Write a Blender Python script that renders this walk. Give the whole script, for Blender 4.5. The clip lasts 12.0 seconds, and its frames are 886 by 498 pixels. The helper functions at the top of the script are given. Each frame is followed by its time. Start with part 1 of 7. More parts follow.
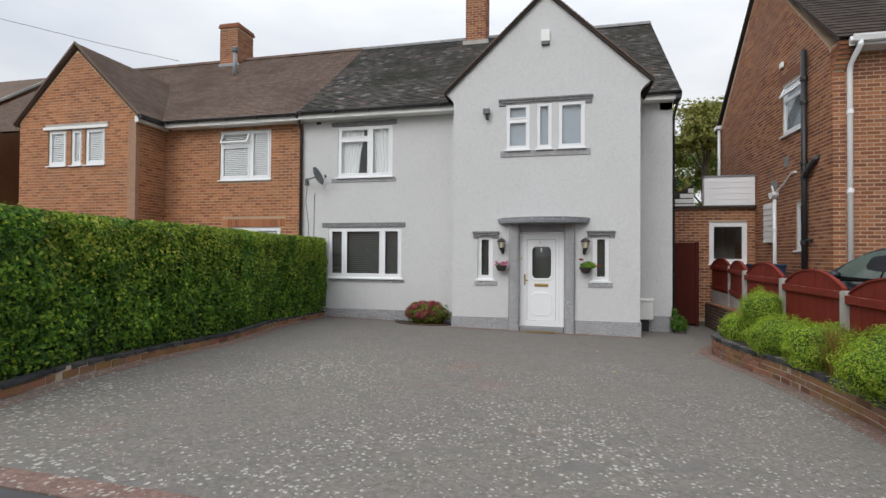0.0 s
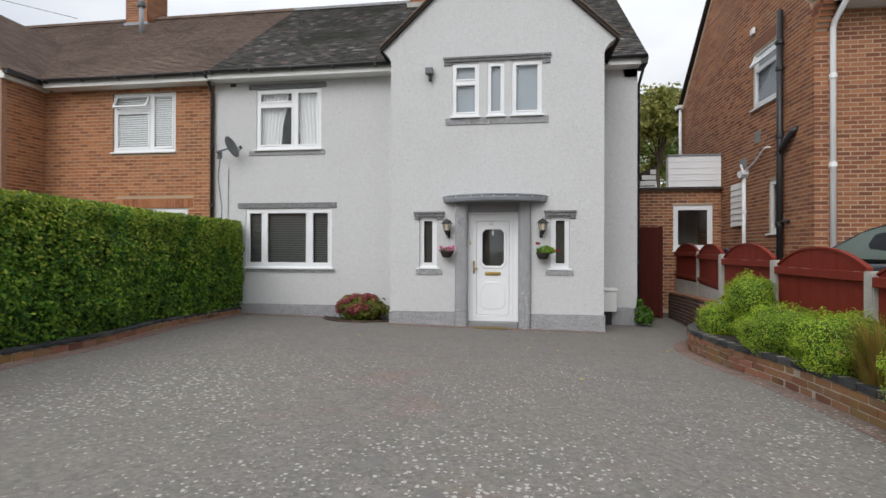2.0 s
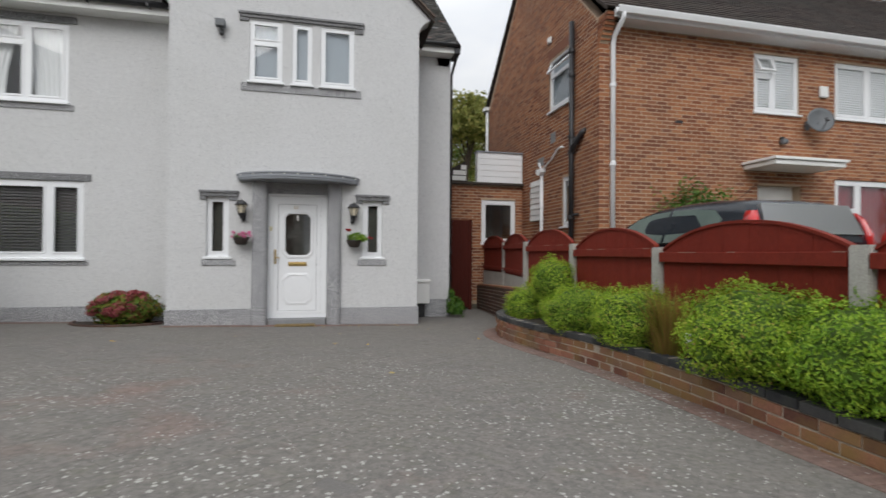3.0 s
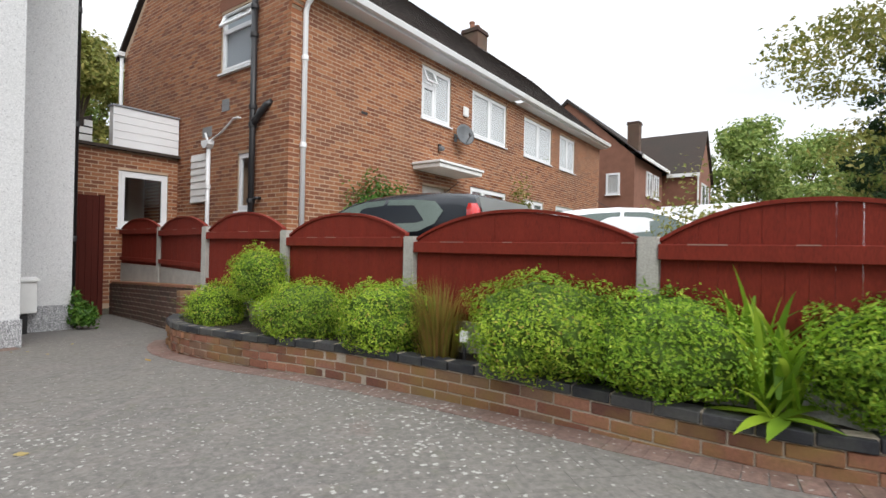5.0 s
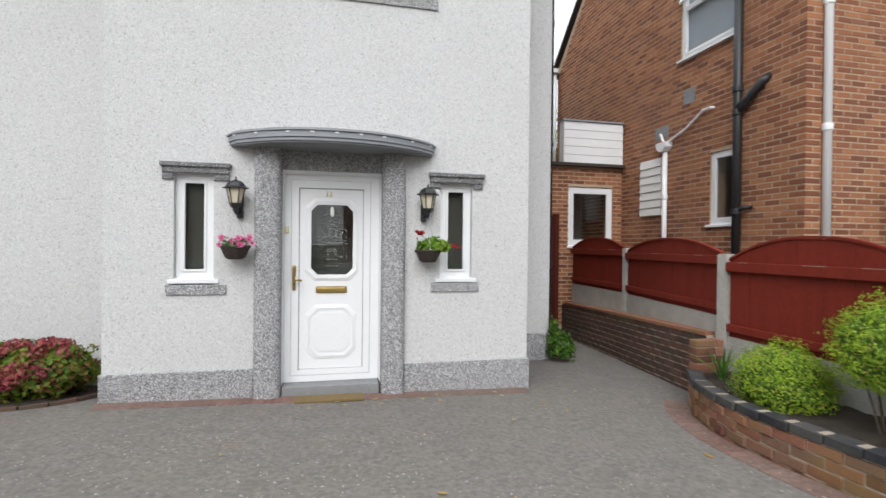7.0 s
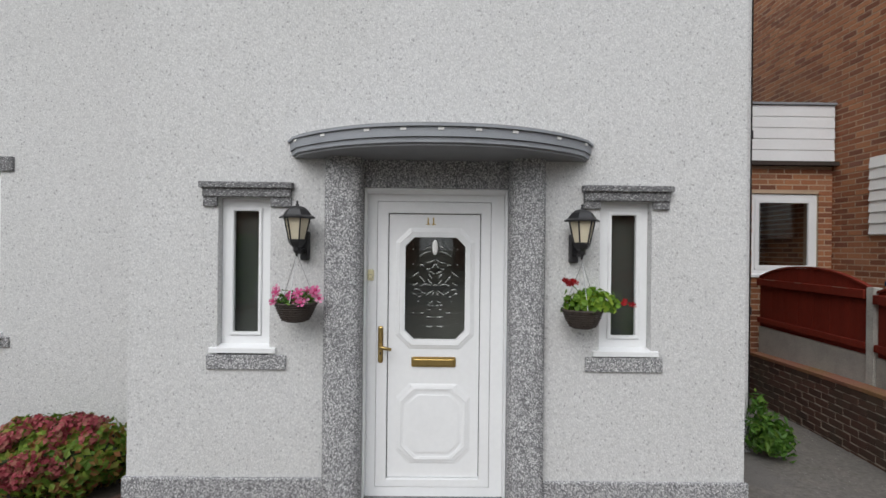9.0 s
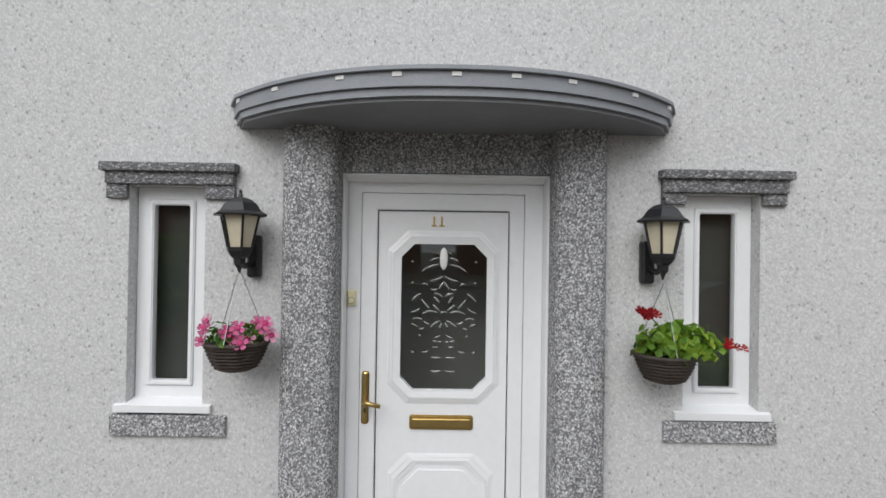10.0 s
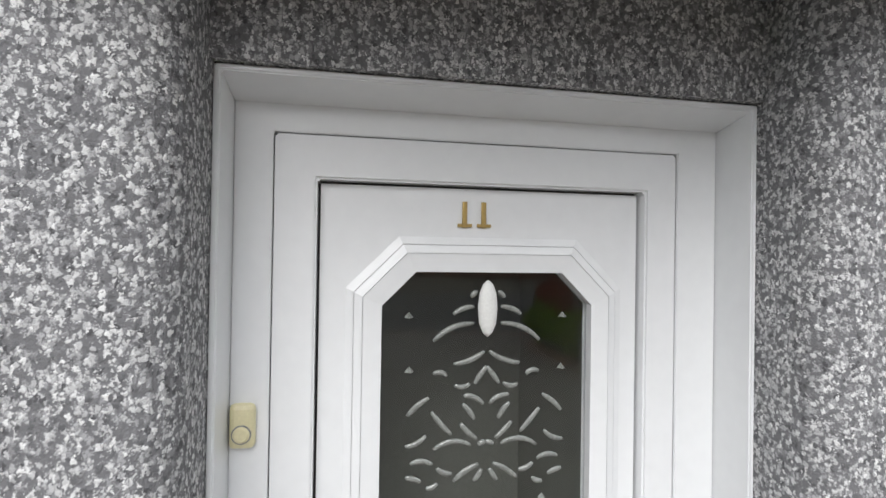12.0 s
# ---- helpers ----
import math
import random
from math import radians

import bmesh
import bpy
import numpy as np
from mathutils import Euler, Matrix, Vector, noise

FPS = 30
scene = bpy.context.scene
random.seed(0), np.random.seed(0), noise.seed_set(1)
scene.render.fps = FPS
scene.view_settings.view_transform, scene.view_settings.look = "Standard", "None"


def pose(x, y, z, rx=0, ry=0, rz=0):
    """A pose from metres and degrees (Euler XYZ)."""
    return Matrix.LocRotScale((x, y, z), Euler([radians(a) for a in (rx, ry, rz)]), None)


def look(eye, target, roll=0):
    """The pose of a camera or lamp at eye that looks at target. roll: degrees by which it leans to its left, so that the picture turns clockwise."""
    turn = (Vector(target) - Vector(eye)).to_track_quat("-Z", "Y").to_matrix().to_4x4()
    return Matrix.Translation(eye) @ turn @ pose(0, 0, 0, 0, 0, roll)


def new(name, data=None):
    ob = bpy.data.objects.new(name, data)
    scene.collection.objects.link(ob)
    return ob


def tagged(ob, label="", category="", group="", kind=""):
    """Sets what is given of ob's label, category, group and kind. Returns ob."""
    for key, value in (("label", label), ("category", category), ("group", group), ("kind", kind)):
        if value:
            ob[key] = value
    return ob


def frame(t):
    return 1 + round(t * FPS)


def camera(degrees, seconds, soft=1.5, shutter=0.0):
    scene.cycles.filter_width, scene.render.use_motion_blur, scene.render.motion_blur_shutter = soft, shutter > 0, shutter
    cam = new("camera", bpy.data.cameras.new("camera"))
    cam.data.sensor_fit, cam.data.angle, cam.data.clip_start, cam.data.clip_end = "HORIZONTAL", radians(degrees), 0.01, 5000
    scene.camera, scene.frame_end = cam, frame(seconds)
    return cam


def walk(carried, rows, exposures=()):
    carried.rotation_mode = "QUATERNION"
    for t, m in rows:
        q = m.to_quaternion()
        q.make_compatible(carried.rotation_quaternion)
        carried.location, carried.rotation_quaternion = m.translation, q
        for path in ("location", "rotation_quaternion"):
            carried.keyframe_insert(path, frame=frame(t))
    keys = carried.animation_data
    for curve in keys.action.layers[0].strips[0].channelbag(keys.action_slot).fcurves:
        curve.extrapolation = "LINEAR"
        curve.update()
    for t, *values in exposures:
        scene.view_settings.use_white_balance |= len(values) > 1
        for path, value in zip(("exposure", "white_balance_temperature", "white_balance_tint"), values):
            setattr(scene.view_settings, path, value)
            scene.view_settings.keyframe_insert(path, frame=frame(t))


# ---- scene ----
cam = camera(83.7, 12.0, 1.5, 0.2)
PATH = [
    (0, (0.078, -0.338, 1.615), (-0.367, 1.612, 1.644), 0.4),
    (0.5, (0.032, 0.037, 1.582), (-0.416, 1.986, 1.605), 0.4),
    (1, (0.056, 0.362, 1.552), (-0.314, 2.327, 1.57), 0.2),
    (1.5, (0.116, 0.828, 1.533), (-0.226, 2.798, 1.548), 0.0),
    (2, (0.11, 1.299, 1.417), (-0.162, 3.281, 1.426), 0.2),
    (2.5, (0.15, 1.732, 1.273), (0.118, 3.732, 1.28), 0.2),
    (3, (0.261, 2.107, 1.172), (0.716, 4.055, 1.193), 0.4),
    (3.5, (0.335, 2.366, 1.139), (1.464, 4.016, 1.165), 0.4),
    (3.7, (0.378, 2.466, 1.125), (1.764, 3.907, 1.158), 0.2),
    (5.3, (0.035, 3.869, 1.133), (1.651, 5.046, 1.142), 1.2),
    (5.5, (0.017, 4.139, 1.162), (1.509, 5.471, 1.162), 0.9),
    (6, (-0.086, 4.764, 1.244), (1.02, 6.43, 1.236), 1.0),
    (6.5, (-0.244, 5.274, 1.326), (0.522, 7.122, 1.319), 0.7),
    (7, (-0.265, 5.761, 1.436), (0.186, 7.71, 1.425), 0.6),
    (7.5, (-0.316, 6.199, 1.537), (-0.069, 8.184, 1.539), 0.7),
    (7.7, (-0.319, 6.334, 1.551), (-0.116, 8.323, 1.569), 0.4),
    (9.3, (-0.190, 7.790, 1.792), (-0.185, 9.790, 1.794), 0.75),
    (9.5, (-0.212, 8.001, 1.803), (-0.189, 10.001, 1.811), 0.6),
    (10, (-0.245, 8.486, 1.8), (-0.238, 10.486, 1.814), 0.9),
    (10.5, (-0.336, 8.956, 1.774), (-0.327, 10.955, 1.826), 1.0),
    (11, (-0.469, 9.4, 1.84), (-0.362, 11.397, 1.845), 0.9),
    (11.5, (-0.502, 9.786, 1.854), (-0.188, 11.761, 1.845), 1.2),
    (12, (-0.49, 9.949, 1.875), (-0.126, 11.916, 1.89), 0.9),
]
walk(cam, [(t, look(eye, target, roll)) for t, eye, target, roll in PATH],
     [(0, -0.04), (0.6, 0.04), (2.0, 0.02), (2.6, -0.08), (3.0, -0.12), (3.7, 0.21), (5.5, 0.47), (7.0, 0.40), (9.5, -0.03), (10.5, 0.19), (11.2, 0.48), (12, 0.50)])

# ---- sky and sun: a bright overcast day ----
world = bpy.data.worlds.new("overcast_sky")
scene.world = world
world.use_nodes = True
wt = world.node_tree
wt.nodes.clear()
w_out = wt.nodes.new("ShaderNodeOutputWorld")
w_bg = wt.nodes.new("ShaderNodeBackground")
w_sky = wt.nodes.new("ShaderNodeTexSky")
w_sky.sky_type, w_sky.sun_disc = "NISHITA", False
w_sky.sun_elevation, w_sky.sun_rotation = radians(37), radians(200.2)
w_sky.air_density, w_sky.dust_density = 1.0, 4.0
w_co = wt.nodes.new("ShaderNodeTexCoord")
w_map = wt.nodes.new("ShaderNodeMapping")
w_map.inputs["Scale"].default_value = (1.0, 1.0, 2.6)
w_noise = wt.nodes.new("ShaderNodeTexNoise")
w_noise.inputs["Scale"].default_value, w_noise.inputs["Detail"].default_value = 2.2, 5.0
w_ramp = wt.nodes.new("ShaderNodeValToRGB")
w_ramp.color_ramp.elements[0].position, w_ramp.color_ramp.elements[0].color = 0.32, (7.1, 7.6, 8.4, 1)
w_ramp.color_ramp.elements[1].position, w_ramp.color_ramp.elements[1].color = 0.62, (9.5, 9.7, 9.95, 1)
w_mix = wt.nodes.new("ShaderNodeMix")
w_mix.data_type = "RGBA"
w_mix.inputs[0].default_value = 0.93
wt.links.new(w_co.outputs["Generated"], w_map.inputs["Vector"])
wt.links.new(w_map.outputs[0], w_noise.inputs["Vector"])
wt.links.new(w_noise.outputs["Fac"], w_ramp.inputs[0])
wt.links.new(w_sky.outputs[0], w_mix.inputs[6])
wt.links.new(w_ramp.outputs[0], w_mix.inputs[7])
# an overcast sky is brighter overhead than near the horizon
w_sep = wt.nodes.new("ShaderNodeSeparateXYZ")
w_grad = wt.nodes.new("ShaderNodeMapRange")
w_grad.inputs["From Min"].default_value, w_grad.inputs["From Max"].default_value = 0.30, 0.95
w_grad.inputs["To Min"].default_value, w_grad.inputs["To Max"].default_value = 1.0, 1.75
w_mul = wt.nodes.new("ShaderNodeVectorMath")
w_mul.operation = "SCALE"
wt.links.new(w_co.outputs["Generated"], w_sep.inputs[0])
wt.links.new(w_sep.outputs[2], w_grad.inputs["Value"])
wt.links.new(w_mix.outputs[2], w_mul.inputs[0])
wt.links.new(w_grad.outputs[0], w_mul.inputs["Scale"])
wt.links.new(w_mul.outputs[0], w_bg.inputs["Color"])
w_bg.inputs["Strength"].default_value = 0.10
wt.links.new(w_bg.outputs[0], w_out.inputs[0])
sun = new("sun", bpy.data.lights.new("sun", "SUN"))
sun.data.energy, sun.data.angle, sun.data.color = 1.5, radians(40), (1.0, 0.992, 0.985)
sun.matrix_world = look((0, 0, 30), (5, 13.6, 19))

# ---- materials ----
def node_mat(name):
    m = bpy.data.materials.new(name)
    m.use_nodes = True
    t = m.node_tree
    return m, t, t.nodes["Principled BSDF"]


def ramp(t, fac, stops):
    r = t.nodes.new("ShaderNodeValToRGB")
    while len(r.color_ramp.elements) < len(stops):
        r.color_ramp.elements.new(0.5)
    for e, (p, c) in zip(r.color_ramp.elements, stops):
        e.position, e.color = p, (*c, 1)
    t.links.new(fac, r.inputs[0])
    return r.outputs[0]


def tex(t, kind, scale, detail=3.0, stretch=(1, 1, 1), rough=0.55):
    """A noise or voronoi texture laid out in world metres."""
    g = t.nodes.new("ShaderNodeNewGeometry")
    mp = t.nodes.new("ShaderNodeMapping")
    mp.inputs["Scale"].default_value = stretch
    t.links.new(g.outputs["Position"], mp.inputs["Vector"])
    n = t.nodes.new("ShaderNodeTex" + kind)
    n.inputs["Scale"].default_value = scale
    if kind == "Noise":
        n.inputs["Detail"].default_value, n.inputs["Roughness"].default_value = detail, rough
    t.links.new(mp.outputs[0], n.inputs["Vector"])
    return n


def mixc(t, fac, a, b, how="MIX"):
    m = t.nodes.new("ShaderNodeMix")
    m.data_type, m.blend_type = "RGBA", how
    for sock, v in ((m.inputs[0], fac), (m.inputs[6], a), (m.inputs[7], b)):
        if isinstance(v, (int, float)):
            sock.default_value = v
        elif isinstance(v, tuple):
            sock.default_value = (*v, 1)
        else:
            t.links.new(v, sock)
    return m.outputs[2]


def bump(t, bsdf, height, strength, dist):
    b = t.nodes.new("ShaderNodeBump")
    b.inputs["Strength"].default_value, b.inputs["Distance"].default_value = strength, dist
    t.links.new(height, b.inputs["Height"])
    t.links.new(b.outputs[0], bsdf.inputs["Normal"])


def plain(name, c, rough=0.5, metal=0.0, var=0.12, scale=9.0, bumpd=0.0, grain=220.0, spec=0.5, stretch=(1, 1, 1)):
    """A surface with a slow stain and a fine grain about one colour."""
    m, t, b = node_mat(name)
    lo = tuple(v * (1 - var) for v in c)
    hi = tuple(min(1, v * (1 + var)) for v in c)
    slow = tex(t, "Noise", scale, 4, stretch)
    col = ramp(t, slow.outputs["Fac"], [(0.3, lo), (0.7, hi)])
    fine = tex(t, "Noise", grain, 2, stretch)
    col = mixc(t, 0.25 * var / 0.12 if var < 0.4 else 0.6, col, ramp(t, fine.outputs["Fac"], [(0.3, tuple(v * 0.55 for v in c)), (0.7, tuple(min(1, v * 1.25) for v in c))]))
    t.links.new(col, b.inputs["Base Color"])
    b.inputs["Roughness"].default_value, b.inputs["Metallic"].default_value = rough, metal
    b.inputs["Specular IOR Level"].default_value = spec
    if bumpd:
        bump(t, b, fine.outputs["Fac"], 0.6, bumpd)
    return m


def island(t):
    g = t.nodes.new("ShaderNodeNewGeometry")
    o = t.nodes.new("ShaderNodeObjectInfo")
    a = t.nodes.new("ShaderNodeMath")
    a.operation = "ADD"
    t.links.new(g.outputs["Random Per Island"], a.inputs[0])
    t.links.new(o.outputs["Random"], a.inputs[1])
    f = t.nodes.new("ShaderNodeMath")
    f.operation = "FRACT"
    t.links.new(a.outputs[0], f.inputs[0])
    return f.outputs[0]


def pieces(name, stops, rough=0.85, grain=60.0, stain=None, stain_scale=1.2, stain_amount=0.5, bumpd=0.003):
    """Bricks, tiles and blocks: a colour of their own for each, with grain and slow stains across them."""
    m, t, b = node_mat(name)
    col = ramp(t, island(t), stops)
    fine = tex(t, "Noise", grain, 4)
    col = mixc(t, 0.35, col, ramp(t, fine.outputs["Fac"], [(0.3, (0.25, 0.25, 0.25)), (0.7, (0.8, 0.8, 0.8))]), "OVERLAY")
    if stain:
        slow = tex(t, "Noise", stain_scale, 5)
        f = ramp(t, slow.outputs["Fac"], [(0.45, (0, 0, 0)), (0.68, (stain_amount,) * 3)])
        col = mixc(t, f, col, stain)
    t.links.new(col, b.inputs["Base Color"])
    b.inputs["Roughness"].default_value = rough
    b.inputs["Specular IOR Level"].default_value = 0.3
    bump(t, b, fine.outputs["Fac"], 0.7, bumpd)
    return m


def chips(name, matrix, stops, scale, bumpd, rough=0.85, slow_tint=None, stretch=(1, 1, 1), pits=None):
    """Stone chippings thrown on render: cells with a colour of their own, gaps between them."""
    m, t, b = node_mat(name)
    v = tex(t, "Voronoi", scale, stretch=stretch)
    wn = tex(t, "Noise", scale * 1.3, 2)
    sc = t.nodes.new("ShaderNodeVectorMath")
    sc.operation = "MULTIPLY_ADD"
    sc.inputs[1].default_value = (0.014,) * 3
    old = v.inputs["Vector"].links[0].from_socket
    t.links.new(wn.outputs["Color"], sc.inputs[0])
    t.links.new(old, sc.inputs[2])
    t.links.new(sc.outputs[0], v.inputs["Vector"])
    w = t.nodes.new("ShaderNodeSeparateColor")
    t.links.new(v.outputs["Color"], w.inputs[0])
    col = ramp(t, w.outputs[0], stops)
    gap = ramp(t, v.outputs["Distance"], [(0.42, (0, 0, 0)), (0.66, (1, 1, 1))])
    col = mixc(t, gap, col, matrix)
    if pits:
        hole = tex(t, "Noise", 62, 2.5, (1, 1, 0.8), 0.6)
        col = mixc(t, ramp(t, hole.outputs["Fac"], [(0.63, (0, 0, 0)), (0.72, (0.45, 0.45, 0.45))]), col, pits)
    slow = tex(t, "Noise", 0.9, 5)
    if slow_tint:
        col = mixc(t, ramp(t, slow.outputs["Fac"], [(0.42, (0, 0, 0)), (0.75, (0.55, 0.55, 0.55))]), col, slow_tint, "MULTIPLY")
    t.links.new(col, b.inputs["Base Color"])
    b.inputs["Roughness"].default_value = rough
    b.inputs["Specular IOR Level"].default_value = 0.3
    inv = t.nodes.new("ShaderNodeMath")
    inv.operation = "SUBTRACT"
    inv.inputs[0].default_value = 1.0
    t.links.new(v.outputs["Distance"], inv.inputs[1])
    bump(t, b, inv.outputs[0], 0.55, bumpd)
    return m


def leafy(name, stops, rough=0.55, spec=0.35):
    m, t, b = node_mat(name)
    col = ramp(t, island(t), stops)
    slow = tex(t, "Noise", 2.5, 3)
    col = mixc(t, 0.75, col, ramp(t, slow.outputs["Fac"], [(0.35, (0.45, 0.52, 0.42)), (0.62, (1, 1, 1))]), "MULTIPLY")
    t.links.new(col, b.inputs["Base Color"])
    b.inputs["Roughness"].default_value, b.inputs["Specular IOR Level"].default_value = rough, spec
    tr = t.nodes.new("ShaderNodeBsdfTranslucent")
    t.links.new(col, tr.inputs["Color"])
    mx = t.nodes.new("ShaderNodeMixShader")
    mx.inputs[0].default_value = 0.35
    t.links.new(b.outputs[0], mx.inputs[1])
    t.links.new(tr.outputs[0], mx.inputs[2])
    t.links.new(mx.outputs[0], t.nodes["Material Output"].inputs[0])
    return m


def glassy(name, tint=(0.97, 0.98, 0.98), rough=0.0, least=0.05):
    m, t, b = node_mat(name)
    lw = t.nodes.new("ShaderNodeLayerWeight")
    lw.inputs[0].default_value = 0.5
    pw = t.nodes.new("ShaderNodeMath")
    pw.operation = "POWER"
    pw.inputs[1].default_value = 4.0
    t.links.new(lw.outputs["Facing"], pw.inputs[0])
    f = t.nodes.new("ShaderNodeMath")
    f.operation = "MULTIPLY_ADD"
    f.inputs[1].default_value, f.inputs[2].default_value = 0.97 - least, least
    t.links.new(pw.outputs[0], f.inputs[0])
    g = t.nodes.new("ShaderNodeBsdfGlossy")
    g.inputs["Roughness"].default_value = rough
    tr = t.nodes.new("ShaderNodeBsdfTransparent")
    tr.inputs[0].default_value = (*tint, 1)
    mx = t.nodes.new("ShaderNodeMixShader")
    t.links.new(f.outputs[0], mx.inputs[0])
    t.links.new(tr.outputs[0], mx.inputs[1])
    t.links.new(g.outputs[0], mx.inputs[2])
    t.links.new(mx.outputs[0], t.nodes["Material Output"].inputs[0])
    return m


DASH = chips("white_pebbledash", (0.545, 0.545, 0.55), [(0.0, (0.31, 0.31, 0.315)), (0.05, (0.48, 0.48, 0.485)), (0.14, (0.56, 0.56, 0.555)), (0.4, (0.61, 0.61, 0.605)), (1.0, (0.68, 0.68, 0.675))], 100, 0.0045, slow_tint=(0.92, 0.92, 0.905), stretch=(1, 1, 0.7), pits=(0.27, 0.26, 0.25))
GRANITE = chips("grey_granite_chippings", (0.185, 0.185, 0.193), [(0.0, (0.09, 0.09, 0.095)), (0.2, (0.18, 0.18, 0.187)), (0.38, (0.40, 0.40, 0.41)), (0.7, (0.60, 0.60, 0.605)), (1.0, (0.84, 0.84, 0.84))], 150, 0.004, slow_tint=(0.85, 0.85, 0.85), stretch=(1, 1, 0.75))
LINTEL = chips("dark_granite_chippings", (0.15, 0.15, 0.155), [(0.0, (0.06, 0.06, 0.062)), (0.3, (0.13, 0.13, 0.135)), (0.6, (0.25, 0.25, 0.255)), (1.0, (0.55, 0.55, 0.55))], 150, 0.005, slow_tint=(0.8, 0.8, 0.8), stretch=(0.6, 1, 1))
CEMENT = plain("grey_painted_concrete", (0.24, 0.245, 0.25), 0.8, var=0.25, scale=6, bumpd=0.003, grain=140)
UPVC = plain("white_upvc", (0.80, 0.81, 0.82), 0.28, var=0.02, scale=2, grain=30)
PAINTW = plain("white_paint", (0.78, 0.78, 0.76), 0.45, var=0.06, scale=4)
LEAD = plain("grey_roofing_sheet", (0.27, 0.285, 0.31), 0.55, var=0.14, scale=5, bumpd=0.001)
SOFFIT = plain("grey_soffit_paint", (0.20, 0.205, 0.215), 0.6, var=0.08)
BLACK = plain("black_satin_paint", (0.018, 0.018, 0.02), 0.38, var=0.2)
BLACKP = plain("black_plastic", (0.02, 0.02, 0.022), 0.45, var=0.25, scale=5)
BRASS = plain("polished_brass", (0.50, 0.36, 0.14), 0.36, 1.0, var=0.1, scale=20)
CREAM = plain("cream_plastic", (0.72, 0.66, 0.42), 0.4, var=0.05)
IVORY = plain("frosted_lamp_panel", (0.62, 0.56, 0.42), 0.35, var=0.1)
GLASS = glassy("window_glass")
CARGLASS = plain("dark_car_glass", (0.125, 0.165, 0.145), 0.06, var=0.35, scale=2.5, spec=0.8)
REARGLASS = glassy("bright_rear_screen", (0.25, 0.28, 0.28), 0.28, 0.5)
DARKGLASS = glassy("car_glass", (0.25, 0.29, 0.29))
ETCHED = plain("raised_clear_resin", (0.25, 0.26, 0.245), 0.12, var=0.3, scale=60, spec=0.9)
ROOM = plain("dim_room_wall", (0.30, 0.305, 0.27), 0.9, var=0.2, scale=1.5)
NET = plain("white_net_curtain", (0.78, 0.78, 0.78), 0.9, var=0.05, scale=3)
PANE_GREY = plain("blue_grey_roller_cloth", (0.36, 0.40, 0.44), 0.8, var=0.10, scale=2)
# Dark green-grey that stands in for reflections in the sidelight panes.
PANE_DARK = plain("dark_green_grey_cloth", (0.040, 0.046, 0.038), 0.8, var=0.25, scale=3)
BLIND_D = plain("dark_blind_slat", (0.10, 0.095, 0.095), 0.5, var=0.1)
BLIND_W = plain("white_blind_slat", (0.76, 0.77, 0.78), 0.5, var=0.04)
MORTAR_L = plain("sandy_mortar", (0.44, 0.32, 0.21), 0.95, var=0.16, scale=2.5, bumpd=0.004, grain=120)
MORTAR = plain("pale_mortar", (0.48, 0.355, 0.25), 0.95, var=0.16, scale=2.5, bumpd=0.004, grain=120)
BRICK_R = pieces("red_orange_brick", [(0.0, (0.165, 0.060, 0.034)), (0.25, (0.22, 0.081, 0.040)), (0.6, (0.31, 0.124, 0.058)), (0.9, (0.38, 0.166, 0.080)), (1.0, (0.20, 0.085, 0.055))], stain=(0.17, 0.085, 0.055), stain_scale=0.55, stain_amount=0.45)
BRICK_L = pieces("sandy_orange_brick", [(0.0, (0.23, 0.085, 0.042)), (0.25, (0.31, 0.115, 0.05)), (0.6, (0.38, 0.15, 0.065)), (0.88, (0.45, 0.19, 0.085)), (1.0, (0.27, 0.12, 0.07))], stain=(0.23, 0.12, 0.075), stain_scale=0.6, stain_amount=0.4)
BRICK_G = pieces("garden_wall_brick", [(0.0, (0.10, 0.045, 0.034)), (0.3, (0.20, 0.085, 0.055)), (0.7, (0.29, 0.13, 0.085)), (1.0, (0.17, 0.105, 0.07))], stain=(0.22, 0.145, 0.045), stain_scale=2.3, stain_amount=0.75)
BRICK_D = pieces("dark_weathered_brick", [(0.0, (0.065, 0.038, 0.031)), (1.0, (0.12, 0.062, 0.046))], stain=(0.07, 0.07, 0.05), stain_scale=2.0, stain_amount=0.6)
BLUE = pieces("blue_black_coping_brick", [(0.0, (0.022, 0.023, 0.027)), (0.7, (0.04, 0.041, 0.046)), (1.0, (0.07, 0.067, 0.064))], 0.7, stain=(0.10, 0.10, 0.08), stain_scale=5, stain_amount=0.4)
TILE_D = pieces("mossy_dark_roof_tile", [(0.0, (0.045, 0.045, 0.045)), (0.5, (0.075, 0.07, 0.065)), (0.93, (0.11, 0.10, 0.09)), (0.97, (0.22, 0.22, 0.22)), (1.0, (0.16, 0.09, 0.075))], 0.8, stain=(0.035, 0.036, 0.028), stain_scale=0.8, stain_amount=0.85)
TILE_B = pieces("brown_roof_tile", [(0.0, (0.135, 0.10, 0.083)), (1.0, (0.18, 0.135, 0.112))], 0.95, stain=(0.09, 0.065, 0.055), stain_scale=0.7, stain_amount=0.5)
TILE_R = pieces("dark_brown_roof_tile", [(0.0, (0.042, 0.034, 0.031)), (1.0, (0.068, 0.054, 0.047))], 0.8, stain=(0.05, 0.05, 0.045), stain_scale=0.7, stain_amount=0.5)
# Red-brown stain coloured darker for the shadowed passage between the houses.
GATE = plain("dark_brown_gate_stain", (0.075, 0.014, 0.009), 0.8, spec=0.2, var=0.3, scale=3.0, grain=70, stretch=(4, 4, 0.4))
SCUFF = plain("pale_worn_timber", (0.30, 0.17, 0.13), 0.9, var=0.3, scale=12)
for m_ in (TILE_D, TILE_B, TILE_R):
    m_.node_tree.nodes["Principled BSDF"].inputs["Specular IOR Level"].default_value = 0.08
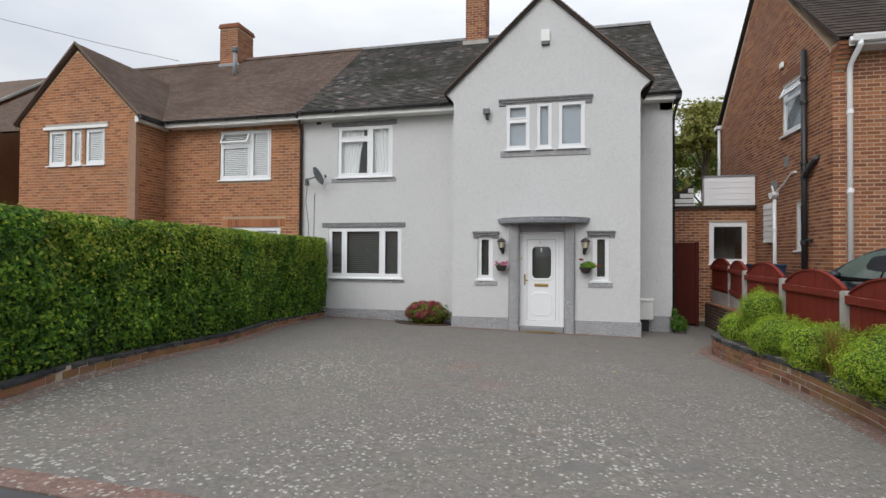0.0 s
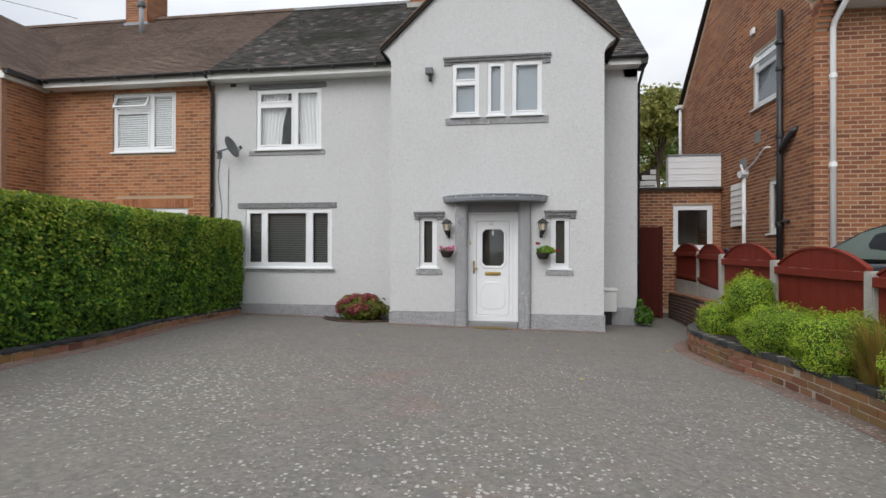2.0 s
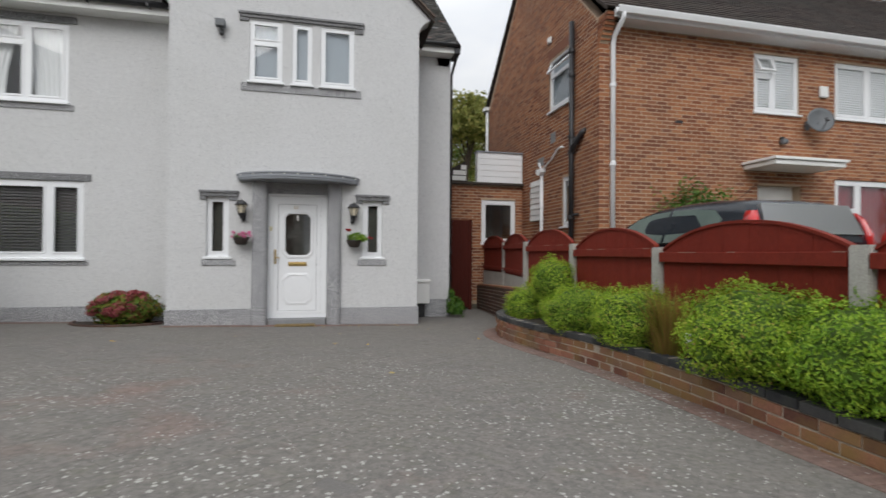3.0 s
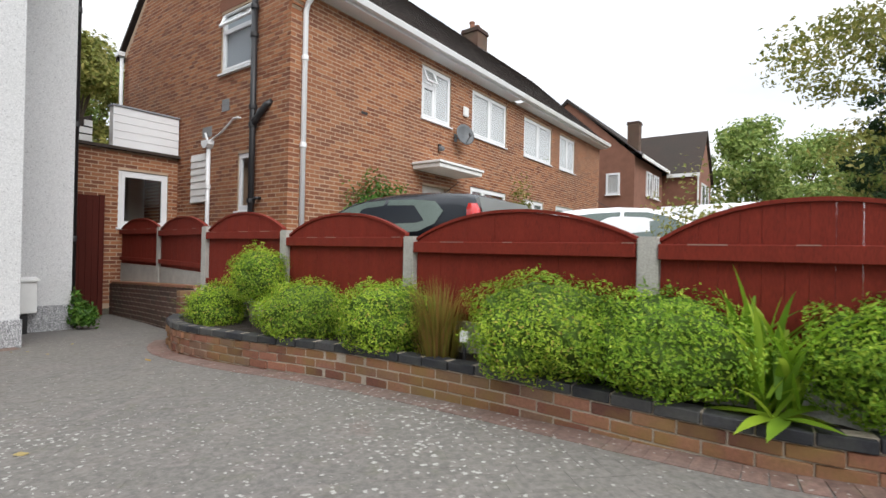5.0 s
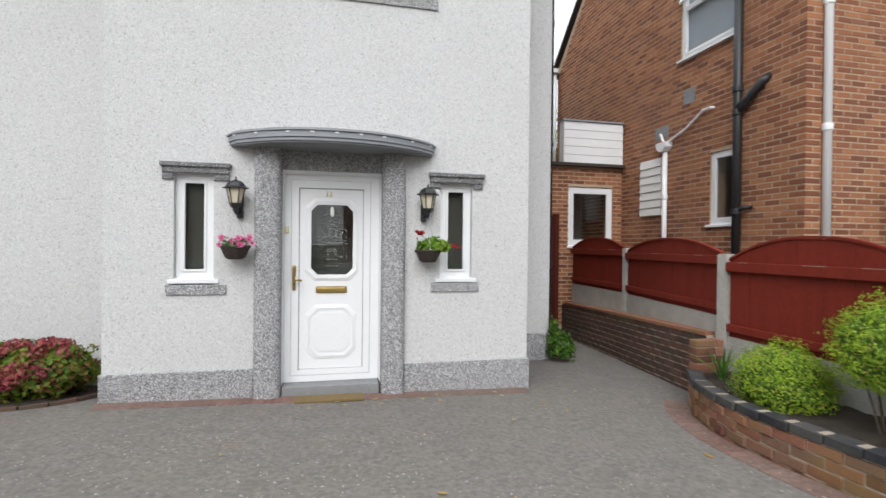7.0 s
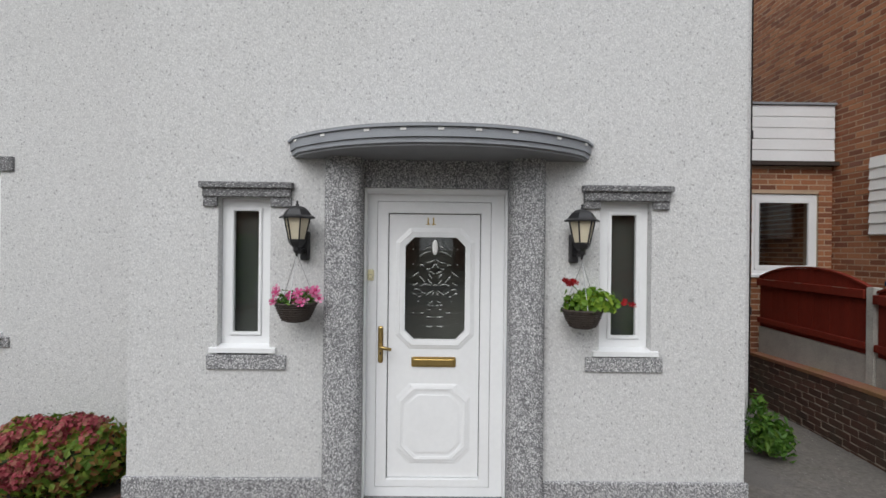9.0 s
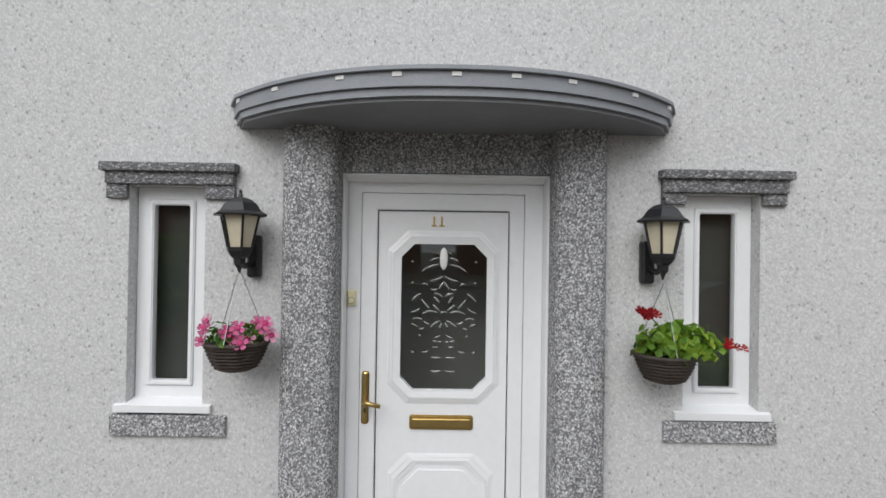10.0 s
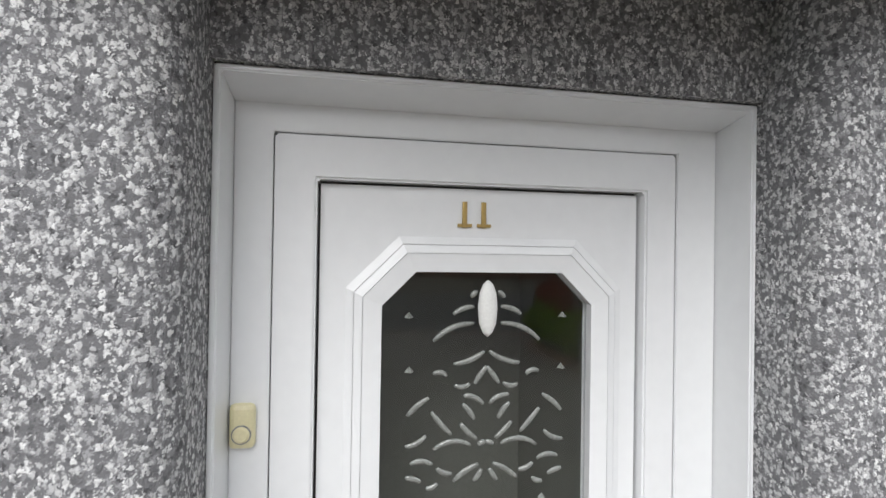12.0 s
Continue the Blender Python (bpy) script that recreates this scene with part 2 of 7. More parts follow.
MORTAR_D = plain("mossy_dark_mortar", (0.40, 0.34, 0.27), 0.95, var=0.3, scale=3, bumpd=0.004, grain=120)
CONC = plain("weathered_concrete", (0.40, 0.385, 0.35), 0.92, var=0.22, scale=5, bumpd=0.004, grain=90)
FENCE = plain("red_brown_fence_stain", (0.185, 0.022, 0.011), 0.75, spec=0.25, var=0.35, scale=3.0, bumpd=0.003, grain=70, stretch=(4, 4, 0.4))
SOIL = plain("dark_garden_soil", (0.035, 0.026, 0.018), 0.98, var=0.5, scale=12, bumpd=0.02, grain=60)
TARMAC = plain("footway_tarmac", (0.065, 0.067, 0.068), 0.9, var=0.25, scale=3, bumpd=0.005, grain=160)
GRASSY = plain("dull_garden_ground", (0.12, 0.112, 0.085), 0.95, var=0.35, scale=1.5, bumpd=0.02, grain=40)
COIR = plain("coir_doormat", (0.19, 0.13, 0.055), 0.98, var=0.3, scale=25, bumpd=0.006, grain=260)
WICKER = plain("dark_woven_wicker", (0.045, 0.033, 0.026), 0.7, var=0.4, scale=40, bumpd=0.004)
BARK = plain("brown_bark", (0.10, 0.075, 0.055), 0.95, var=0.4, scale=14, bumpd=0.01, grain=50)
STEEL = plain("galvanised_wire", (0.35, 0.35, 0.36), 0.4, 0.9, var=0.1)
DISHG = plain("grey_dish_paint", (0.11, 0.118, 0.125), 0.5, var=0.12)
HEDGE = leafy("hedge_leaf", [(0.0, (0.030, 0.095, 0.011)), (0.45, (0.09, 0.225, 0.021)), (0.85, (0.235, 0.42, 0.034)), (1.0, (0.48, 0.58, 0.065))], 0.50, 0.35)
HEDGE_TIP = leafy("yellow_green_hedge_tip", [(0.0, (0.10, 0.20, 0.02)), (0.5, (0.27, 0.38, 0.035)), (1.0, (0.58, 0.58, 0.09))], 0.50, 0.35)
# Dark green of the shrub cores: shadow between leaves put into the colour.
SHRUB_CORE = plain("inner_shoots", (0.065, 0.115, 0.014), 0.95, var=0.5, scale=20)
# Near-black green of hedge and bush cores: inner shadow put into the colour.
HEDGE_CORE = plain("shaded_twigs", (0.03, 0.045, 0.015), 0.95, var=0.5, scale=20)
LIME = leafy("lime_green_leaf", [(0.0, (0.13, 0.25, 0.02)), (0.5, (0.30, 0.46, 0.032)), (0.92, (0.52, 0.64, 0.065)), (1.0, (0.46, 0.28, 0.10))], 0.6)
LIME2 = leafy("fresh_green_leaf", [(0.0, (0.13, 0.26, 0.02)), (0.6, (0.29, 0.48, 0.035)), (1.0, (0.50, 0.63, 0.07))], 0.6)
GREEN = leafy("mid_green_leaf", [(0.0, (0.05, 0.13, 0.02)), (0.7, (0.11, 0.24, 0.035)), (1.0, (0.2, 0.32, 0.05))], 0.5)
GERANIUM = leafy("geranium_leaf", [(0.0, (0.09, 0.20, 0.02)), (0.6, (0.20, 0.36, 0.035)), (1.0, (0.36, 0.48, 0.06))], 0.55)
TREEL = leafy("tree_leaf", [(0.0, (0.16, 0.24, 0.06)), (0.6, (0.30, 0.40, 0.10)), (1.0, (0.48, 0.52, 0.17))], 0.6)
TREEY = leafy("yellowing_tree_leaf", [(0.0, (0.17, 0.20, 0.045)), (0.6, (0.31, 0.31, 0.075)), (1.0, (0.46, 0.40, 0.13))], 0.6)
CONIF = leafy("dark_conifer_leaf", [(0.0, (0.018, 0.045, 0.015)), (1.0, (0.05, 0.09, 0.03))], 0.7)
HYDR = leafy("hydrangea_leaf", [(0.0, (0.09, 0.18, 0.02)), (0.55, (0.22, 0.30, 0.04)), (1.0, (0.36, 0.10, 0.06))], 0.6)
HYDF = leafy("faded_hydrangea_petal", [(0.0, (0.30, 0.04, 0.06)), (0.6, (0.46, 0.11, 0.13)), (1.0, (0.38, 0.19, 0.13))], 0.8)
PINK = leafy("pink_petal", [(0.0, (0.72, 0.10, 0.32)), (1.0, (0.90, 0.46, 0.64))], 0.6)
PINKC = plain("magenta_flower_throat", (0.42, 0.02, 0.12), 0.6)
REDP = leafy("red_petal", [(0.0, (0.30, 0.004, 0.008)), (1.0, (0.45, 0.008, 0.015))], 0.6)
RUSH = leafy("reddish_grass_blade", [(0.0, (0.22, 0.22, 0.035)), (0.6, (0.34, 0.25, 0.05)), (1.0, (0.36, 0.17, 0.06))], 0.7)
FALLEN = leafy("fallen_yellow_leaf", [(0.0, (0.45, 0.28, 0.08)), (1.0, (0.55, 0.45, 0.22))], 0.8)
CARBLUE = plain("dark_slate_car_paint", (0.016, 0.020, 0.026), 0.20, 0.0, var=0.05, spec=0.35)
CARWHITE = plain("white_car_paint", (0.80, 0.81, 0.82), 0.22, 0.0, var=0.03, spec=0.6)
TAIL = plain("red_tail_lamp", (0.55, 0.02, 0.02), 0.15, var=0.1, spec=0.8)
RUBBER = plain("tyre_rubber", (0.02, 0.02, 0.02), 0.8, var=0.2)
CURTR = plain("dark_red_curtain", (0.22, 0.015, 0.025), 0.9, var=0.2)
BINBLUE = plain("dark_blue_bin_plastic", (0.012, 0.03, 0.07), 0.45, var=0.15)


def paving_mat(name, stops, lichen, grime=0.8):
    m = pieces(name, stops, 0.9, grain=80)
    t = m.node_tree
    b = t.nodes["Principled BSDF"]
    col = b.inputs["Base Color"].links[0].from_socket
    slow = tex(t, "Noise", 0.55, 5)
    col = mixc(t, ramp(t, slow.outputs["Fac"], [(0.35, (0, 0, 0)), (0.7, (grime,) * 3)]), col, (0.172, 0.161, 0.142))
    # blocks of a redder batch, chiefly in one patch before the door
    red = tex(t, "Noise", 1.3, 6)
    g0 = t.nodes.new("ShaderNodeNewGeometry")
    patch = t.nodes.new("ShaderNodeVectorMath")
    patch.operation = "DISTANCE"
    patch.inputs[1].default_value = (-1.2, 6.1, 0.13)
    t.links.new(g0.outputs["Position"], patch.inputs[0])
    near = t.nodes.new("ShaderNodeMapRange")
    near.inputs["From Min"].default_value, near.inputs["From Max"].default_value = 1.6, 0.5
    near.inputs["To Max"].default_value = 0.16
    t.links.new(patch.outputs["Value"], near.inputs["Value"])
    lift = t.nodes.new("ShaderNodeMath")
    t.links.new(near.outputs[0], lift.inputs[0])
    t.links.new(red.outputs["Fac"], lift.inputs[1])
    col = mixc(t, ramp(t, lift.outputs[0], [(0.62, (0, 0, 0)), (0.78, (0.45, 0.45, 0.45))]), col, (0.215, 0.128, 0.105))
    mott = tex(t, "Noise", 26, 4)
    col = mixc(t, 0.45, col, ramp(t, mott.outputs["Fac"], [(0.35, (0.30, 0.30, 0.30)), (0.65, (0.72, 0.71, 0.70))]), "OVERLAY")
    grn = tex(t, "Noise", 7, 4)
    col = mixc(t, ramp(t, grn.outputs["Fac"], [(0.55, (0, 0, 0)), (0.75, (0.35, 0.35, 0.35))]), col, (0.125, 0.125, 0.08))
    # pale lichen spots, thick in some stretches and thin in others
    wob = tex(t, "Noise", 75, 3)
    v = tex(t, "Voronoi", 25)
    v2 = t.nodes.new("ShaderNodeSeparateColor")
    t.links.new(v.outputs["Color"], v2.inputs[0])
    zone = tex(t, "Noise", 0.42, 3)
    y = t.nodes.new("ShaderNodeSeparateXYZ")
    g = t.nodes.new("ShaderNodeNewGeometry")
    t.links.new(g.outputs["Position"], y.inputs[0])
    far = t.nodes.new("ShaderNodeMapRange")
    far.inputs["From Min"].default_value, far.inputs["From Max"].default_value = 9.2, 5.0
    t.links.new(y.outputs[1], far.inputs["Value"])

    def mth(op, a, c):
        n = t.nodes.new("ShaderNodeMath")
        n.operation = op
        for s, q in zip(n.inputs, (a, c)):
            if isinstance(q, (int, float)):
                s.default_value = q
            else:
                t.links.new(q, s)
        return n.outputs[0]
    size = mth("MULTIPLY", mth("MULTIPLY", v2.outputs[0], 0.74), mth("ADD", mth("MULTIPLY", zone.outputs["Fac"], 1.6), -0.32))
    size = mth("MULTIPLY", size, mth("ADD", mth("MULTIPLY", far.outputs[0], 0.58), 0.42))
    edge = mth("ADD", v.outputs["Distance"], mth("MULTIPLY", mth("SUBTRACT", wob.outputs["Fac"], 0.5), 0.75))
    spot = mth("LESS_THAN", edge, size)
    col = mixc(t, mth("MULTIPLY", spot, lichen), col, (0.45, 0.445, 0.405))
    t.links.new(col, b.inputs["Base Color"])
    return m


PAVE = paving_mat("weathered_block_paving", [(0.0, (0.147, 0.138, 0.127)), (0.6, (0.158, 0.148, 0.137)), (1.0, (0.172, 0.156, 0.144))], 0.75)
PAVE_R = paving_mat("red_edging_block", [(0.0, (0.155, 0.086, 0.070)), (1.0, (0.21, 0.122, 0.10))], 0.6, 0.55)

# ---- building helpers ----
def gz(x, y):
    """Height of the sloping drive."""
    return -0.02 + 0.033 * (10.5 - y) - 0.018 * x


def thing(name, label, category, base=(0, 0, 0), group="", kind=""):
    ob = new(name)
    ob.empty_display_size = 0.1
    ob.matrix_basis = Matrix.Translation(base)
    return tagged(ob, label, category, group, kind)


def adopt(ob, parent):
    ob.parent = parent
    if parent.data is None:
        ob.matrix_parent_inverse = parent.matrix_basis.inverted()
    return ob


def part(name, bm, material, parent=None, label="", m=None, smooth=False):
    """Links a bmesh as one mesh object, under its thing or part; m moves it from its own axes into the place."""
    me = bpy.data.meshes.new(name)
    if m is not None:
        bm.transform(m)
    bmesh.ops.recalc_face_normals(bm, faces=bm.faces)
    bm.to_mesh(me)
    bm.free()
    me.materials.append(material)
    if smooth:
        me.polygons.foreach_set("use_smooth", [True] * len(me.polygons))
    ob = new(name, me)
    if parent is not None:
        adopt(ob, parent)
    if label:
        ob["label"] = label
    return ob


def raw(name, verts, faces, material, parent=None, label="", kind=""):
    me = bpy.data.meshes.new(name)
    me.from_pydata(np.asarray(verts).tolist(), [], np.asarray(faces).tolist())
    me.materials.append(material)
    ob = new(name, me)
    if parent is not None:
        adopt(ob, parent)
    return tagged(ob, label, "", "", kind)


def box(bm, x0, x1, y0, y1, z0, z1, bev=0.0):
    vs = [bm.verts.new((x, y, z)) for x in (x0, x1) for y in (y0, y1) for z in (z0, z1)]
    fs = [bm.faces.new([vs[i] for i in q]) for q in ((0, 1, 3, 2), (4, 6, 7, 5), (0, 4, 5, 1), (2, 3, 7, 6), (0, 2, 6, 4), (1, 5, 7, 3))]
    if bev:
        bmesh.ops.bevel(bm, geom=list({e for f in fs for e in f.edges}), offset=bev, segments=2, affect="EDGES", profile=0.5)
    return bm


def bx(*a, bev=0.0):
    return box(bmesh.new(), *a, bev=bev)


def prism(pts, axis, a0, a1, bev=0.0):
    """A flat outline of (u, v) points pushed from a0 to a1 along x, y or z."""
    bm = bmesh.new()

    def at(u, v, a):
        return {"x": (a, u, v), "y": (u, a, v), "z": (u, v, a)}[axis]
    lo = [bm.verts.new(at(u, v, a0)) for u, v in pts]
    hi = [bm.verts.new(at(u, v, a1)) for u, v in pts]
    n = len(pts)
    bm.faces.new(lo)
    bm.faces.new(hi[::-1])
    for i in range(n):
        bm.faces.new((lo[i], hi[i], hi[(i + 1) % n], lo[(i + 1) % n]))
    if bev:
        bmesh.ops.bevel(bm, geom=list(bm.edges), offset=bev, segments=2, affect="EDGES")
    return bm


def rings(sections, closed=True, caps=True):
    """A skin over rings of points, all with the same count."""
    bm = bmesh.new()
    rows = [[bm.verts.new(p) for p in s] for s in sections]
    n = len(rows[0])
    for a, b in zip(rows, rows[1:]):
        for i in range(n if closed else n - 1):
            bm.faces.new((a[i], a[(i + 1) % n], b[(i + 1) % n], b[i]))
    if caps and closed:
        bm.faces.new(rows[0][::-1])
        bm.faces.new(rows[-1])
    return bm


def tube(points, r, n=8):
    """A round bar along a line of points; r is one radius or one for each point."""
    pts = [Vector(p) for p in points]
    rr = r if isinstance(r, (list, tuple)) else [r] * len(pts)
    out = []
    for i, p in enumerate(pts):
        d = (pts[min(i + 1, len(pts) - 1)] - pts[max(i - 1, 0)]).normalized()
        a = d.cross(Vector((0.31, 0.87, 0.38))).normalized()
        b = d.cross(a)
        out.append([p + (a * math.cos(2 * math.pi * k / n) + b * math.sin(2 * math.pi * k / n)) * rr[i] for k in range(n)])
    return rings(out)


def lathe(profile, centre, n=16, squash=(1, 1)):
    c = Vector(centre)
    return rings([[c + Vector((r * squash[0] * math.cos(2 * math.pi * k / n), r * squash[1] * math.sin(2 * math.pi * k / n), z)) for k in range(n)] for r, z in profile])


def cells(u0, u1, v0, v1, holes):
    """The rectangles left of a panel once the holes are cut."""
    us = sorted({u0, u1, *[min(max(h[i], u0), u1) for h in holes for i in (0, 1)]})
    out = []
    for a, b in zip(us, us[1:]):
        mid = (a + b) / 2
        cuts = sorted((h[2], h[3]) for h in holes if h[0] < mid < h[1])
        low = v0
        for c, d in cuts:
            if c > low:
                out.append((a, b, low, c))
            low = max(low, d)
        if low < v1:
            out.append((a, b, low, v1))
    return out


def panel(u0, u1, v0, v1, holes, face, back, axis="y", bev=0.0):
    """A wall or frame between two planes with real openings through it, in one piece."""
    us = sorted({u0, u1, *[min(max(h[i], u0), u1) for h in holes for i in (0, 1)]})
    vs = sorted({v0, v1, *[min(max(h[i], v0), v1) for h in holes for i in (2, 3)]})
    bm, made = bmesh.new(), {}

    def at(i, j, k):
        if (i, j, k) not in made:
            d = (face, back)[k]
            made[i, j, k] = bm.verts.new((us[i], d, vs[j]) if axis == "y" else (d, us[i], vs[j]))
        return made[i, j, k]

    def solid(i, j):
        if not (0 <= i < len(us) - 1 and 0 <= j < len(vs) - 1):
            return False
        u, v = (us[i] + us[i + 1]) / 2, (vs[j] + vs[j + 1]) / 2
        return not any(h[0] < u < h[1] and h[2] < v < h[3] for h in holes)
    for i in range(len(us) - 1):
        for j in range(len(vs) - 1):
            if not solid(i, j):
                continue
            for k in (0, 1):
                bm.faces.new([at(i, j, k), at(i + 1, j, k), at(i + 1, j + 1, k), at(i, j + 1, k)])
            for near, p, q in (((i - 1, j), (i, j), (i, j + 1)), ((i + 1, j), (i + 1, j), (i + 1, j + 1)), ((i, j - 1), (i, j), (i + 1, j)), ((i, j + 1), (i, j + 1), (i + 1, j + 1))):
                if not solid(*near):
                    bm.faces.new([at(*p, 0), at(*q, 0), at(*q, 1), at(*p, 1)])
    bmesh.ops.recalc_face_normals(bm, faces=bm.faces)
    if bev:
        sharp = [e for e in bm.edges if len(e.link_faces) == 2 and e.calc_face_angle() > 0.5]
        bmesh.ops.bevel(bm, geom=sharp, offset=bev, segments=2, affect="EDGES")
    return bm


BOXF = np.array([(0, 1, 3, 2), (4, 6, 7, 5), (0, 4, 5, 1), (2, 3, 7, 6), (0, 2, 6, 4), (1, 5, 7, 3)])


def many_boxes(name, lows, highs, material, parent, label="", kind="stuff", m=None):
    """Joined small boxes, each an island of its own."""
    lows, highs = np.asarray(lows, float), np.asarray(highs, float)
    k = len(lows)
    pick = np.array([(i, j, l) for i in (0, 1) for j in (0, 1) for l in (0, 1)])
    v = np.where(pick[None, :, :] == 0, lows[:, None, :], highs[:, None, :]).reshape(-1, 3)
    if m is not None:
        v = v @ np.array(m.to_3x3()).T + np.array(m.translation)
    f = (BOXF[None] + 8 * np.arange(k)[:, None, None]).reshape(-1, 4)
    return raw(name, v, f, material, parent, label, kind)


def bond(u0, u1, v0, v1, holes, span=None, length=0.2095, high=0.058, joint=0.0175):
    """Bricks of a stretcher-bond wall as rectangles, cut at openings; span(v) narrows the wall at a height."""
    out = []
    row = 0
    v = v0
    while v + high <= v1 + 1e-6:
        a, b = span(v + high) if span else (u0, u1)
        u = u0 - (length + joint) * (0.5 if row % 2 else 0.0)
        cuts = [(h[0], h[1]) for h in holes if h[2] < v + high - 0.005 and h[3] > v + 0.005]
        while u < b:
            spans = [(max(u, a), min(u + length, b))]
            for c, d in cuts:
                nxt = []
                for p, q in spans:
                    if d <= p or c >= q:
                        nxt.append((p, q))
                    else:
                        if c - p > 0.03:
                            nxt.append((p, c))
                        if q - d > 0.03:
                            nxt.append((d, q))
                spans = nxt
            out += [(p, q, v, v + high) for p, q in spans if q - p > 0.03]
            u += length + joint
        v += high + joint
        row += 1
    return out


def brickwork(rects, face, proud, axis, material, parent, near=None):
    """Lays rectangles of bricks on a wall; those inside near (u0, u1, v0, v1) are single objects."""
    rng = np.random.RandomState(len(rects))
    lo, hi, single = [], [], []
    for p, q, c, d in rects:
        out = proud + rng.uniform(-0.0015, 0.002)
        if near and near[0] <= p and q <= near[1] and near[2] <= c and d <= near[3] and q - p > 0.207 and len(single) < 300:
            single.append((p, q, c, d, out))
            continue
        if axis == "y":
            lo.append((p, face - out, c)), hi.append((q, face + 0.01, d))
        else:
            lo.append((face - out, p, c)), hi.append((face + 0.01, q, d))
    many_boxes("brickwork", lo, hi, material, parent, kind="stuff")
    if single:
        w, h = 0.2095, 0.058
        bm = bx(-w / 2, w / 2, -0.008, 0.01, -h / 2, h / 2) if axis == "y" else bx(-0.008, 0.01, -w / 2, w / 2, -h / 2, h / 2)
        me = bpy.data.meshes.new("brick")
        bm.to_mesh(me)
        bm.free()
        me.materials.append(material)
        for p, q, c, d, out in single:
            ob = adopt(new("brick", me), parent)
            u, v = (p + q) / 2, (c + d) / 2
            ob.location = (u, face + 0.008 - out, v) if axis == "y" else (face + 0.008 - out, u, v)


def tiling(name, origin, across, up, width, rise, material, parent, tile=0.165, gauge=0.10, keep=None, thick=0.012):
    """Overlapping roof tiles on a slope: each a tilted slip with its own lower edge."""
    o, a, u = Vector(origin), Vector(across).normalized(), Vector(up).normalized()
    n = a.cross(u).normalized()
    if n.z < 0:
        n = -n
    rng = np.random.RandomState(int(width * 100) + int(rise * 10))
    verts, faces = [], []
    for r in range(int(rise / gauge)):
        for c in range(-1, int(width / tile) + 1):
            s = c * tile + (tile / 2 if r % 2 else 0)
            e = min(s + tile - 0.004, width)
            s = max(s, 0)
            if e - s < 0.03 or (keep and not keep((s + e) / 2, r * gauge)):
                continue
            j = rng.uniform(-0.002, 0.003)
            top = min((r + 1) * gauge + 0.03, rise)
            k = len(verts)
            for q, w, h in ((s, r * gauge, thick + 0.008 + j), (e, r * gauge, thick + 0.008 + j), (e, top, 0.004 + j), (s, top, 0.004 + j), (s, r * gauge, 0.0), (e, r * gauge, 0.0)):
                verts.append(o + a * q + u * w + n * h)
            faces += [(k, k + 1, k + 2, k + 3), (k + 4, k + 5, k + 1, k)]
    me = bpy.data.meshes.new(name)
    me.from_pydata([tuple(v) for v in verts], [], faces)
    me.materials.append(material)
    return tagged(adopt(new(name, me), parent), "", "", "", "stuff")


def leaves(name, centres, normals, size, material, parent, label="", seed=1, ratio=0.55, flop=0.9, kind="stuff"):
    """Folded single leaves at the points given, turned about the normals at random."""
    rng = np.random.RandomState(seed)
    c = np.asarray(centres, float)
    n = np.asarray(normals, float) + rng.normal(0, flop * 0.5, c.shape)
    n /= np.linalg.norm(n, axis=1)[:, None] + 1e-9
    t = np.cross(n, rng.normal(0, 1, c.shape))
    t /= np.linalg.norm(t, axis=1)[:, None] + 1e-9
    b = np.cross(n, t)
    s = size * rng.uniform(0.6, 1.35, (len(c), 1))
    v = np.stack([c - t * s * 0.5, c + b * s * ratio * 0.5 + n * s * 0.12, c + t * s * 0.5, c - b * s * ratio * 0.5 + n * s * 0.12], 1).reshape(-1, 3)
    f = (np.array([(0, 1, 2), (0, 2, 3)])[None] + 4 * np.arange(len(c))[:, None, None]).reshape(-1, 3)
    return raw(name, v, f, material, parent, label, kind)


def lumpy(count, centre, radii, seed, lump=0.22, inside=0.22, low=-0.75, freq=2.4):
    """Points and outward normals on an uneven rounded crown."""
    rng = np.random.RandomState(seed)
    d = rng.normal(0, 1, (count * 2, 3))
    d /= np.linalg.norm(d, axis=1)[:, None]
    d = d[d[:, 2] > low][:count]
    off = np.array([noise.noise(Vector(q) * freq + Vector((seed * 7.1, 3.3, seed))) for q in d])
    r = (1 + lump * 1.6 * off) * (1 - inside * rng.uniform(0, 1, len(d)) ** 2)
    return np.asarray(centre) + d * r[:, None] * np.asarray(radii), d


def core(name, centre, radii, seed, material, parent, shrink=0.78, lump=0.22, freq=2.4):
    # Solid lump under the leaves; its dark colour stands in for shadow between them.
    bm = bmesh.new()
    bmesh.ops.create_icosphere(bm, subdivisions=3, radius=1)
    for v in bm.verts:
        d = v.co.normalized()
        k = (1 + lump * 1.6 * noise.noise(d * freq + Vector((seed * 7.1, 3.3, seed)))) * shrink
        v.co = Vector(centre) + Vector(d[i] * k * radii[i] for i in range(3))
    return part(name, bm, material, parent, "solid core coloured dark for shadow between leaves")


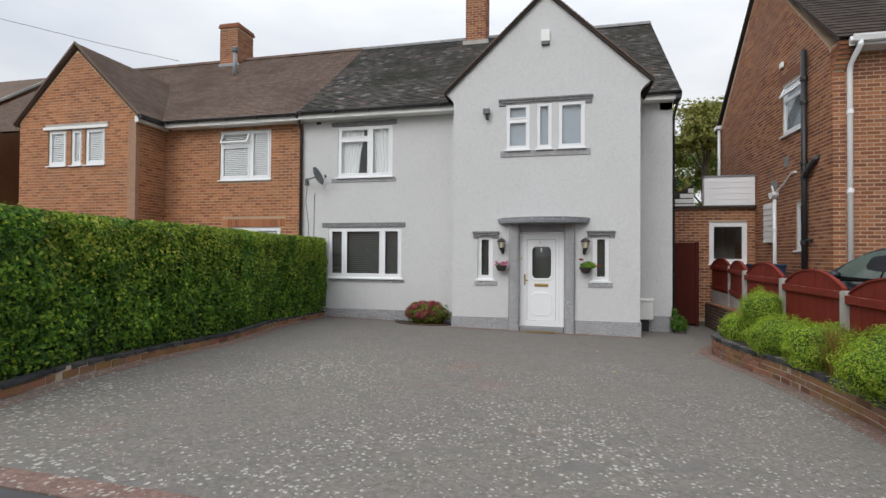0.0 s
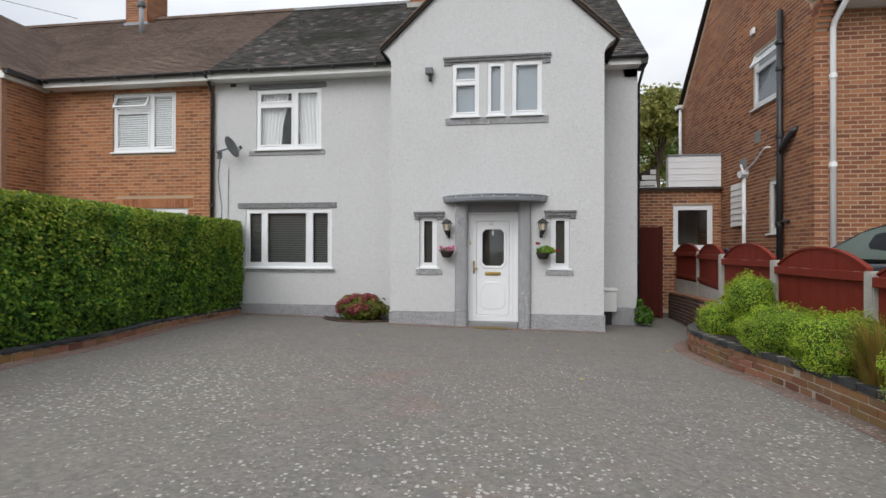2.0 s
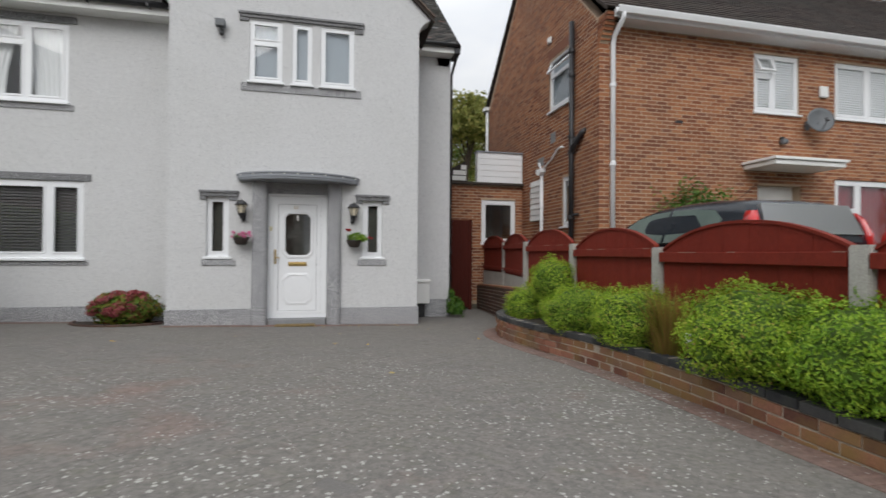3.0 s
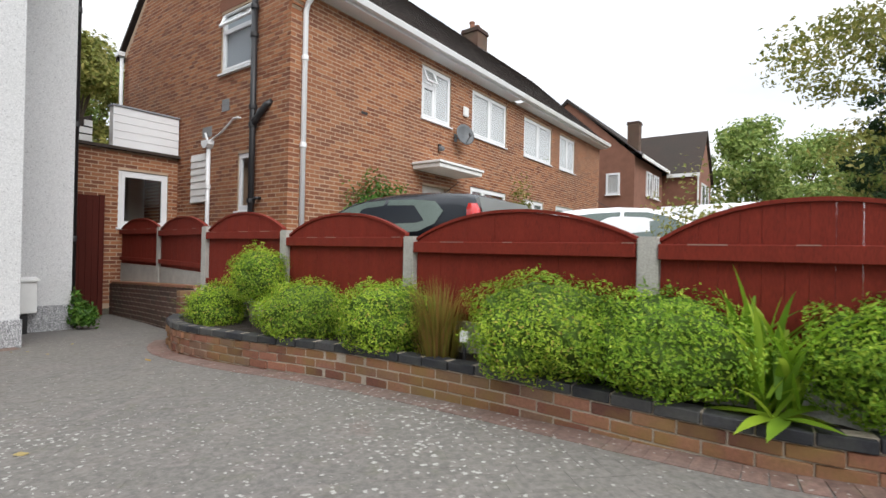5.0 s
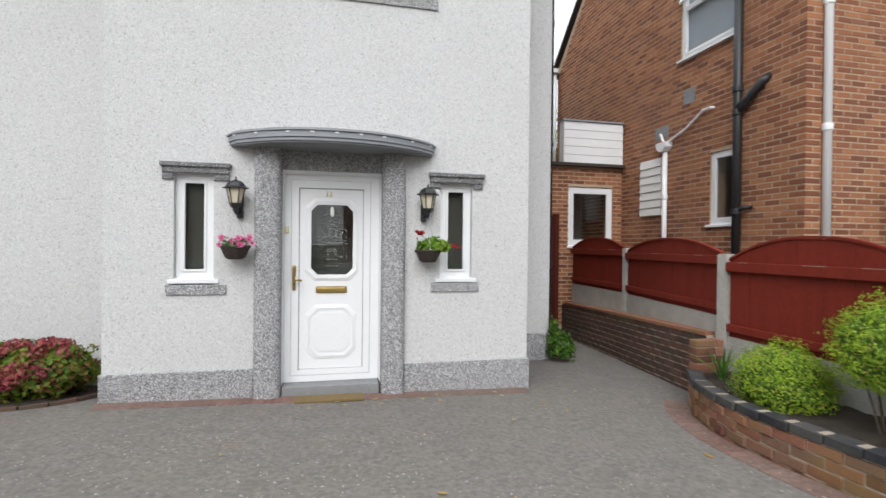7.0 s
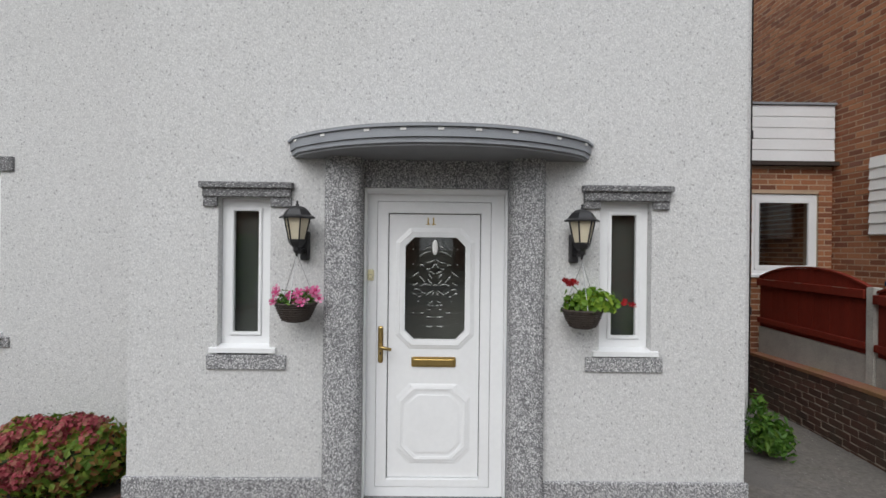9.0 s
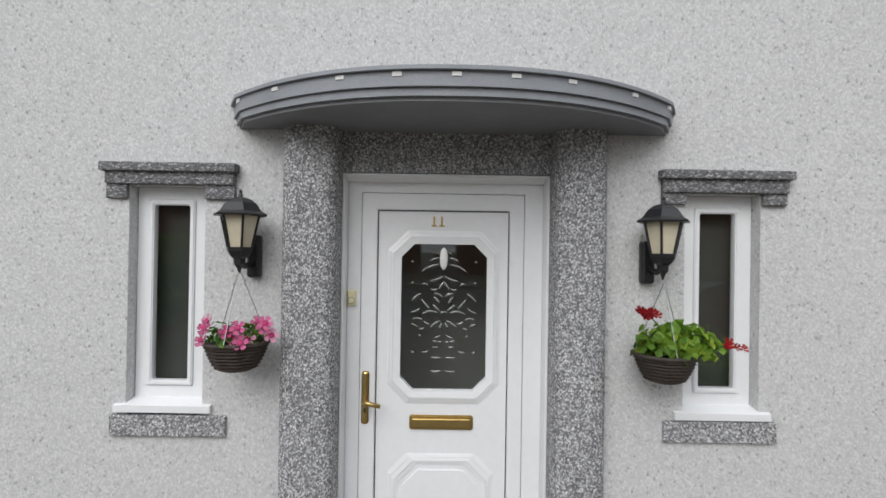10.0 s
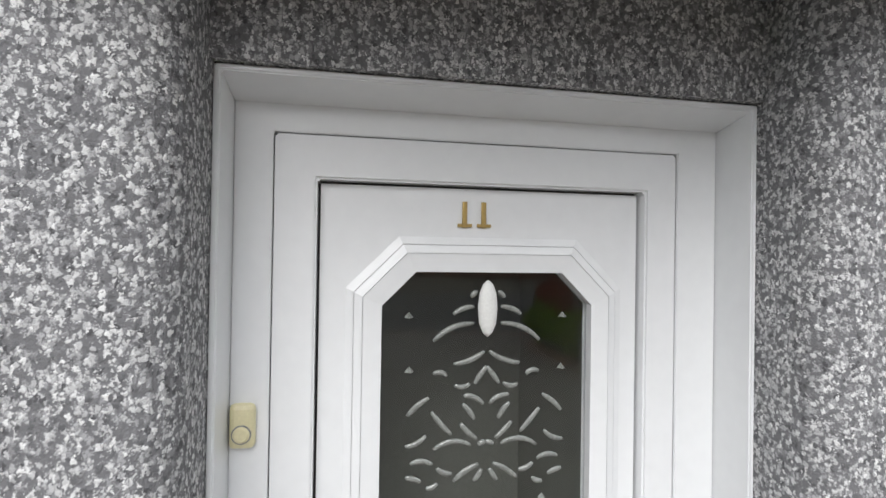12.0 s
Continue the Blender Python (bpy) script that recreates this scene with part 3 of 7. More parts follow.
def window(parent, m, w, h, lights, sill=True, sash=0.045, depth=0.07, name="window", label="white upvc window", blind=None, open_top=None, room=True, sillw=0.03):
    """A framed window in its own axes (x across, z up, outside at -y), moved into the wall by m.
    lights: openings (u0, u1, v0, v1); blind: what hangs behind the glass."""
    bm = panel(0, w, 0, h, lights, 0, depth, bev=0.004)
    fr = part(name, bm, UPVC, parent, label, m)
    for i, (a, b, c, d) in enumerate(lights):
        tilt = m
        hung = open_top is not None and i == open_top
        if hung:
            tilt = m @ pose(0, 0, d) @ pose(0, 0, 0, -24) @ pose(0, 0, -d)
        bm = panel(a, b, c, d, [(a + sash, b - sash, c + sash, d - sash)], -0.012, 0.03, bev=0.005)
        part("sash", bm, UPVC, fr, "", tilt)
        g = part("pane", bx(a + sash * 0.9, b - sash * 0.9, 0.008, 0.014, c + sash * 0.9, d - sash * 0.9), GLASS, fr, "", tilt)
        g.visible_shadow = False
    if sill:
        part("window_sill", prism([(-0.085, -0.042), (0.05, -0.05), (0.05, 0.004), (0.0, 0.006), (-0.085, -0.012)], "x", -sillw, w + sillw), UPVC, fr, "", m)
    if room:
        bm = bmesh.new()
        box(bm, -0.25, w + 0.25, 1.5, 1.55, -0.4, h + 0.3)
        for x in (-0.3, w + 0.25):
            box(bm, x, x + 0.05, 0.29, 1.55, -0.4, h + 0.3)
        for z in (-0.45, h + 0.3):
            box(bm, -0.3, w + 0.3, 0.29, 1.55, z, z + 0.05)
        part("room_lining", bm, ROOM, fr, "", m)
    if blind in ("dark", "white"):
        k = int(h / 0.05)
        lo = [(0.05, 0.032 if blind == "white" else 0.075, i * 0.05) for i in range(k)]
        hi = [(w - 0.05, 0.055 if blind == "white" else 0.10, i * 0.05 + 0.034) for i in range(k)]
        many_boxes("blind", lo, hi, BLIND_D if blind == "dark" else BLIND_W, fr, "horizontal venetian blind slats", "stuff", m)
    # Flat sheet that gives the pane an even blue-grey tone.
    if blind == "roller":
        part("roller_blind", bx(0.04, w - 0.04, 0.070, 0.074, 0.03, h - 0.03), PANE_GREY, fr, "flat blue-grey sheet behind the glass", m)
    # Dark sheet added behind the pane for the reflections in its glass.
    if blind == "dark_sheet":
        part("roller_blind", bx(0.03, w - 0.03, 0.075, 0.079, 0.03, h - 0.03), PANE_DARK, fr, "dark sheet standing in for reflections in the glass", m)
    if blind == "net_low":
        part("window_ledge", bx(0.02, w - 0.02, 0.10, 0.40, 0.02, 0.05), PAINTW, fr, "white inner window ledge", m)
    if blind in ("net", "drape", "red"):
        for a, b in ([(0.03, w * 0.47), (w * 0.53, w - 0.03)] if blind == "drape" else [(0.03, w - 0.03)]):
            n = 40
            secs = []
            for z, gather in ((0.02, 0.74 if blind == "drape" else 1.0), (h * 0.40, 0.80 if blind == "drape" else 1.0), (h * 0.7, 0.92 if blind == "drape" else 1.0), (h - 0.03, 1.0)):
                row = []
                for i in range(n + 1):
                    f = i / n
                    if blind == "drape":
                        f = f * gather if a < w * 0.3 else 1 - (1 - f) * gather
                    row.append((a + (b - a) * f, 0.10 + 0.02 * math.sin(i * 1.1), z))
                secs.append(row)
            part("curtain", rings(secs, closed=False), CURTR if blind == "red" else NET, fr, "hanging curtain cloth", m, True)
    return fr


def on_front(x, y, z):
    return Matrix.Translation((x, y, z))


def on_west(x, y, z):
    """For a wall that faces -x: the window's own x then runs towards -y."""
    return Matrix.Translation((x, y, z)) @ pose(0, 0, 0, 0, 0, -90)

# ---- ground ----
xs = [-3000, -300, -60, -24, -6.35, -6.3, -5.75, -5.7, -3, 0, 2.75, 2.8, 3.6, 3.65, 4.18, 4.22, 8, 20, 60, 300, 3000]
ys = [-3000, -300, -60, -9.01, -9.0, -1.31, -1.3, 0, 1.78, 1.83, 4, 8, 9.86, 9.92, 11.4, 14.3, 14.35, 20, 60, 300, 3000]


def sheet(x, y):
    if y < -1.305 and y > -9.005:
        return 0.14
    cx, cy = min(max(x, -7), 7), min(max(y, -1), 12)
    if y > 1.80 and (x >= 4.2 or (x >= 3.64 and (y < 9.9 or y > 14.32))):
        return 0.40 - 0.02
    if x <= -5.74 and y > 1.80:
        return gz(-5.7, cy) + 0.08
    return gz(cx if y > 1.80 else min(max(x, -12), 12), cy) - 0.075


gv = [(x, y, sheet(x, y)) for y in ys for x in xs]
nx = len(xs)
gf = [(j * nx + i, j * nx + i + 1, (j + 1) * nx + i + 1, (j + 1) * nx + i) for j in range(len(ys) - 1) for i in range(nx - 1)]
tagged(raw("ground", gv, gf, GRASSY), "dull earth and gravel ground reaching to the horizon", "ground", "", "structure")

secs = []
for x in (-40, -12, -6, 0, 6, 12, 40):
    cx = min(max(x, -12), 12)
    secs.append([(x, 1.80, gz(cx, 1.80)), (x, -1.18, gz(cx, -1.18)), (x, -1.18, gz(cx, -1.18) - 0.1), (x, 1.80, gz(cx, 1.80) - 0.1)])
bm = rings(secs)
tagged(part("pavement", bm, TARMAC), "dark grey tarmac footway along the street", "pavement", "", "structure")
for i in range(26):
    x = -12 + i * 0.92
    kb = part("kerb", bx(x, x + 0.91, -1.30, -1.183, -0.05, gz(x, -1.2) + 0.004, bev=0.012), CONC)
    tagged(kb, "grey concrete kerb stone along the road", "kerb", "kerb stones", "structure")
tagged(part("road", bx(-40, 40, -8.9, -1.31, 0.10, 0.20), TARMAC), "dark tarmac road in front of the drives", "road", "", "structure")

# ---- brick semi next door, joined to the white house ----
YM = 11.40          # main fronts of the pair
RIDGE_Y, RIDGE_Z, EAVE_Z = 15.5, 8.68, 5.28
PARTY = -6.36


def pair_roof(parent, x0, x1, material, front_z=EAVE_Z, front_y=11.08):
    """Two slopes with tiles in front, on a boarded deck."""
    roof = part("roof", rings([[(x, front_y + 0.04, front_z - 0.08), (x, RIDGE_Y, RIDGE_Z - 0.06), (x, 19.9, front_z - 0.08), (x, RIDGE_Y, RIDGE_Z - 0.2)] for x in (x0, x1)]), TILE_R, parent)
    up = Vector((0, RIDGE_Y - front_y, RIDGE_Z - front_z + 0.05))
    tiling("roof_tiles", (x0, front_y, front_z - 0.05), (1, 0, 0), up, x1 - x0, up.length, material, roof)
    for i in range(int((x1 - x0) / 0.3)):
        x = x0 + i * (x1 - x0) / int((x1 - x0) / 0.3)
        k = rings([[(xx, RIDGE_Y + 0.13 * math.cos(a), RIDGE_Z - 0.05 + 0.13 * math.sin(a)) for a in (0.0, 0.6, 1.2, 1.57, 1.94, 2.54, 3.14)] for xx in (x, x + 0.292)])
        part("ridge_tile", k, CEMENT if material is TILE_D else TILE_B, roof)
    return roof


def gutter(parent, x0, x1, y, z, material, fascia=True, soffit_to=None):
    """Half-round gutter with brackets before a white fascia."""
    n = 7
    secs = [[(x, y + 0.06 * math.cos(math.pi + math.pi * k / n), z + 0.06 * math.sin(math.pi + math.pi * k / n)) for k in range(n + 1)] + [(x, y + 0.054 * math.cos(2 * math.pi - math.pi * k / n), z + 0.054 * math.sin(2 * math.pi - math.pi * k / n)) for k in range(n + 1)] for x in (x0, x1)]
    g = part("gutter", rings(secs), material, parent, "", smooth=True)
    for i in range(int((x1 - x0) / 0.9) + 1):
        x = x0 + 0.1 + i * 0.9
        if x < x1 - 0.03:
            part("clip", bx(x, x + 0.03, y - 0.065, y + 0.065, z - 0.066, z - 0.02), material, g)
    if fascia:
        part("fascia", bx(x0, x1, y + 0.062, y + 0.085, z - 0.16, z + 0.03), PAINTW, parent)
        part("soffit", bx(x0, x1, y + 0.085, soffit_to or y + 0.3, z - 0.16, z - 0.145), PAINTW, parent)


def pipe(parent, pts, r, material, clips=(), name="downpipe"):
    p = part(name, tube(pts, r, 12), material, parent, "", smooth=True)
    for z in clips:
        x, y = pts[-1][0], pts[-1][1]
        part("pipe_collar", lathe([(r * 1.25, z - 0.04), (r * 1.3, z - 0.03), (r * 1.3, z + 0.03), (r * 1.25, z + 0.04)], (x, y, 0), 12), material, p)
    return p


nb = thing("house", "orange brick semi with a projecting gable and brown tiled roof", "house", (-10.5, 15, 0))
holes_m = [(-8.853, -7.30, 3.60, 4.96), (-8.55, -7.0, 1.0, 2.36)]
wall = part("wall", panel(-10.6, PARTY, -0.1, 5.2, holes_m, YM, YM + 0.28), MORTAR_L, nb)
part("wall", bx(-19.0, PARTY, 19.3, 19.6, -0.1, 5.2), MORTAR, nb)
# a row of bricks on end over the lower window
rects = bond(-10.6, PARTY, 0.0, 5.15, holes_m + [(-8.75, -6.85, 2.36, 2.575)])
brickwork(rects, YM, 0.004, "y", BRICK_L, wall)
lo = [(-8.73 + 0.075 * i, YM - 0.007, 2.362) for i in range(25)]
many_boxes("brickwork", lo, [(a + 0.065, YM + 0.01, c + 0.21) for a, b, c in lo], BRICK_L, wall)
GX0, GX1, GY = -14.45, -10.6, 10.40
GM = (GX0 + GX1) / 2
holes_g = [(-13.46, -12.85, 3.98, 4.96), (-12.69, -12.34, 3.98, 4.96), (-12.22, -11.58, 3.98, 4.96), (-13.4, -11.7, 1.0, 2.4)]
bm = panel(GX0, GX1, -0.1, 5.25, holes_g, GY, GY + 0.28)
tri = prism([(GX0, 5.25), (GX1, 5.25), (GM, 7.10)], "y", GY, GY + 0.28)
me = bpy.data.meshes.new("tmp")
tri.to_mesh(me)
tri.free()
bm.from_mesh(me)
box(bm, GX1 - 0.28, GX1, GY + 0.28, YM, -0.1, 5.25)
box(bm, GX0, GX0 + 0.28, GY + 0.28, 19.3, -0.1, 5.25)
gw = part("wall", bm, MORTAR_L, nb)


def gable_span(v):
    if v < 5.25:
        return GX0, GX1
    k = (v - 5.25) / (7.10 - 5.25)
    return GX0 + (GM - GX0) * k, GX1 + (GM - GX1) * k


brickwork(bond(GX0, GX1, 0.0, 7.15, holes_g, gable_span), GY, 0.004, "y", BRICK_L, gw)
many_boxes("brickwork", [(GX1 - 0.01, a, c) for a, b, c, d in bond(GY, YM, 0.0, 5.2, [])], [(GX1 + 0.006, b, d) for a, b, c, d in bond(GY, YM, 0.0, 5.2, [])], BRICK_L, gw)
part("quoin_patch", bx(GX1 - 0.24, GX1 + 0.009, GY - 0.009, GY + 0.1, 2.3, 5.1), plain("rubbed_brick_patch", (0.34, 0.20, 0.13), 0.9, var=0.2), gw, "smeared mortar on the corner bricks")
pair_roof(nb, -18.9, PARTY, TILE_B)
# the gable's own roof, running back into the main slope
BACK = 11.12 + (7.45 - EAVE_Z) / (RIDGE_Z - EAVE_Z) * (RIDGE_Y - 11.12) + 0.1
for s, x in ((-1, GX0 - 0.14), (1, GX1 + 0.2)):
    low = 5.20
    slope = rings([[(x, GY - 0.06, low), (GM, GY - 0.06, 7.27), (GM, GY - 0.06, 7.20), (x, GY - 0.06, low - 0.07)], [(x, 11.2, low), (GM, BACK, 7.27), (GM, BACK, 7.20), (x, 11.2, low - 0.07)]])
    rf = part("roof", slope, TILE_B, nb)
    up = Vector((GM - x, 0, 7.27 - low))
    lim = up.length
    tiling("roof_tiles", (x, GY - 0.06, low + 0.01), (0, 1, 0), up, BACK - GY + 0.2, lim, TILE_B, rf, keep=lambda a, w: a < 0.85 + (BACK - 11.2) * w / lim)
    vg = rings([[(x, y, low + 0.03), (GM, y, 7.31), (GM, y, 7.235), (x, y, low - 0.045)] for y in (GY - 0.10, GY - 0.055)])
    part("verge", vg, TILE_B, rf, "brown tile verge")
gutter(nb, GX1 + 0.25, PARTY, 11.03, 5.22, BLACKP, soffit_to=YM)
bm = bx(GX1 + 0.13, GX1 + 0.25, GY - 0.1, 11.06, 5.13, 5.23)
part("gutter", bm, BLACKP, nb)
part("fascia", bx(GX1, GX1 + 0.12, GY - 0.05, YM, 5.05, 5.2), PAINTW, nb)
window(nb, on_front(-8.853, YM + 0.03, 3.638), 1.553, 1.32, [(0.06, 0.90, 0.06, 0.90), (0.06, 0.90, 0.96, 1.27), (0.97, 1.49, 0.06, 1.27)], blind="white", open_top=1, label="white upvc window with its top light open, white blinds")
window(nb, on_front(-8.55, YM + 0.03, 1.04), 1.55, 1.32, [(0.06, 0.75, 0.06, 1.26), (0.82, 1.49, 0.06, 1.26)], blind="white")
for a, b in ((-13.46, -12.85), (-12.69, -12.34), (-12.22, -11.58)):
    window(nb, on_front(a, GY + 0.03, 4.0), b - a, 0.96, [(0.05, b - a - 0.05, 0.05, 0.91)], blind="white", sillw=0.03)
window(nb, on_front(-13.4, GY + 0.03, 1.04), 1.7, 1.32, [(0.06, 0.82, 0.06, 1.26), (0.88, 1.64, 0.06, 1.26)], blind="white")
part("lintel", bx(-13.60, -11.46, GY - 0.05, GY + 0.1, 4.965, 5.05, bev=0.01), PAINTW, nb, "painted concrete lintel")
part("lintel", bx(-13.56, -11.50, GY - 0.02, GY + 0.1, 5.052, 5.12, bev=0.01), CONC, nb, "painted concrete lintel")


def chimney(parent, x0, x1, y0, y1, z0, z1, material):
    c = part("chimney", bx(x0 + 0.008, x1 - 0.008, y0 + 0.008, y1 - 0.008, z0, z1), MORTAR, parent, "brick chimney stack")
    rr = bond(x0, x1, z0, z1 - 0.15, [])
    brickwork(rr, y0 + 0.008, 0.006, "y", material, c)
    rs = bond(y0, y1, z0, z1 - 0.15, [])
    many_boxes("brickwork", [(x1 - 0.015, a, q) for a, b, q, d in rs] + [(x0 - 0.001, a, q) for a, b, q, d in rs], [(x1, b, d) for a, b, q, d in rs] + [(x0 + 0.014, b, d) for a, b, q, d in rs], material, c)
    bm = bx(x0 - 0.04, x1 + 0.04, y0 - 0.04, y1 + 0.04, z1 - 0.15, z1 - 0.07)
    box(bm, x0 - 0.02, x1 + 0.02, y0 - 0.02, y1 + 0.02, z1 - 0.07, z1)
    part("chimney_cap", bm, material, c)
    part("flashing", bx(x0 - 0.03, x1 + 0.03, y0 - 0.03, y1 + 0.03, z0, z0 + 0.12), LEAD, c, "grey lead flashing")
    return c


chimney(nb, -11.68, -10.95, 15.05, 15.95, 8.3, 9.86, BRICK_R)
v = pipe(nb, [(-10.45, 14.2, 7.6), (-10.45, 14.2, 8.42)], 0.06, LEAD, name="flue")
part("flue_cap", lathe([(0.10, 8.42), (0.11, 8.46), (0.11, 8.55), (0.05, 8.6)], (-10.45, 14.2, 0), 12), DISHG, v)

# ---- the white house ----
wh = thing("house", "white pebbledashed semi with a projecting gable and mossy dark tiled roof", "house", (-2, 15, 0))
XL, XR, YF = -2.216, 1.806, 10.70
holes = [(-5.62, -3.664, 1.066, 2.33), (-5.382, -3.912, 3.618, 4.91)]
part("wall", panel(PARTY, XL + 0.2, 0.26, 5.15, holes, YM, YM + 0.28), DASH, wh)
YS, XE = 12.15, 2.74
part("wall", bx(XR - 0.2, XE, YS, YS + 0.28, 0.22, 5.45), DASH, wh)
part("wall", bx(XE - 0.28, XE, YS + 0.28, 19.6, 0.22, 5.15), DASH, wh)
part("wall", prism([(YS, 5.10), (19.6, 5.10), (RIDGE_Y, RIDGE_Z - 0.25), (YS, 5.60)], "x", XE - 0.28, XE), DASH, wh)
part("wall", bx(PARTY, 2.22, 19.3, 19.6, -0.1, 5.15), DASH, wh)
APX, APZ = -0.165, 7.40
fh = [(-1.641, -1.301, 1.06, 2.078), (0.845, 1.185, 1.06, 2.078), (-0.75, 0.31, -0.1, 2.362), (-1.013, -0.50, 4.0, 5.01), (-0.34, -0.023, 4.0, 5.01), (0.122, 0.676, 4.0, 5.01)]
bm = panel(XL, XR, 0.25, 5.10, fh, YF, YF + 0.28)
# the gable, with its feet sprung outwards at the eaves
out = [(XL, 5.10), (XR, 5.10), (XR + 0.03, 5.17), (XR + 0.10, 5.26), (XR + 0.20, 5.33), (XR + 0.22, 5.37), (APX, APZ), (XL - 0.16, 5.34), (XL - 0.15, 5.30), (XL - 0.08, 5.24), (XL - 0.02, 5.16)]
tri = prism(out, "y", YF, YF + 0.28)
me = bpy.data.meshes.new("tmp")
tri.to_mesh(me)
tri.free()
bm.from_mesh(me)
box(bm, XL, XL + 0.28, YF + 0.28, YM, 0.25, 5.2)
box(bm, XR - 0.28, XR, YF + 0.28, 12.15, 0.25, 5.2)
part("wall", bm, DASH, wh)
# plinths of grey chippings, slightly proud
for a, b, y, top in ((XL - 0.02, -0.945, YF, 0.26), (0.482, XR + 0.02, YF, 0.25), (PARTY, XL, YM, 0.27), (XR, XE + 0.02, YS, 0.24)):
    part("plinth", bx(a, b, y - 0.025, y + 0.27, -0.3, top + 0.005, bev=0.008), GRANITE, wh, "grey granite-chip plinth")
part("plinth", bx(XL - 0.02, XL + 0.25, YF + 0.27, YM, -0.3, 0.26), GRANITE, wh)
part("plinth", bx(XR - 0.25, XR + 0.02, YF + 0.27, YS - 0.025, -0.3, 0.25), GRANITE, wh)
pair_roof(wh, PARTY, -0.165, TILE_D)
pair_roof(wh, -0.165, 2.84, TILE_D, 5.50, 11.84)
for s, x in ((-1, XL - 0.2), (1, XR + 0.26)):
    low = 5.36
    B2 = 11.12 + (APZ + 0.08 - EAVE_Z) / (RIDGE_Z - EAVE_Z) * (RIDGE_Y - 11.12) + 0.1
    y0 = YF - 0.07
    foot = 11.3 if s < 0 else 11.95
    B2 += 0.0 if s < 0 else 0.25
    slope = rings([[(x, y0, low), (APX, y0, APZ + 0.08), (APX, y0, APZ), (x, y0, low - 0.08)], [(x, foot, low), (APX, B2, APZ + 0.08), (APX, B2, APZ), (x, foot, low - 0.08)]])
    rf = part("roof", slope, TILE_R, wh)
    up = Vector((APX - x, 0, APZ + 0.08 - low))
    ln = up.length
    tiling("roof_tiles", (x, y0, low + 0.004), (0, 1, 0), up, B2 - y0, ln, TILE_D, rf, keep=lambda a, w: a < foot - y0 + 0.03 + (B2 - foot) * w / ln)
    # verge tiles seen edge-on up the gable
    lo_n = int(ln / 0.11)
    for i in range(lo_n):
        p = Vector((x, 0, low)) + up * (i / lo_n)
        q = Vector((x, 0, low)) + up * ((i + 0.93) / lo_n)
        vt = rings([[(p.x, yy, p.z + 0.034), (q.x, yy, q.z + 0.020), (q.x, yy, q.z - 0.012), (p.x, yy, p.z - 0.008)] for yy in (y0 - 0.03, y0 + 0.0)])
        part("verge_tile", vt, TILE_B, rf)
gutter(wh, PARTY + 0.02, XL - 0.02, 11.03, 5.24, BLACKP, soffit_to=YM)
gutter(wh, XR + 0.05, 2.84, 11.79, 5.43, BLACKP, soffit_to=YS)
part("eaves_box", prism([(11.80, 5.26), (12.16, 5.22), (12.16, 5.72), (11.80, 5.42)], "x", 2.745, 2.86), BLACKP, wh, "dark boarded eaves end")
part("bargeboard", rings([[(x, 11.80, 5.42), (x, RIDGE_Y, RIDGE_Z - 0.05), (x, RIDGE_Y, RIDGE_Z - 0.17), (x, 11.80, 5.32)] for x in (2.845, 2.87)]), BLACKP, wh)
pipe(wh, [(2.82, 11.80, 5.37), (2.80, 12.0, 5.15), (2.785, 12.25, 4.95), (2.785, 12.25, -0.05)], 0.03, BLACKP, (4.6, 2.9, 1.2))
pipe(wh, [(PARTY - 0.02, 11.04, 5.20), (PARTY - 0.02, 11.25, 5.0), (PARTY - 0.02, 11.33, 4.85), (PARTY - 0.02, 11.33, 0.2)], 0.036, BLACKP, (4.6, 3.7, 2.4))
chimney(wh, -2.75, -2.10, 15.1, 15.9, 8.3, 10.9, BRICK_R)
part("flashing", bx(-2.83, -2.02, 15.02, 15.2, 8.28, 8.46), CONC, wh, "pale mortar fillet round the chimney foot")

window(wh, on_front(-5.62, YM + 0.02, 1.066), 1.956, 1.262, [(0.06, 0.39, 0.07, 1.19), (0.47, 1.40, 0.07, 1.19), (1.50, 1.89, 0.07, 1.19)], sash=0.03, blind="dark", label="three-light white upvc window with dark venetian blinds")
window(wh, on_front(-5.382, YM + 0.02, 3.618), 1.47, 1.29, [(0.06, 0.83, 0.06, 0.93), (0.06, 0.83, 1.00, 1.23), (0.91, 1.41, 0.06, 1.23)], sash=0.035, blind="drape", label="white upvc window with tied-back white curtains")
for a, b, li in ((-1.013, -0.50, [(0.05, 0.463, 0.05, 0.62), (0.05, 0.463, 0.68, 0.96)]), (-0.34, -0.023, [(0.04, 0.277, 0.05, 0.96)]), (0.122, 0.676, [(0.05, 0.504, 0.05, 0.96)])):
    window(wh, on_front(a, YF + 0.02, 4.0), b - a, 1.01, li, sash=0.03, blind="roller", sillw=0.03)
for a, b, g0, g1 in ((-1.640, -1.302, 0.057, 0.073), (0.846, 1.184, 0.073, 0.057)):
    window(wh, on_front(a, YF + 0.062, 1.115), b - a, 0.965, [(g0, b - a - g1, 0.06, 0.905)], sash=0.022, blind="dark_sheet", label="narrow white upvc sidelight window with dark glass", sillw=0.045)


def lintel(x0, x1, y, z0, z1, lugs=(), lip=True):
    bm = bx(x0, x1, y - 0.035, y + 0.1, z0, z1, bev=0.008)
    if lip:
        box(bm, x0 - 0.015, x1 + 0.015, y - 0.055, y - 0.0, z1 - 0.028, z1 + 0.012, bev=0.006)
    for a, b, c in lugs:
        box(bm, a, b, y - 0.022, y + 0.09, c, z0 + 0.002, bev=0.006)
    return part("lintel", bm, LINTEL, wh, "grey granite-chip window head")


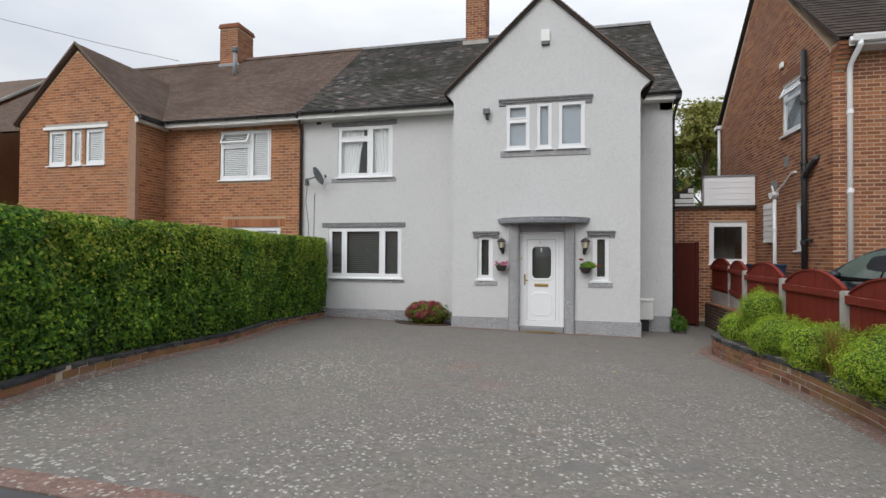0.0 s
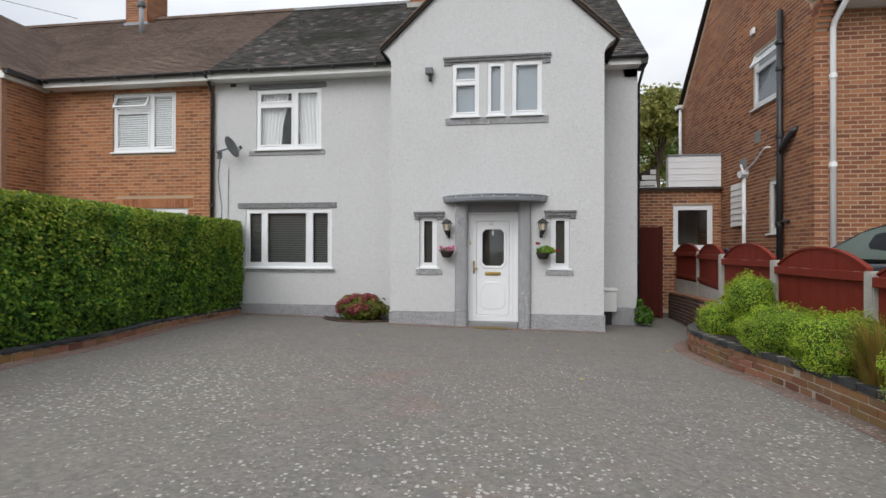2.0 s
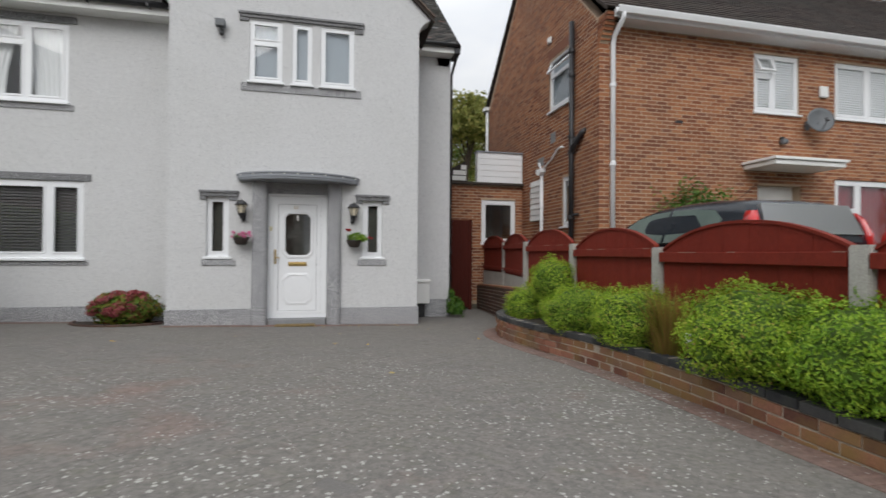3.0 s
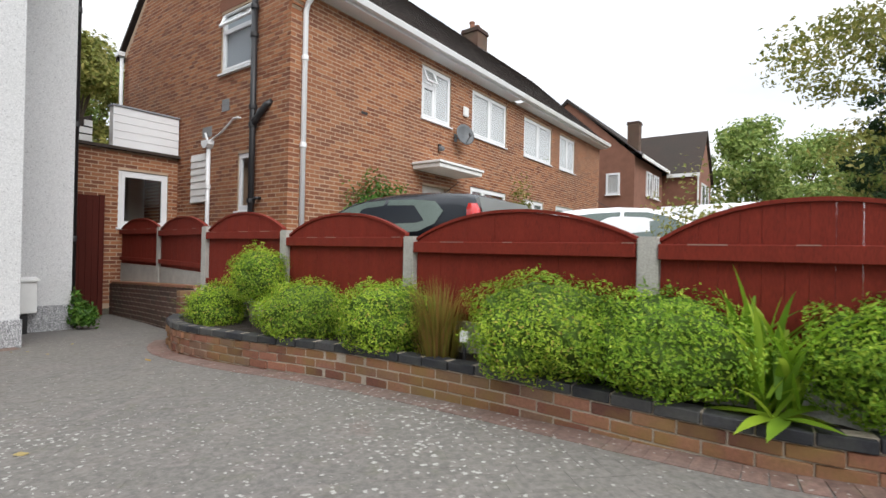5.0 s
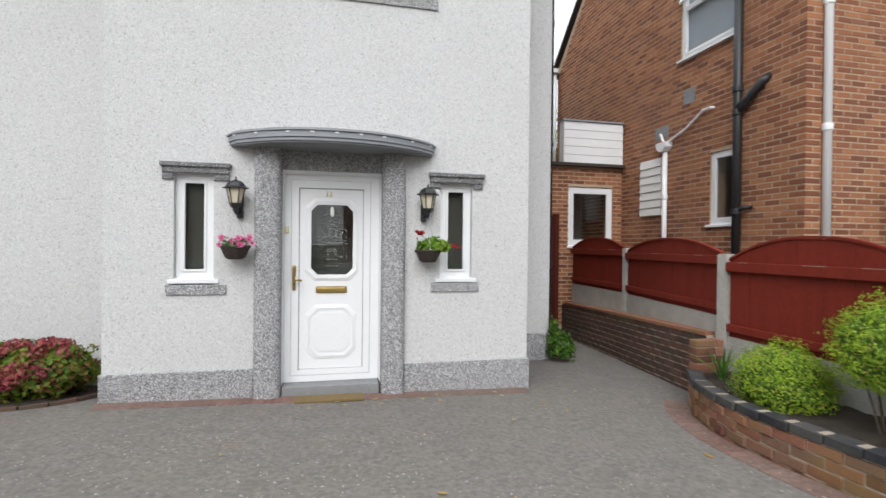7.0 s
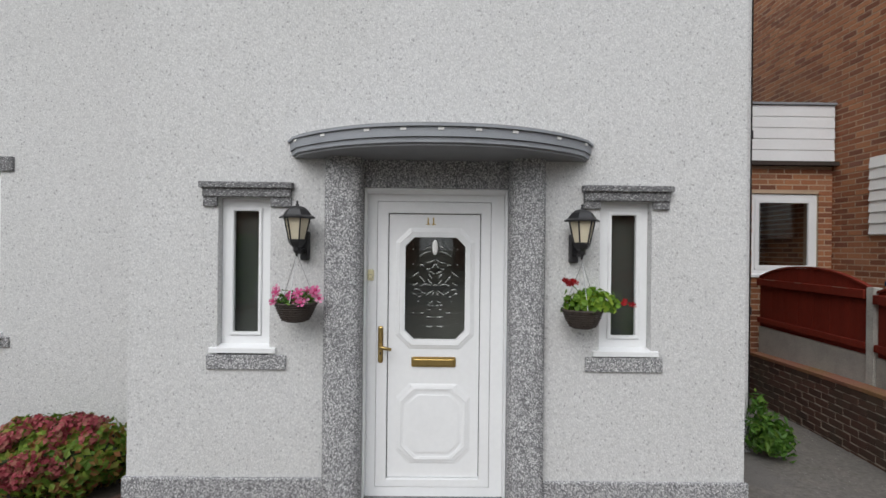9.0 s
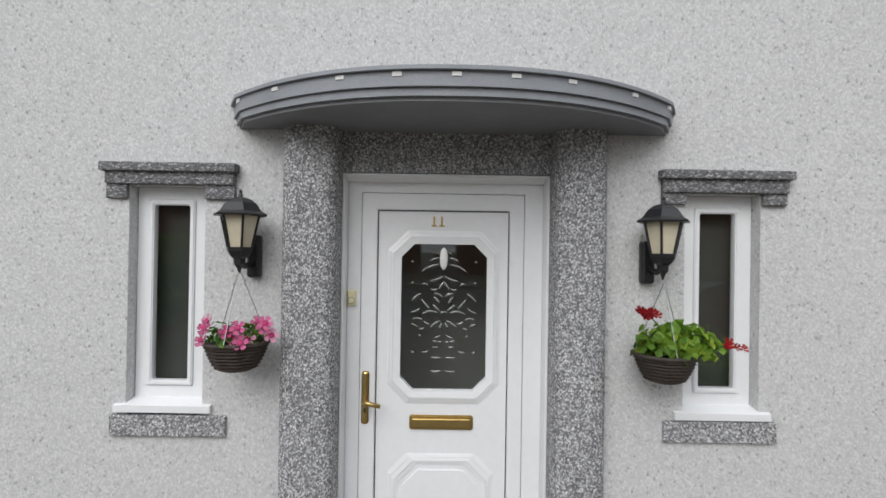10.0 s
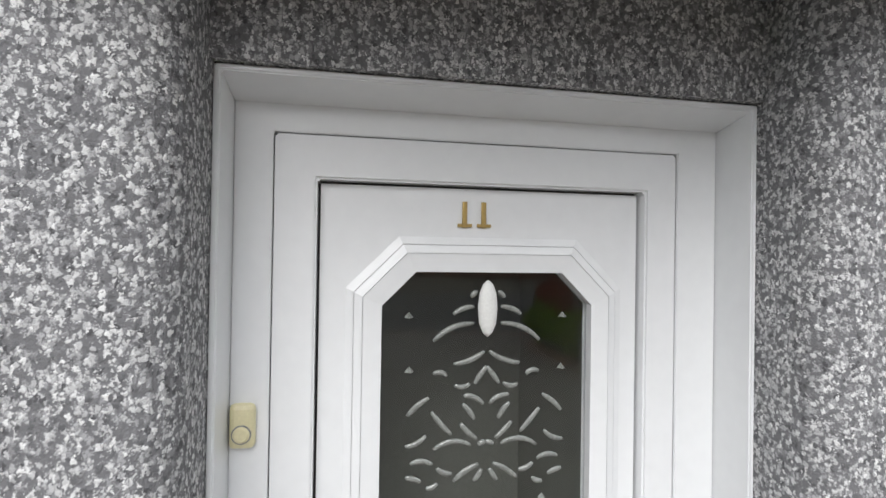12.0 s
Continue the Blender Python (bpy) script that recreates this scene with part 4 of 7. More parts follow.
lintel(-1.735, -1.165, YF, 2.082, 2.165, ((-1.735, -1.642, 2.02), (-1.300, -1.165, 2.02)))
lintel(0.735, 1.295, YF, 2.082, 2.17, ((0.735, 0.844, 2.03), (1.186, 1.295, 2.03)))
lintel(-1.17, 0.83, YF, 5.03, 5.11, ((-1.17, -1.02, 4.97), (0.685, 0.83, 4.94)))
for a, b, y, z0, z1 in ((-1.705, -1.19, YF, 0.965, 1.06), (0.755, 1.26, YF, 0.97, 1.065), (-1.14, 0.80, YF, 3.83, 3.96), (-5.60, -3.58, YM, 0.95, 1.03), (-5.55, -3.82, YM, 3.48, 3.58)):
    part("sub_sill", bx(a, b, y - 0.018, y + 0.08, z0, z1, bev=0.006), GRANITE, wh, "grey granite-chip band under the window")
for a, b, z0, z1 in ((-5.80, -3.56, 2.335, 2.45), (-5.56, -3.80, 4.915, 5.03)):
    part("lintel", bx(a, b, YM - 0.02, YM + 0.08, z0, z1, bev=0.006), LINTEL, wh, "grey granite-chip window head")
part("air_brick", bx(-5.99, -5.86, YM - 0.006, YM + 0.05, 5.0, 5.07), BRICK_D, wh, "dark red air brick")

# porch: rounded pilasters, recessed head and the bowed canopy
for a, b in ((-0.945, -0.701), (0.250, 0.482)):
    c, r = (a + b) / 2, (b - a) / 2
    sec = []
    for z in (-0.2, 2.42):
        sec.append([(b, YF + 0.12, z), (a, YF + 0.12, z)] + [(c - r * math.copysign(abs(math.cos(q)) ** 0.62, math.cos(q)), YF - 0.10 * math.sin(q) ** 0.62, z) for q in [math.pi * i / 14 for i in range(15)]])
    part("pilaster", rings(sec), GRANITE, wh, "rounded grey granite-chip pilaster", smooth=False)
part("door_head", bx(-0.72, 0.27, YF + 0.03, YF + 0.25, 2.16, 2.46), GRANITE, wh, "grey granite-chip panel over the door")
part("door_step", bx(-0.69, 0.235, YF - 0.02, YF + 0.3, -0.2, 0.075, bev=0.008), CEMENT, wh, "grey stone door step")
CX, CW, CD, CZ = -0.200, 0.982, 0.43, 2.338


def bow(k, w, d, z):
    return [(CX - w + 2 * w * i / 28, YF - d * (1 - abs(-1 + 2 * i / 28) ** 2.3) - 0.02 * k - (0.06 if 0 < i < 28 else 0.0), z) for i in range(29)]


def slab(w, d, z0, z1, k=0):
    return rings([[(CX + w, YF + 0.02, z), (CX - w, YF + 0.02, z)] + bow(k, w, d, z) for z in (z0, z1)])


cn = part("canopy", slab(CW - 0.03, CD - 0.03, CZ, CZ + 0.03), SOFFIT, wh, "bowed grey porch canopy")
part("canopy_edge", slab(CW - 0.012, CD - 0.014, CZ + 0.015, CZ + 0.043), LEAD, cn)
part("canopy_edge", slab(CW, CD, CZ + 0.045, CZ + 0.098), LEAD, cn)
part("canopy_edge", slab(CW + 0.016, CD + 0.016, CZ + 0.100, CZ + 0.114), LEAD, cn)
part("canopy_edge", slab(CW - 0.02, CD - 0.02, CZ + 0.105, CZ + 0.128), CEMENT, cn)
edge = bow(0, CW, CD, 0)
for i in (1, 4, 8, 11, 14, 17, 20, 24, 27):
    p, q = Vector(edge[i - 1]), Vector(edge[i + 1])
    c, d = Vector(edge[i]), (q - p).normalized()
    n = Vector((d.y, -d.x, 0))
    s = [c + d * e + n * 0.004 for e in (-0.017, 0.017)]
    bm = rings([[(v.x, v.y, CZ + 0.080), (v.x - n.x * 0.006, v.y - n.y * 0.006, CZ + 0.080), (v.x - n.x * 0.006, v.y - n.y * 0.006, CZ + 0.095), (v.x, v.y, CZ + 0.095)] for v in s])
    part("clip", bm, PAINTW, cn, "small white fixing clip")

# ---- front door ----
FACE, LEAF = YF + 0.138, YF + 0.162
door = part("door", panel(-0.700, 0.249, 0.078, 2.158, [(-0.689, 0.238, 0.078, 2.147)], YF + 0.045, FACE + 0.01, bev=0.003), UPVC, wh, "white upvc front door with octagonal leaded glass light")
part("door_frame", panel(-0.6885, 0.2375, 0.078, 2.1465, [(-0.625, 0.150, 0.14, 2.080)], FACE, FACE + 0.07, bev=0.002), UPVC, door)
part("leaf_frame", panel(-0.6225, 0.1475, 0.1425, 2.0775, [(-0.5505, 0.0805, 0.196, 2.001)], FACE - 0.0015, FACE + 0.06, bev=0.004), UPVC, door)
part("gasket", panel(-0.56, 0.09, 0.19, 2.01, [(-0.50, 0.03, 0.26, 1.95)], LEAF + 0.012, LEAF + 0.03), BLACK, door, "black rubber gasket line")
part("head_lining", prism([(YF + 0.048, 2.1465), (FACE - 0.0005, 2.128), (FACE - 0.0005, 2.1465)], "x", -0.6885, 0.2375), UPVC, door)


def octagon(x0, x1, z0, z1, c):
    return [(x0 + c, z0), (x1 - c, z0), (x1, z0 + c), (x1, z1 - c), (x1 - c, z1), (x0 + c, z1), (x0, z1 - c), (x0, z0 + c)]


def ring8(o, i, y0, y1, slope=0.0):
    bm = bmesh.new()
    n = len(o)
    a = [bm.verts.new((u, y0 + slope, v)) for u, v in o]
    b = [bm.verts.new((u, y0, v)) for u, v in i]
    c = [bm.verts.new((u, y1, v)) for u, v in o]
    d = [bm.verts.new((u, y1, v)) for u, v in i]
    for k in range(n):
        m = (k + 1) % n
        for q in ((a[k], a[m], b[m], b[k]), (b[k], b[m], d[m], d[k]), (a[k], c[k], c[m], a[m])):
            bm.faces.new(q)
    return bm


LX0, LX1 = -0.5455, 0.0755
# leaf skin with the glazed octagon cut through it
bm = bmesh.new()
OX0, OX1, OZ0, OZ1 = -0.435, -0.023, 1.139, 1.840
oc = octagon(OX0, OX1, OZ0, OZ1, 0.063)
outer = [(LX0, 0.201), (LX1, 0.201), (LX1, 1.996), (LX0, 1.996)]
for y in (LEAF, LEAF + 0.03):
    e = []
    for loop in (outer, oc):
        vv = [bm.verts.new((u, y, v)) for u, v in loop]
        e += [bm.edges.new((vv[i], vv[(i + 1) % len(vv)])) for i in range(len(vv))]
    bmesh.ops.triangle_fill(bm, edges=e, use_beauty=True)
part("door_panel", bm, UPVC, door)
part("door_panel", ring8(octagon(LX0, LX1, 0.201, 1.996, 0.0015), octagon(LX0 + 0.001, LX1 - 0.001, 0.202, 1.995, 0.0015), LEAF - 0.0005, LEAF + 0.03), UPVC, door)
for w0, w1, out, slope in ((0.064, 0.050, 0.007, 0.005), (0.049, 0.034, 0.013, 0.005), (0.033, -0.001, 0.009, -0.004)):
    part("moulding", ring8(octagon(OX0 - w0, OX1 + w0, OZ0 - w0, OZ1 + w0, 0.063 + w0 * 0.5), octagon(OX0 - w1, OX1 + w1, OZ0 - w1, OZ1 + w1, 0.063 + w1 * 0.5), LEAF - out, LEAF + 0.014, slope), UPVC, door)
P0, P1, Q0, Q1 = -0.488, 0.018, 0.292, 0.838
for w0, w1, out, slope in ((0.0, 0.016, 0.006, 0.005), (0.017, 0.034, 0.009, 0.004), (0.035, 0.05, 0.004, -0.003)):
    part("moulding", ring8(octagon(P0 + w0, P1 - w0, Q0 + w0, Q1 - w0, 0.09), octagon(P0 + w1, P1 - w1, Q0 + w1, Q1 - w1, 0.09), LEAF - out, LEAF + 0.014, slope), UPVC, door)
part("raised_panel", prism(octagon(P0 + 0.075, P1 - 0.075, Q0 + 0.075, Q1 - 0.075, 0.07), "y", LEAF - 0.006, LEAF + 0.014, bev=0.004), UPVC, door)
GY0 = LEAF + 0.012
pane = part("pane", prism(oc, "y", GY0, GY0 + 0.006), GLASS, door, "dark patterned door glass")
pane.visible_shadow = False
part("hall_lining", panel(-0.66, 0.20, 0.1, 2.1, [], LEAF + 0.9, LEAF + 0.95), ROOM, door)
bm = bmesh.new()
for x in (-0.66, 0.15):
    box(bm, x, x + 0.05, LEAF + 0.10, LEAF + 0.9, 0.1, 2.1)
box(bm, -0.66, 0.20, LEAF + 0.10, LEAF + 0.9, 2.05, 2.1)
part("hall_lining", bm, ROOM, door)
GCX = (OX0 + OX1) / 2


def stroke(mirror, x, z, length, heading, turn, fat=0.0058):
    """One raised drop of the pattern: a tapered arc of clear resin lying on the glass."""
    pts, rad = [], []
    a, n = radians(heading), 8
    for i in range(n + 1):
        pts.append((GCX + mirror * x, GY0, z))
        rad.append(fat * (0.25 + 0.75 * math.sin(math.pi * (0.12 + 0.76 * i / n)) ** 0.7))
        x, z = x + math.cos(a) * length / n, z + math.sin(a) * length / n
        a += radians(turn) / n
    bm = tube(pts, rad, 6)
    for v in bm.verts:
        v.co.y = GY0 + (v.co.y - GY0) * 0.55
    return bm


# the pattern, from the crown down: place, length, heading and turn of each stroke
CROWN = [(0.0268, 1.74, 0.088, -1, -50), (0.0268, 1.772, 0.044, 0, -45), (0.0201, 1.801, 0.017, -17, -58), (0.0054, 1.686, 0.066, -37, 37), (0.0, 1.657, 0.041, -50, -9), (0.0791, 1.639, 0.03, 56, -99), (0.0335, 1.625, 0.032, -40, 83), (0.0067, 1.585, 0.044, 50, -61), (0.0469, 1.586, 0.038, -140, 29), (0.1126, 1.6, 0.052, -28, -26)]
MIDDLE = [(0.0503, 1.549, 0.045, -128, -19), (0.1072, 1.573, 0.059, -127, -10), (0.0301, 1.507, 0.077, 27, -72), (0.0, 1.512, 0.016, 3, -54), (0.1173, 1.529, 0.045, -48, 53), (0.1038, 1.474, 0.045, 32, -64), (0.126, 1.443, 0.031, 29, -24), (0.0147, 1.47, 0.058, -20, -29), (0.008, 1.46, 0.027, -65, 18), (0.0657, 1.455, 0.033, -2, 54), (0.0938, 1.438, 0.024, -46, 59)]
FOOT = [(0.0147, 1.401, 0.033, -43, 46), (0.0094, 1.372, 0.019, -41, 100), (0.0335, 1.372, 0.02, -25, 96), (0.0255, 1.343, 0.026, -7, 22), (0.0134, 1.293, 0.044, -7, 18), (0.0134, 1.231, 0.046, -25, 53), (0.0737, 1.324, 0.031, -39, 77)]
for form in CROWN + MIDDLE + FOOT:
    for mirror in (1, -1):
        part("etched_petal", stroke(mirror, *form), ETCHED, pane, smooth=True)
for mirror in (1, -1):
    for dx, zz in ((0.153, 1.756), (0.151, 1.654), (0.147, 1.320), (0.114, 1.400)):
        part("etched_stud", lathe([(0.009, -0.004), (0.001, 0.006)], (0, 0, 0), 4), ETCHED, pane, m=Matrix.Translation((GCX + mirror * dx, GY0 - 0.001, zz)))
ov = part("knocker", lathe([(0.001, -0.054), (0.010, -0.046), (0.017, -0.029), (0.0195, 0.0), (0.017, 0.029), (0.010, 0.046), (0.001, 0.054)], (0, 0, 0), 16, (1, 0.6)), PAINTW, door, "white oval knocker on the glass", Matrix.Translation((-0.232, GY0 - 0.011, 1.770)), True)
lb = part("letterbox", prism([(-0.385, 0.954), (-0.082, 0.954), (-0.082, 1.022), (-0.385, 1.022)], "y", LEAF - 0.014, LEAF + 0.004, bev=0.006), BRASS, door, "brass letterbox")
part("flap", bx(-0.372, -0.095, LEAF - 0.021, LEAF - 0.010, 0.964, 1.009, bev=0.005), BRASS, lb)
bp = part("door_handle", bx(-0.611, -0.577, FACE - 0.014, FACE + 0.002, 0.985, 1.233, bev=0.012), BRASS, door, "brass lever handle on a long plate")
part("lever", tube([(-0.594, FACE - 0.01, 1.10), (-0.594, FACE - 0.055, 1.10), (-0.580, FACE - 0.067, 1.098), (-0.515, FACE - 0.067, 1.085)], [0.012, 0.012, 0.012, 0.010], 10), BRASS, bp, "", None, True)
part("keyhole", bx(-0.598, -0.590, FACE - 0.018, FACE - 0.012, 1.04, 1.06), BLACK, bp)
for k, x in enumerate((-0.298, -0.261)):
    c = bpy.data.curves.new("house_number", "FONT")
    c.body, c.size, c.extrude, c.bevel_depth = "1", 0.068, 0.002, 0.0012
    tmp = bpy.data.objects.new("tmp", c)
    me = bpy.data.meshes.new_from_object(tmp)
    bpy.data.objects.remove(tmp)
    nbm = bmesh.new()
    nbm.from_mesh(me)
    # foot serif of the figure
    xs_ = [v.co.x for v in nbm.verts if v.co.y < 0.012]
    mid = (min(xs_) + max(xs_)) / 2
    box(nbm, mid - 0.013, mid + 0.014, 0.0, 0.006, -0.003, 0.003)
    part("house_number", nbm, BRASS, door, "brass figure one", Matrix.Translation((x, LEAF - 0.002, 1.924)) @ pose(0, 0, 0, 90))
bl = part("doorbell", bx(-0.686, -0.644, FACE - 0.018, FACE + 0.001, 1.541, 1.617, bev=0.009), CREAM, door, "cream plastic bell push")
bb = lathe([(0.014, 0), (0.014, 0.003), (0.010, 0.006)], (0, 0, 0), 16)
part("button", bb, CREAM, bl, "", Matrix.Translation((-0.665, FACE - 0.018, 1.567)) @ pose(0, 0, 0, 90))
part("button_ring", tube([(-0.665 + 0.0148 * math.cos(q), FACE - 0.0195, 1.567 + 0.0148 * math.sin(q)) for q in [2 * math.pi * i / 20 for i in range(21)]], 0.0014, 6), CEMENT, bl)

# ---- brick semi to the east ----
rh = thing("house", "red-orange brick semi with white windows, white gutter and dark brown roof", "house", (13, 14, 0.38))
RX, RY, RX1, REAR = 5.24, 10.52, 20.7, 17.1
RE, RR, RRY = 5.72, 9.12, 13.85
fw = [(8.764, 9.903, 4.12, 5.36), (10.853, 12.69, 4.12, 5.36), (13.80, 15.85, 4.10, 5.34), (16.55, 17.95, 4.10, 5.34), (8.85, 9.95, 0.38, 2.65), (10.85, 12.75, 0.38, 2.84), (13.85, 15.3, 1.3, 2.8), (16.3, 17.9, 1.3, 2.8)]
fr = part("wall", panel(RX, RX1, 0.2, RE - 0.1, fw, RY, RY + 0.28), MORTAR, rh)
brickwork(bond(RX, RX1, 0.42, RE - 0.12, fw), RY, 0.004, "y", BRICK_R, fr, near=(5.2, 8.6, 2.4, 4.2))
sw = [(11.53, 12.69, 4.45, 5.66), (11.53, 12.03, 1.77, 2.86)]
bm = panel(RY + 0.28, REAR, 0.2, RE - 0.1, sw, RX, RX + 0.28, "x")
tri = prism([(RY + 0.001, RE - 0.1), (REAR, RE - 0.1), (REAR, RE + 0.1), (RRY, RR - 0.1)], "x", RX, RX + 0.28)
me = bpy.data.meshes.new("tmp")
tri.to_mesh(me)
tri.free()
bm.from_mesh(me)
sd = part("wall", bm, MORTAR, rh)


def side_span(v):
    if v < RE - 0.1:
        return RY, REAR
    k = (v - RE + 0.1) / (RR - RE)
    return RY + (RRY - RY) * k, REAR + (RRY - REAR) * k


brickwork(bond(RY, REAR, 0.42, RR - 0.15, sw, side_span), RX, 0.004, "x", BRICK_R, sd)
part("wall", bx(RX, RX1, REAR - 0.28, REAR, 0.2, RE), MORTAR, rh)
part("wall", bx(RX1 - 0.28, RX1, RY + 0.28, REAR - 0.28, 0.2, RE + 0.2), MORTAR, rh)
corbel = part("corbel", prism([(RY + 0.02, 5.15), (RY + 0.3, 5.15), (RY + 0.3, 5.70), (RY - 0.26, 5.70), (RY - 0.26, 5.60)], "x", RX + 0.006, RX + 0.19), MORTAR, rh, "stepped brick corbel under the eaves")
for k in range(7):
    y0, z0 = RY - 0.002 - 0.29 * min(1, k / 5.5), 5.16 + k * 0.0755
    y1 = y0 + (0.21 if k % 2 else 0.10)
    while y0 < RY + 0.02:
        y1 = min(y1, RY + 0.06)
        part("brick", bx(RX - 0.006, RX + 0.20, y0, y1, z0, z0 + 0.058), BRICK_R, corbel)
        y0, y1 = y1 + 0.0175, y1 + 0.2275
roof = part("roof", rings([[(x, RY - 0.34, RE - 0.02), (x, RRY, RR), (x, REAR + 0.3, RE - 0.02), (x, RRY, RR - 0.12)] for x in (RX - 0.06, RX1 + 0.1)]), TILE_R, rh)
up = Vector((0, RRY - RY + 0.36, RR - RE + 0.02))
tiling("roof_tiles", (RX - 0.06, RY - 0.36, RE), (1, 0, 0), up, RX1 - RX + 0.16, up.length, TILE_R, roof, tile=0.2, gauge=0.15)
part("verge", rings([[(x, RY - 0.36, RE + 0.02), (x, RRY, RR + 0.03), (x, REAR + 0.3, RE + 0.02), (x, REAR + 0.3, RE - 0.06), (x, RRY, RR - 0.07), (x, RY - 0.36, RE - 0.06)] for x in (RX - 0.085, RX - 0.055)]), TILE_R, roof)
# white box gutter over a white soffit, in two runs
for a, b, mat in ((RX + 0.12, 12.95, UPVC), (12.97, RX1 + 0.1, PAINTW)):
    secs = [[(x, RY - 0.47, RE - 0.02), (x, RY - 0.47, RE + 0.0), (x, RY - 0.45, RE + 0.0), (x, RY - 0.44, RE - 0.08), (x, RY - 0.37, RE - 0.08), (x, RY - 0.36, RE), (x, RY - 0.34, RE), (x, RY - 0.34, RE - 0.11), (x, RY - 0.44, RE - 0.11)] for x in (a, b)]
    part("gutter", rings(secs), mat, rh, "white square gutter")
    part("fascia", bx(a, b, RY - 0.335, RY - 0.31, RE - 0.16, RE - 0.02), mat, rh)
    part("soffit", bx(a + 0.25, b, RY - 0.31, RY, RE - 0.16, RE - 0.145), mat, rh)
pipe(rh, [(5.50, RY - 0.40, 5.62), (5.50, RY - 0.40, 5.54), (5.50, RY - 0.10, 5.32), (5.50, RY - 0.05, 5.2), (5.50, RY - 0.05, 0.45)], 0.046, UPVC, (4.4, 2.9, 1.35))
# black soil stack with its branches on the gable
st = pipe(rh, [(RX - 0.09, 11.44, 6.0), (RX - 0.09, 11.44, 0.45)], 0.055, BLACKP, (4.9, 3.62, 3.3, 1.95, 5.4), "soil_pipe")
part("branch", tube([(RX - 0.09, 11.44, 3.35), (RX - 0.09, 11.25, 3.45), (RX - 0.06, 11.08, 3.62), (RX + 0.02, 11.03, 3.68)], 0.055, 12), BLACKP, st, "", None, True)
part("branch", tube([(RX - 0.09, 11.44, 3.28), (RX - 0.09, 11.30, 3.4), (RX - 0.09, 11.20, 3.55)], 0.05, 12), BLACKP, st, "", None, True)
part("branch", tube([(RX - 0.09, 11.44, 1.95), (RX - 0.09, 11.30, 2.0), (RX, 11.28, 2.0)], 0.03, 10), BLACKP, st, "", None, True)
# white waste pipe with its hopper
hp = pipe(rh, [(RX - 0.05, 12.98, 3.08), (RX - 0.05, 12.98, 0.45)], 0.04, UPVC, (2.3,), "waste_pipe")
part("hopper", prism([(12.86, 3.20), (13.10, 3.20), (13.10, 3.12), (13.03, 3.05), (12.93, 3.05), (12.86, 3.12)], "x", RX - 0.14, RX - 0.005), UPVC, hp, "white hopper head")
part("branch", tube([(RX - 0.06, 12.98, 3.16), (RX - 0.08, 13.06, 3.36)], 0.022, 8), UPVC, hp)
part("branch", tube([(RX - 0.06, 12.95, 3.18), (RX - 0.05, 12.5, 3.32), (RX - 0.05, 12.12, 3.52), (RX - 0.05, 11.98, 3.52), (RX + 0.02, 11.95, 3.52)], 0.02, 8), UPVC, hp)
part("render_patch", bx(RX - 0.009, RX + 0.01, 12.35, 12.6, 3.72, 3.95), CEMENT, rh, "grey mortar patch")
part("render_patch", bx(RX - 0.009, RX + 0.01, 12.95, 13.3, 3.3, 3.5), CEMENT, rh, "grey mortar patch")
part("extractor", bx(RX - 0.06, RX, 12.55, 12.72, 6.05, 6.2, bev=0.03), PAINTW, rh, "white extractor cowl")
# louvred panel of white boards
lv = part("louvre_panel", bx(RX - 0.03, RX, 13.08, 13.66, 2.0, 2.98), PAINTW, rh, "white boarded panel")
for i in range(7):
    part("board", prism([(RX - 0.055, 2.01 + i * 0.138), (RX - 0.03, 2.01 + i * 0.138), (RX - 0.03, 2.14 + i * 0.138), (RX - 0.038, 2.14 + i * 0.138)], "y", 13.08, 13.66), PAINTW, lv)
window(rh, on_west(RX + 0.03, 12.69, 4.46), 1.16, 1.20, [(0.06, 1.10, 0.06, 0.80), (0.06, 1.10, 0.85, 1.15)], open_top=1, blind="roller", label="white upvc window with its top light hung open")
window(rh, on_west(RX + 0.03, 12.03, 1.80), 0.5, 1.06, [(0.05, 0.45, 0.05, 1.01)])
part("lintel", bx(RX - 0.010, RX + 0.02, 11.40, 12.75, 5.665, 5.87), BRICK_R, rh, "bricks on end over the window")
for k, (a, b, z0, z1) in enumerate(fw[:4]):
    w, h = b - a, z1 - z0 - 0.03
    li = [(0.06, w * 0.40, 0.06, h * 0.62), (0.06, w * 0.40, h * 0.66, h - 0.06), (w * 0.45, w - 0.06, 0.06, h - 0.06)] if k in (0,) else [(0.06, w * 0.48, 0.06, h - 0.06), (w * 0.53, w - 0.06, 0.06, h - 0.06)]
    window(rh, on_front(a, RY + 0.03, z0 + 0.03), w, h, li, blind="white", open_top=1 if k == 0 else None, label="white upvc window with pale blinds drawn")
part("door", bx(8.85, 9.95, RY + 0.2, RY + 0.26, 0.38, 2.65), PAINTW, rh, "white front door in a dark recess")
bm = bx(8.50, 10.20, RY - 0.75, RY + 0.05, 2.93, 3.02, bev=0.012)
box(bm, 8.46, 10.24, RY - 0.79, RY + 0.02, 3.025, 3.08, bev=0.01)
part("door_canopy", bm, PAINTW, rh, "flat white door canopy")
window(rh, on_front(10.85, RY + 0.03, 0.4), 1.9, 2.43, [(0.07, 0.62, 0.1, 1.7), (0.07, 0.62, 1.78, 2.36), (0.69, 1.83, 0.1, 2.36)], blind="red", label="white glazed porch window with dark red curtain", sill=False)
window(rh, on_front(13.85, RY + 0.03, 1.33), 1.45, 1.46, [(0.07, 0.68, 0.07, 1.39), (0.77, 1.38, 0.07, 1.39)], blind="net")
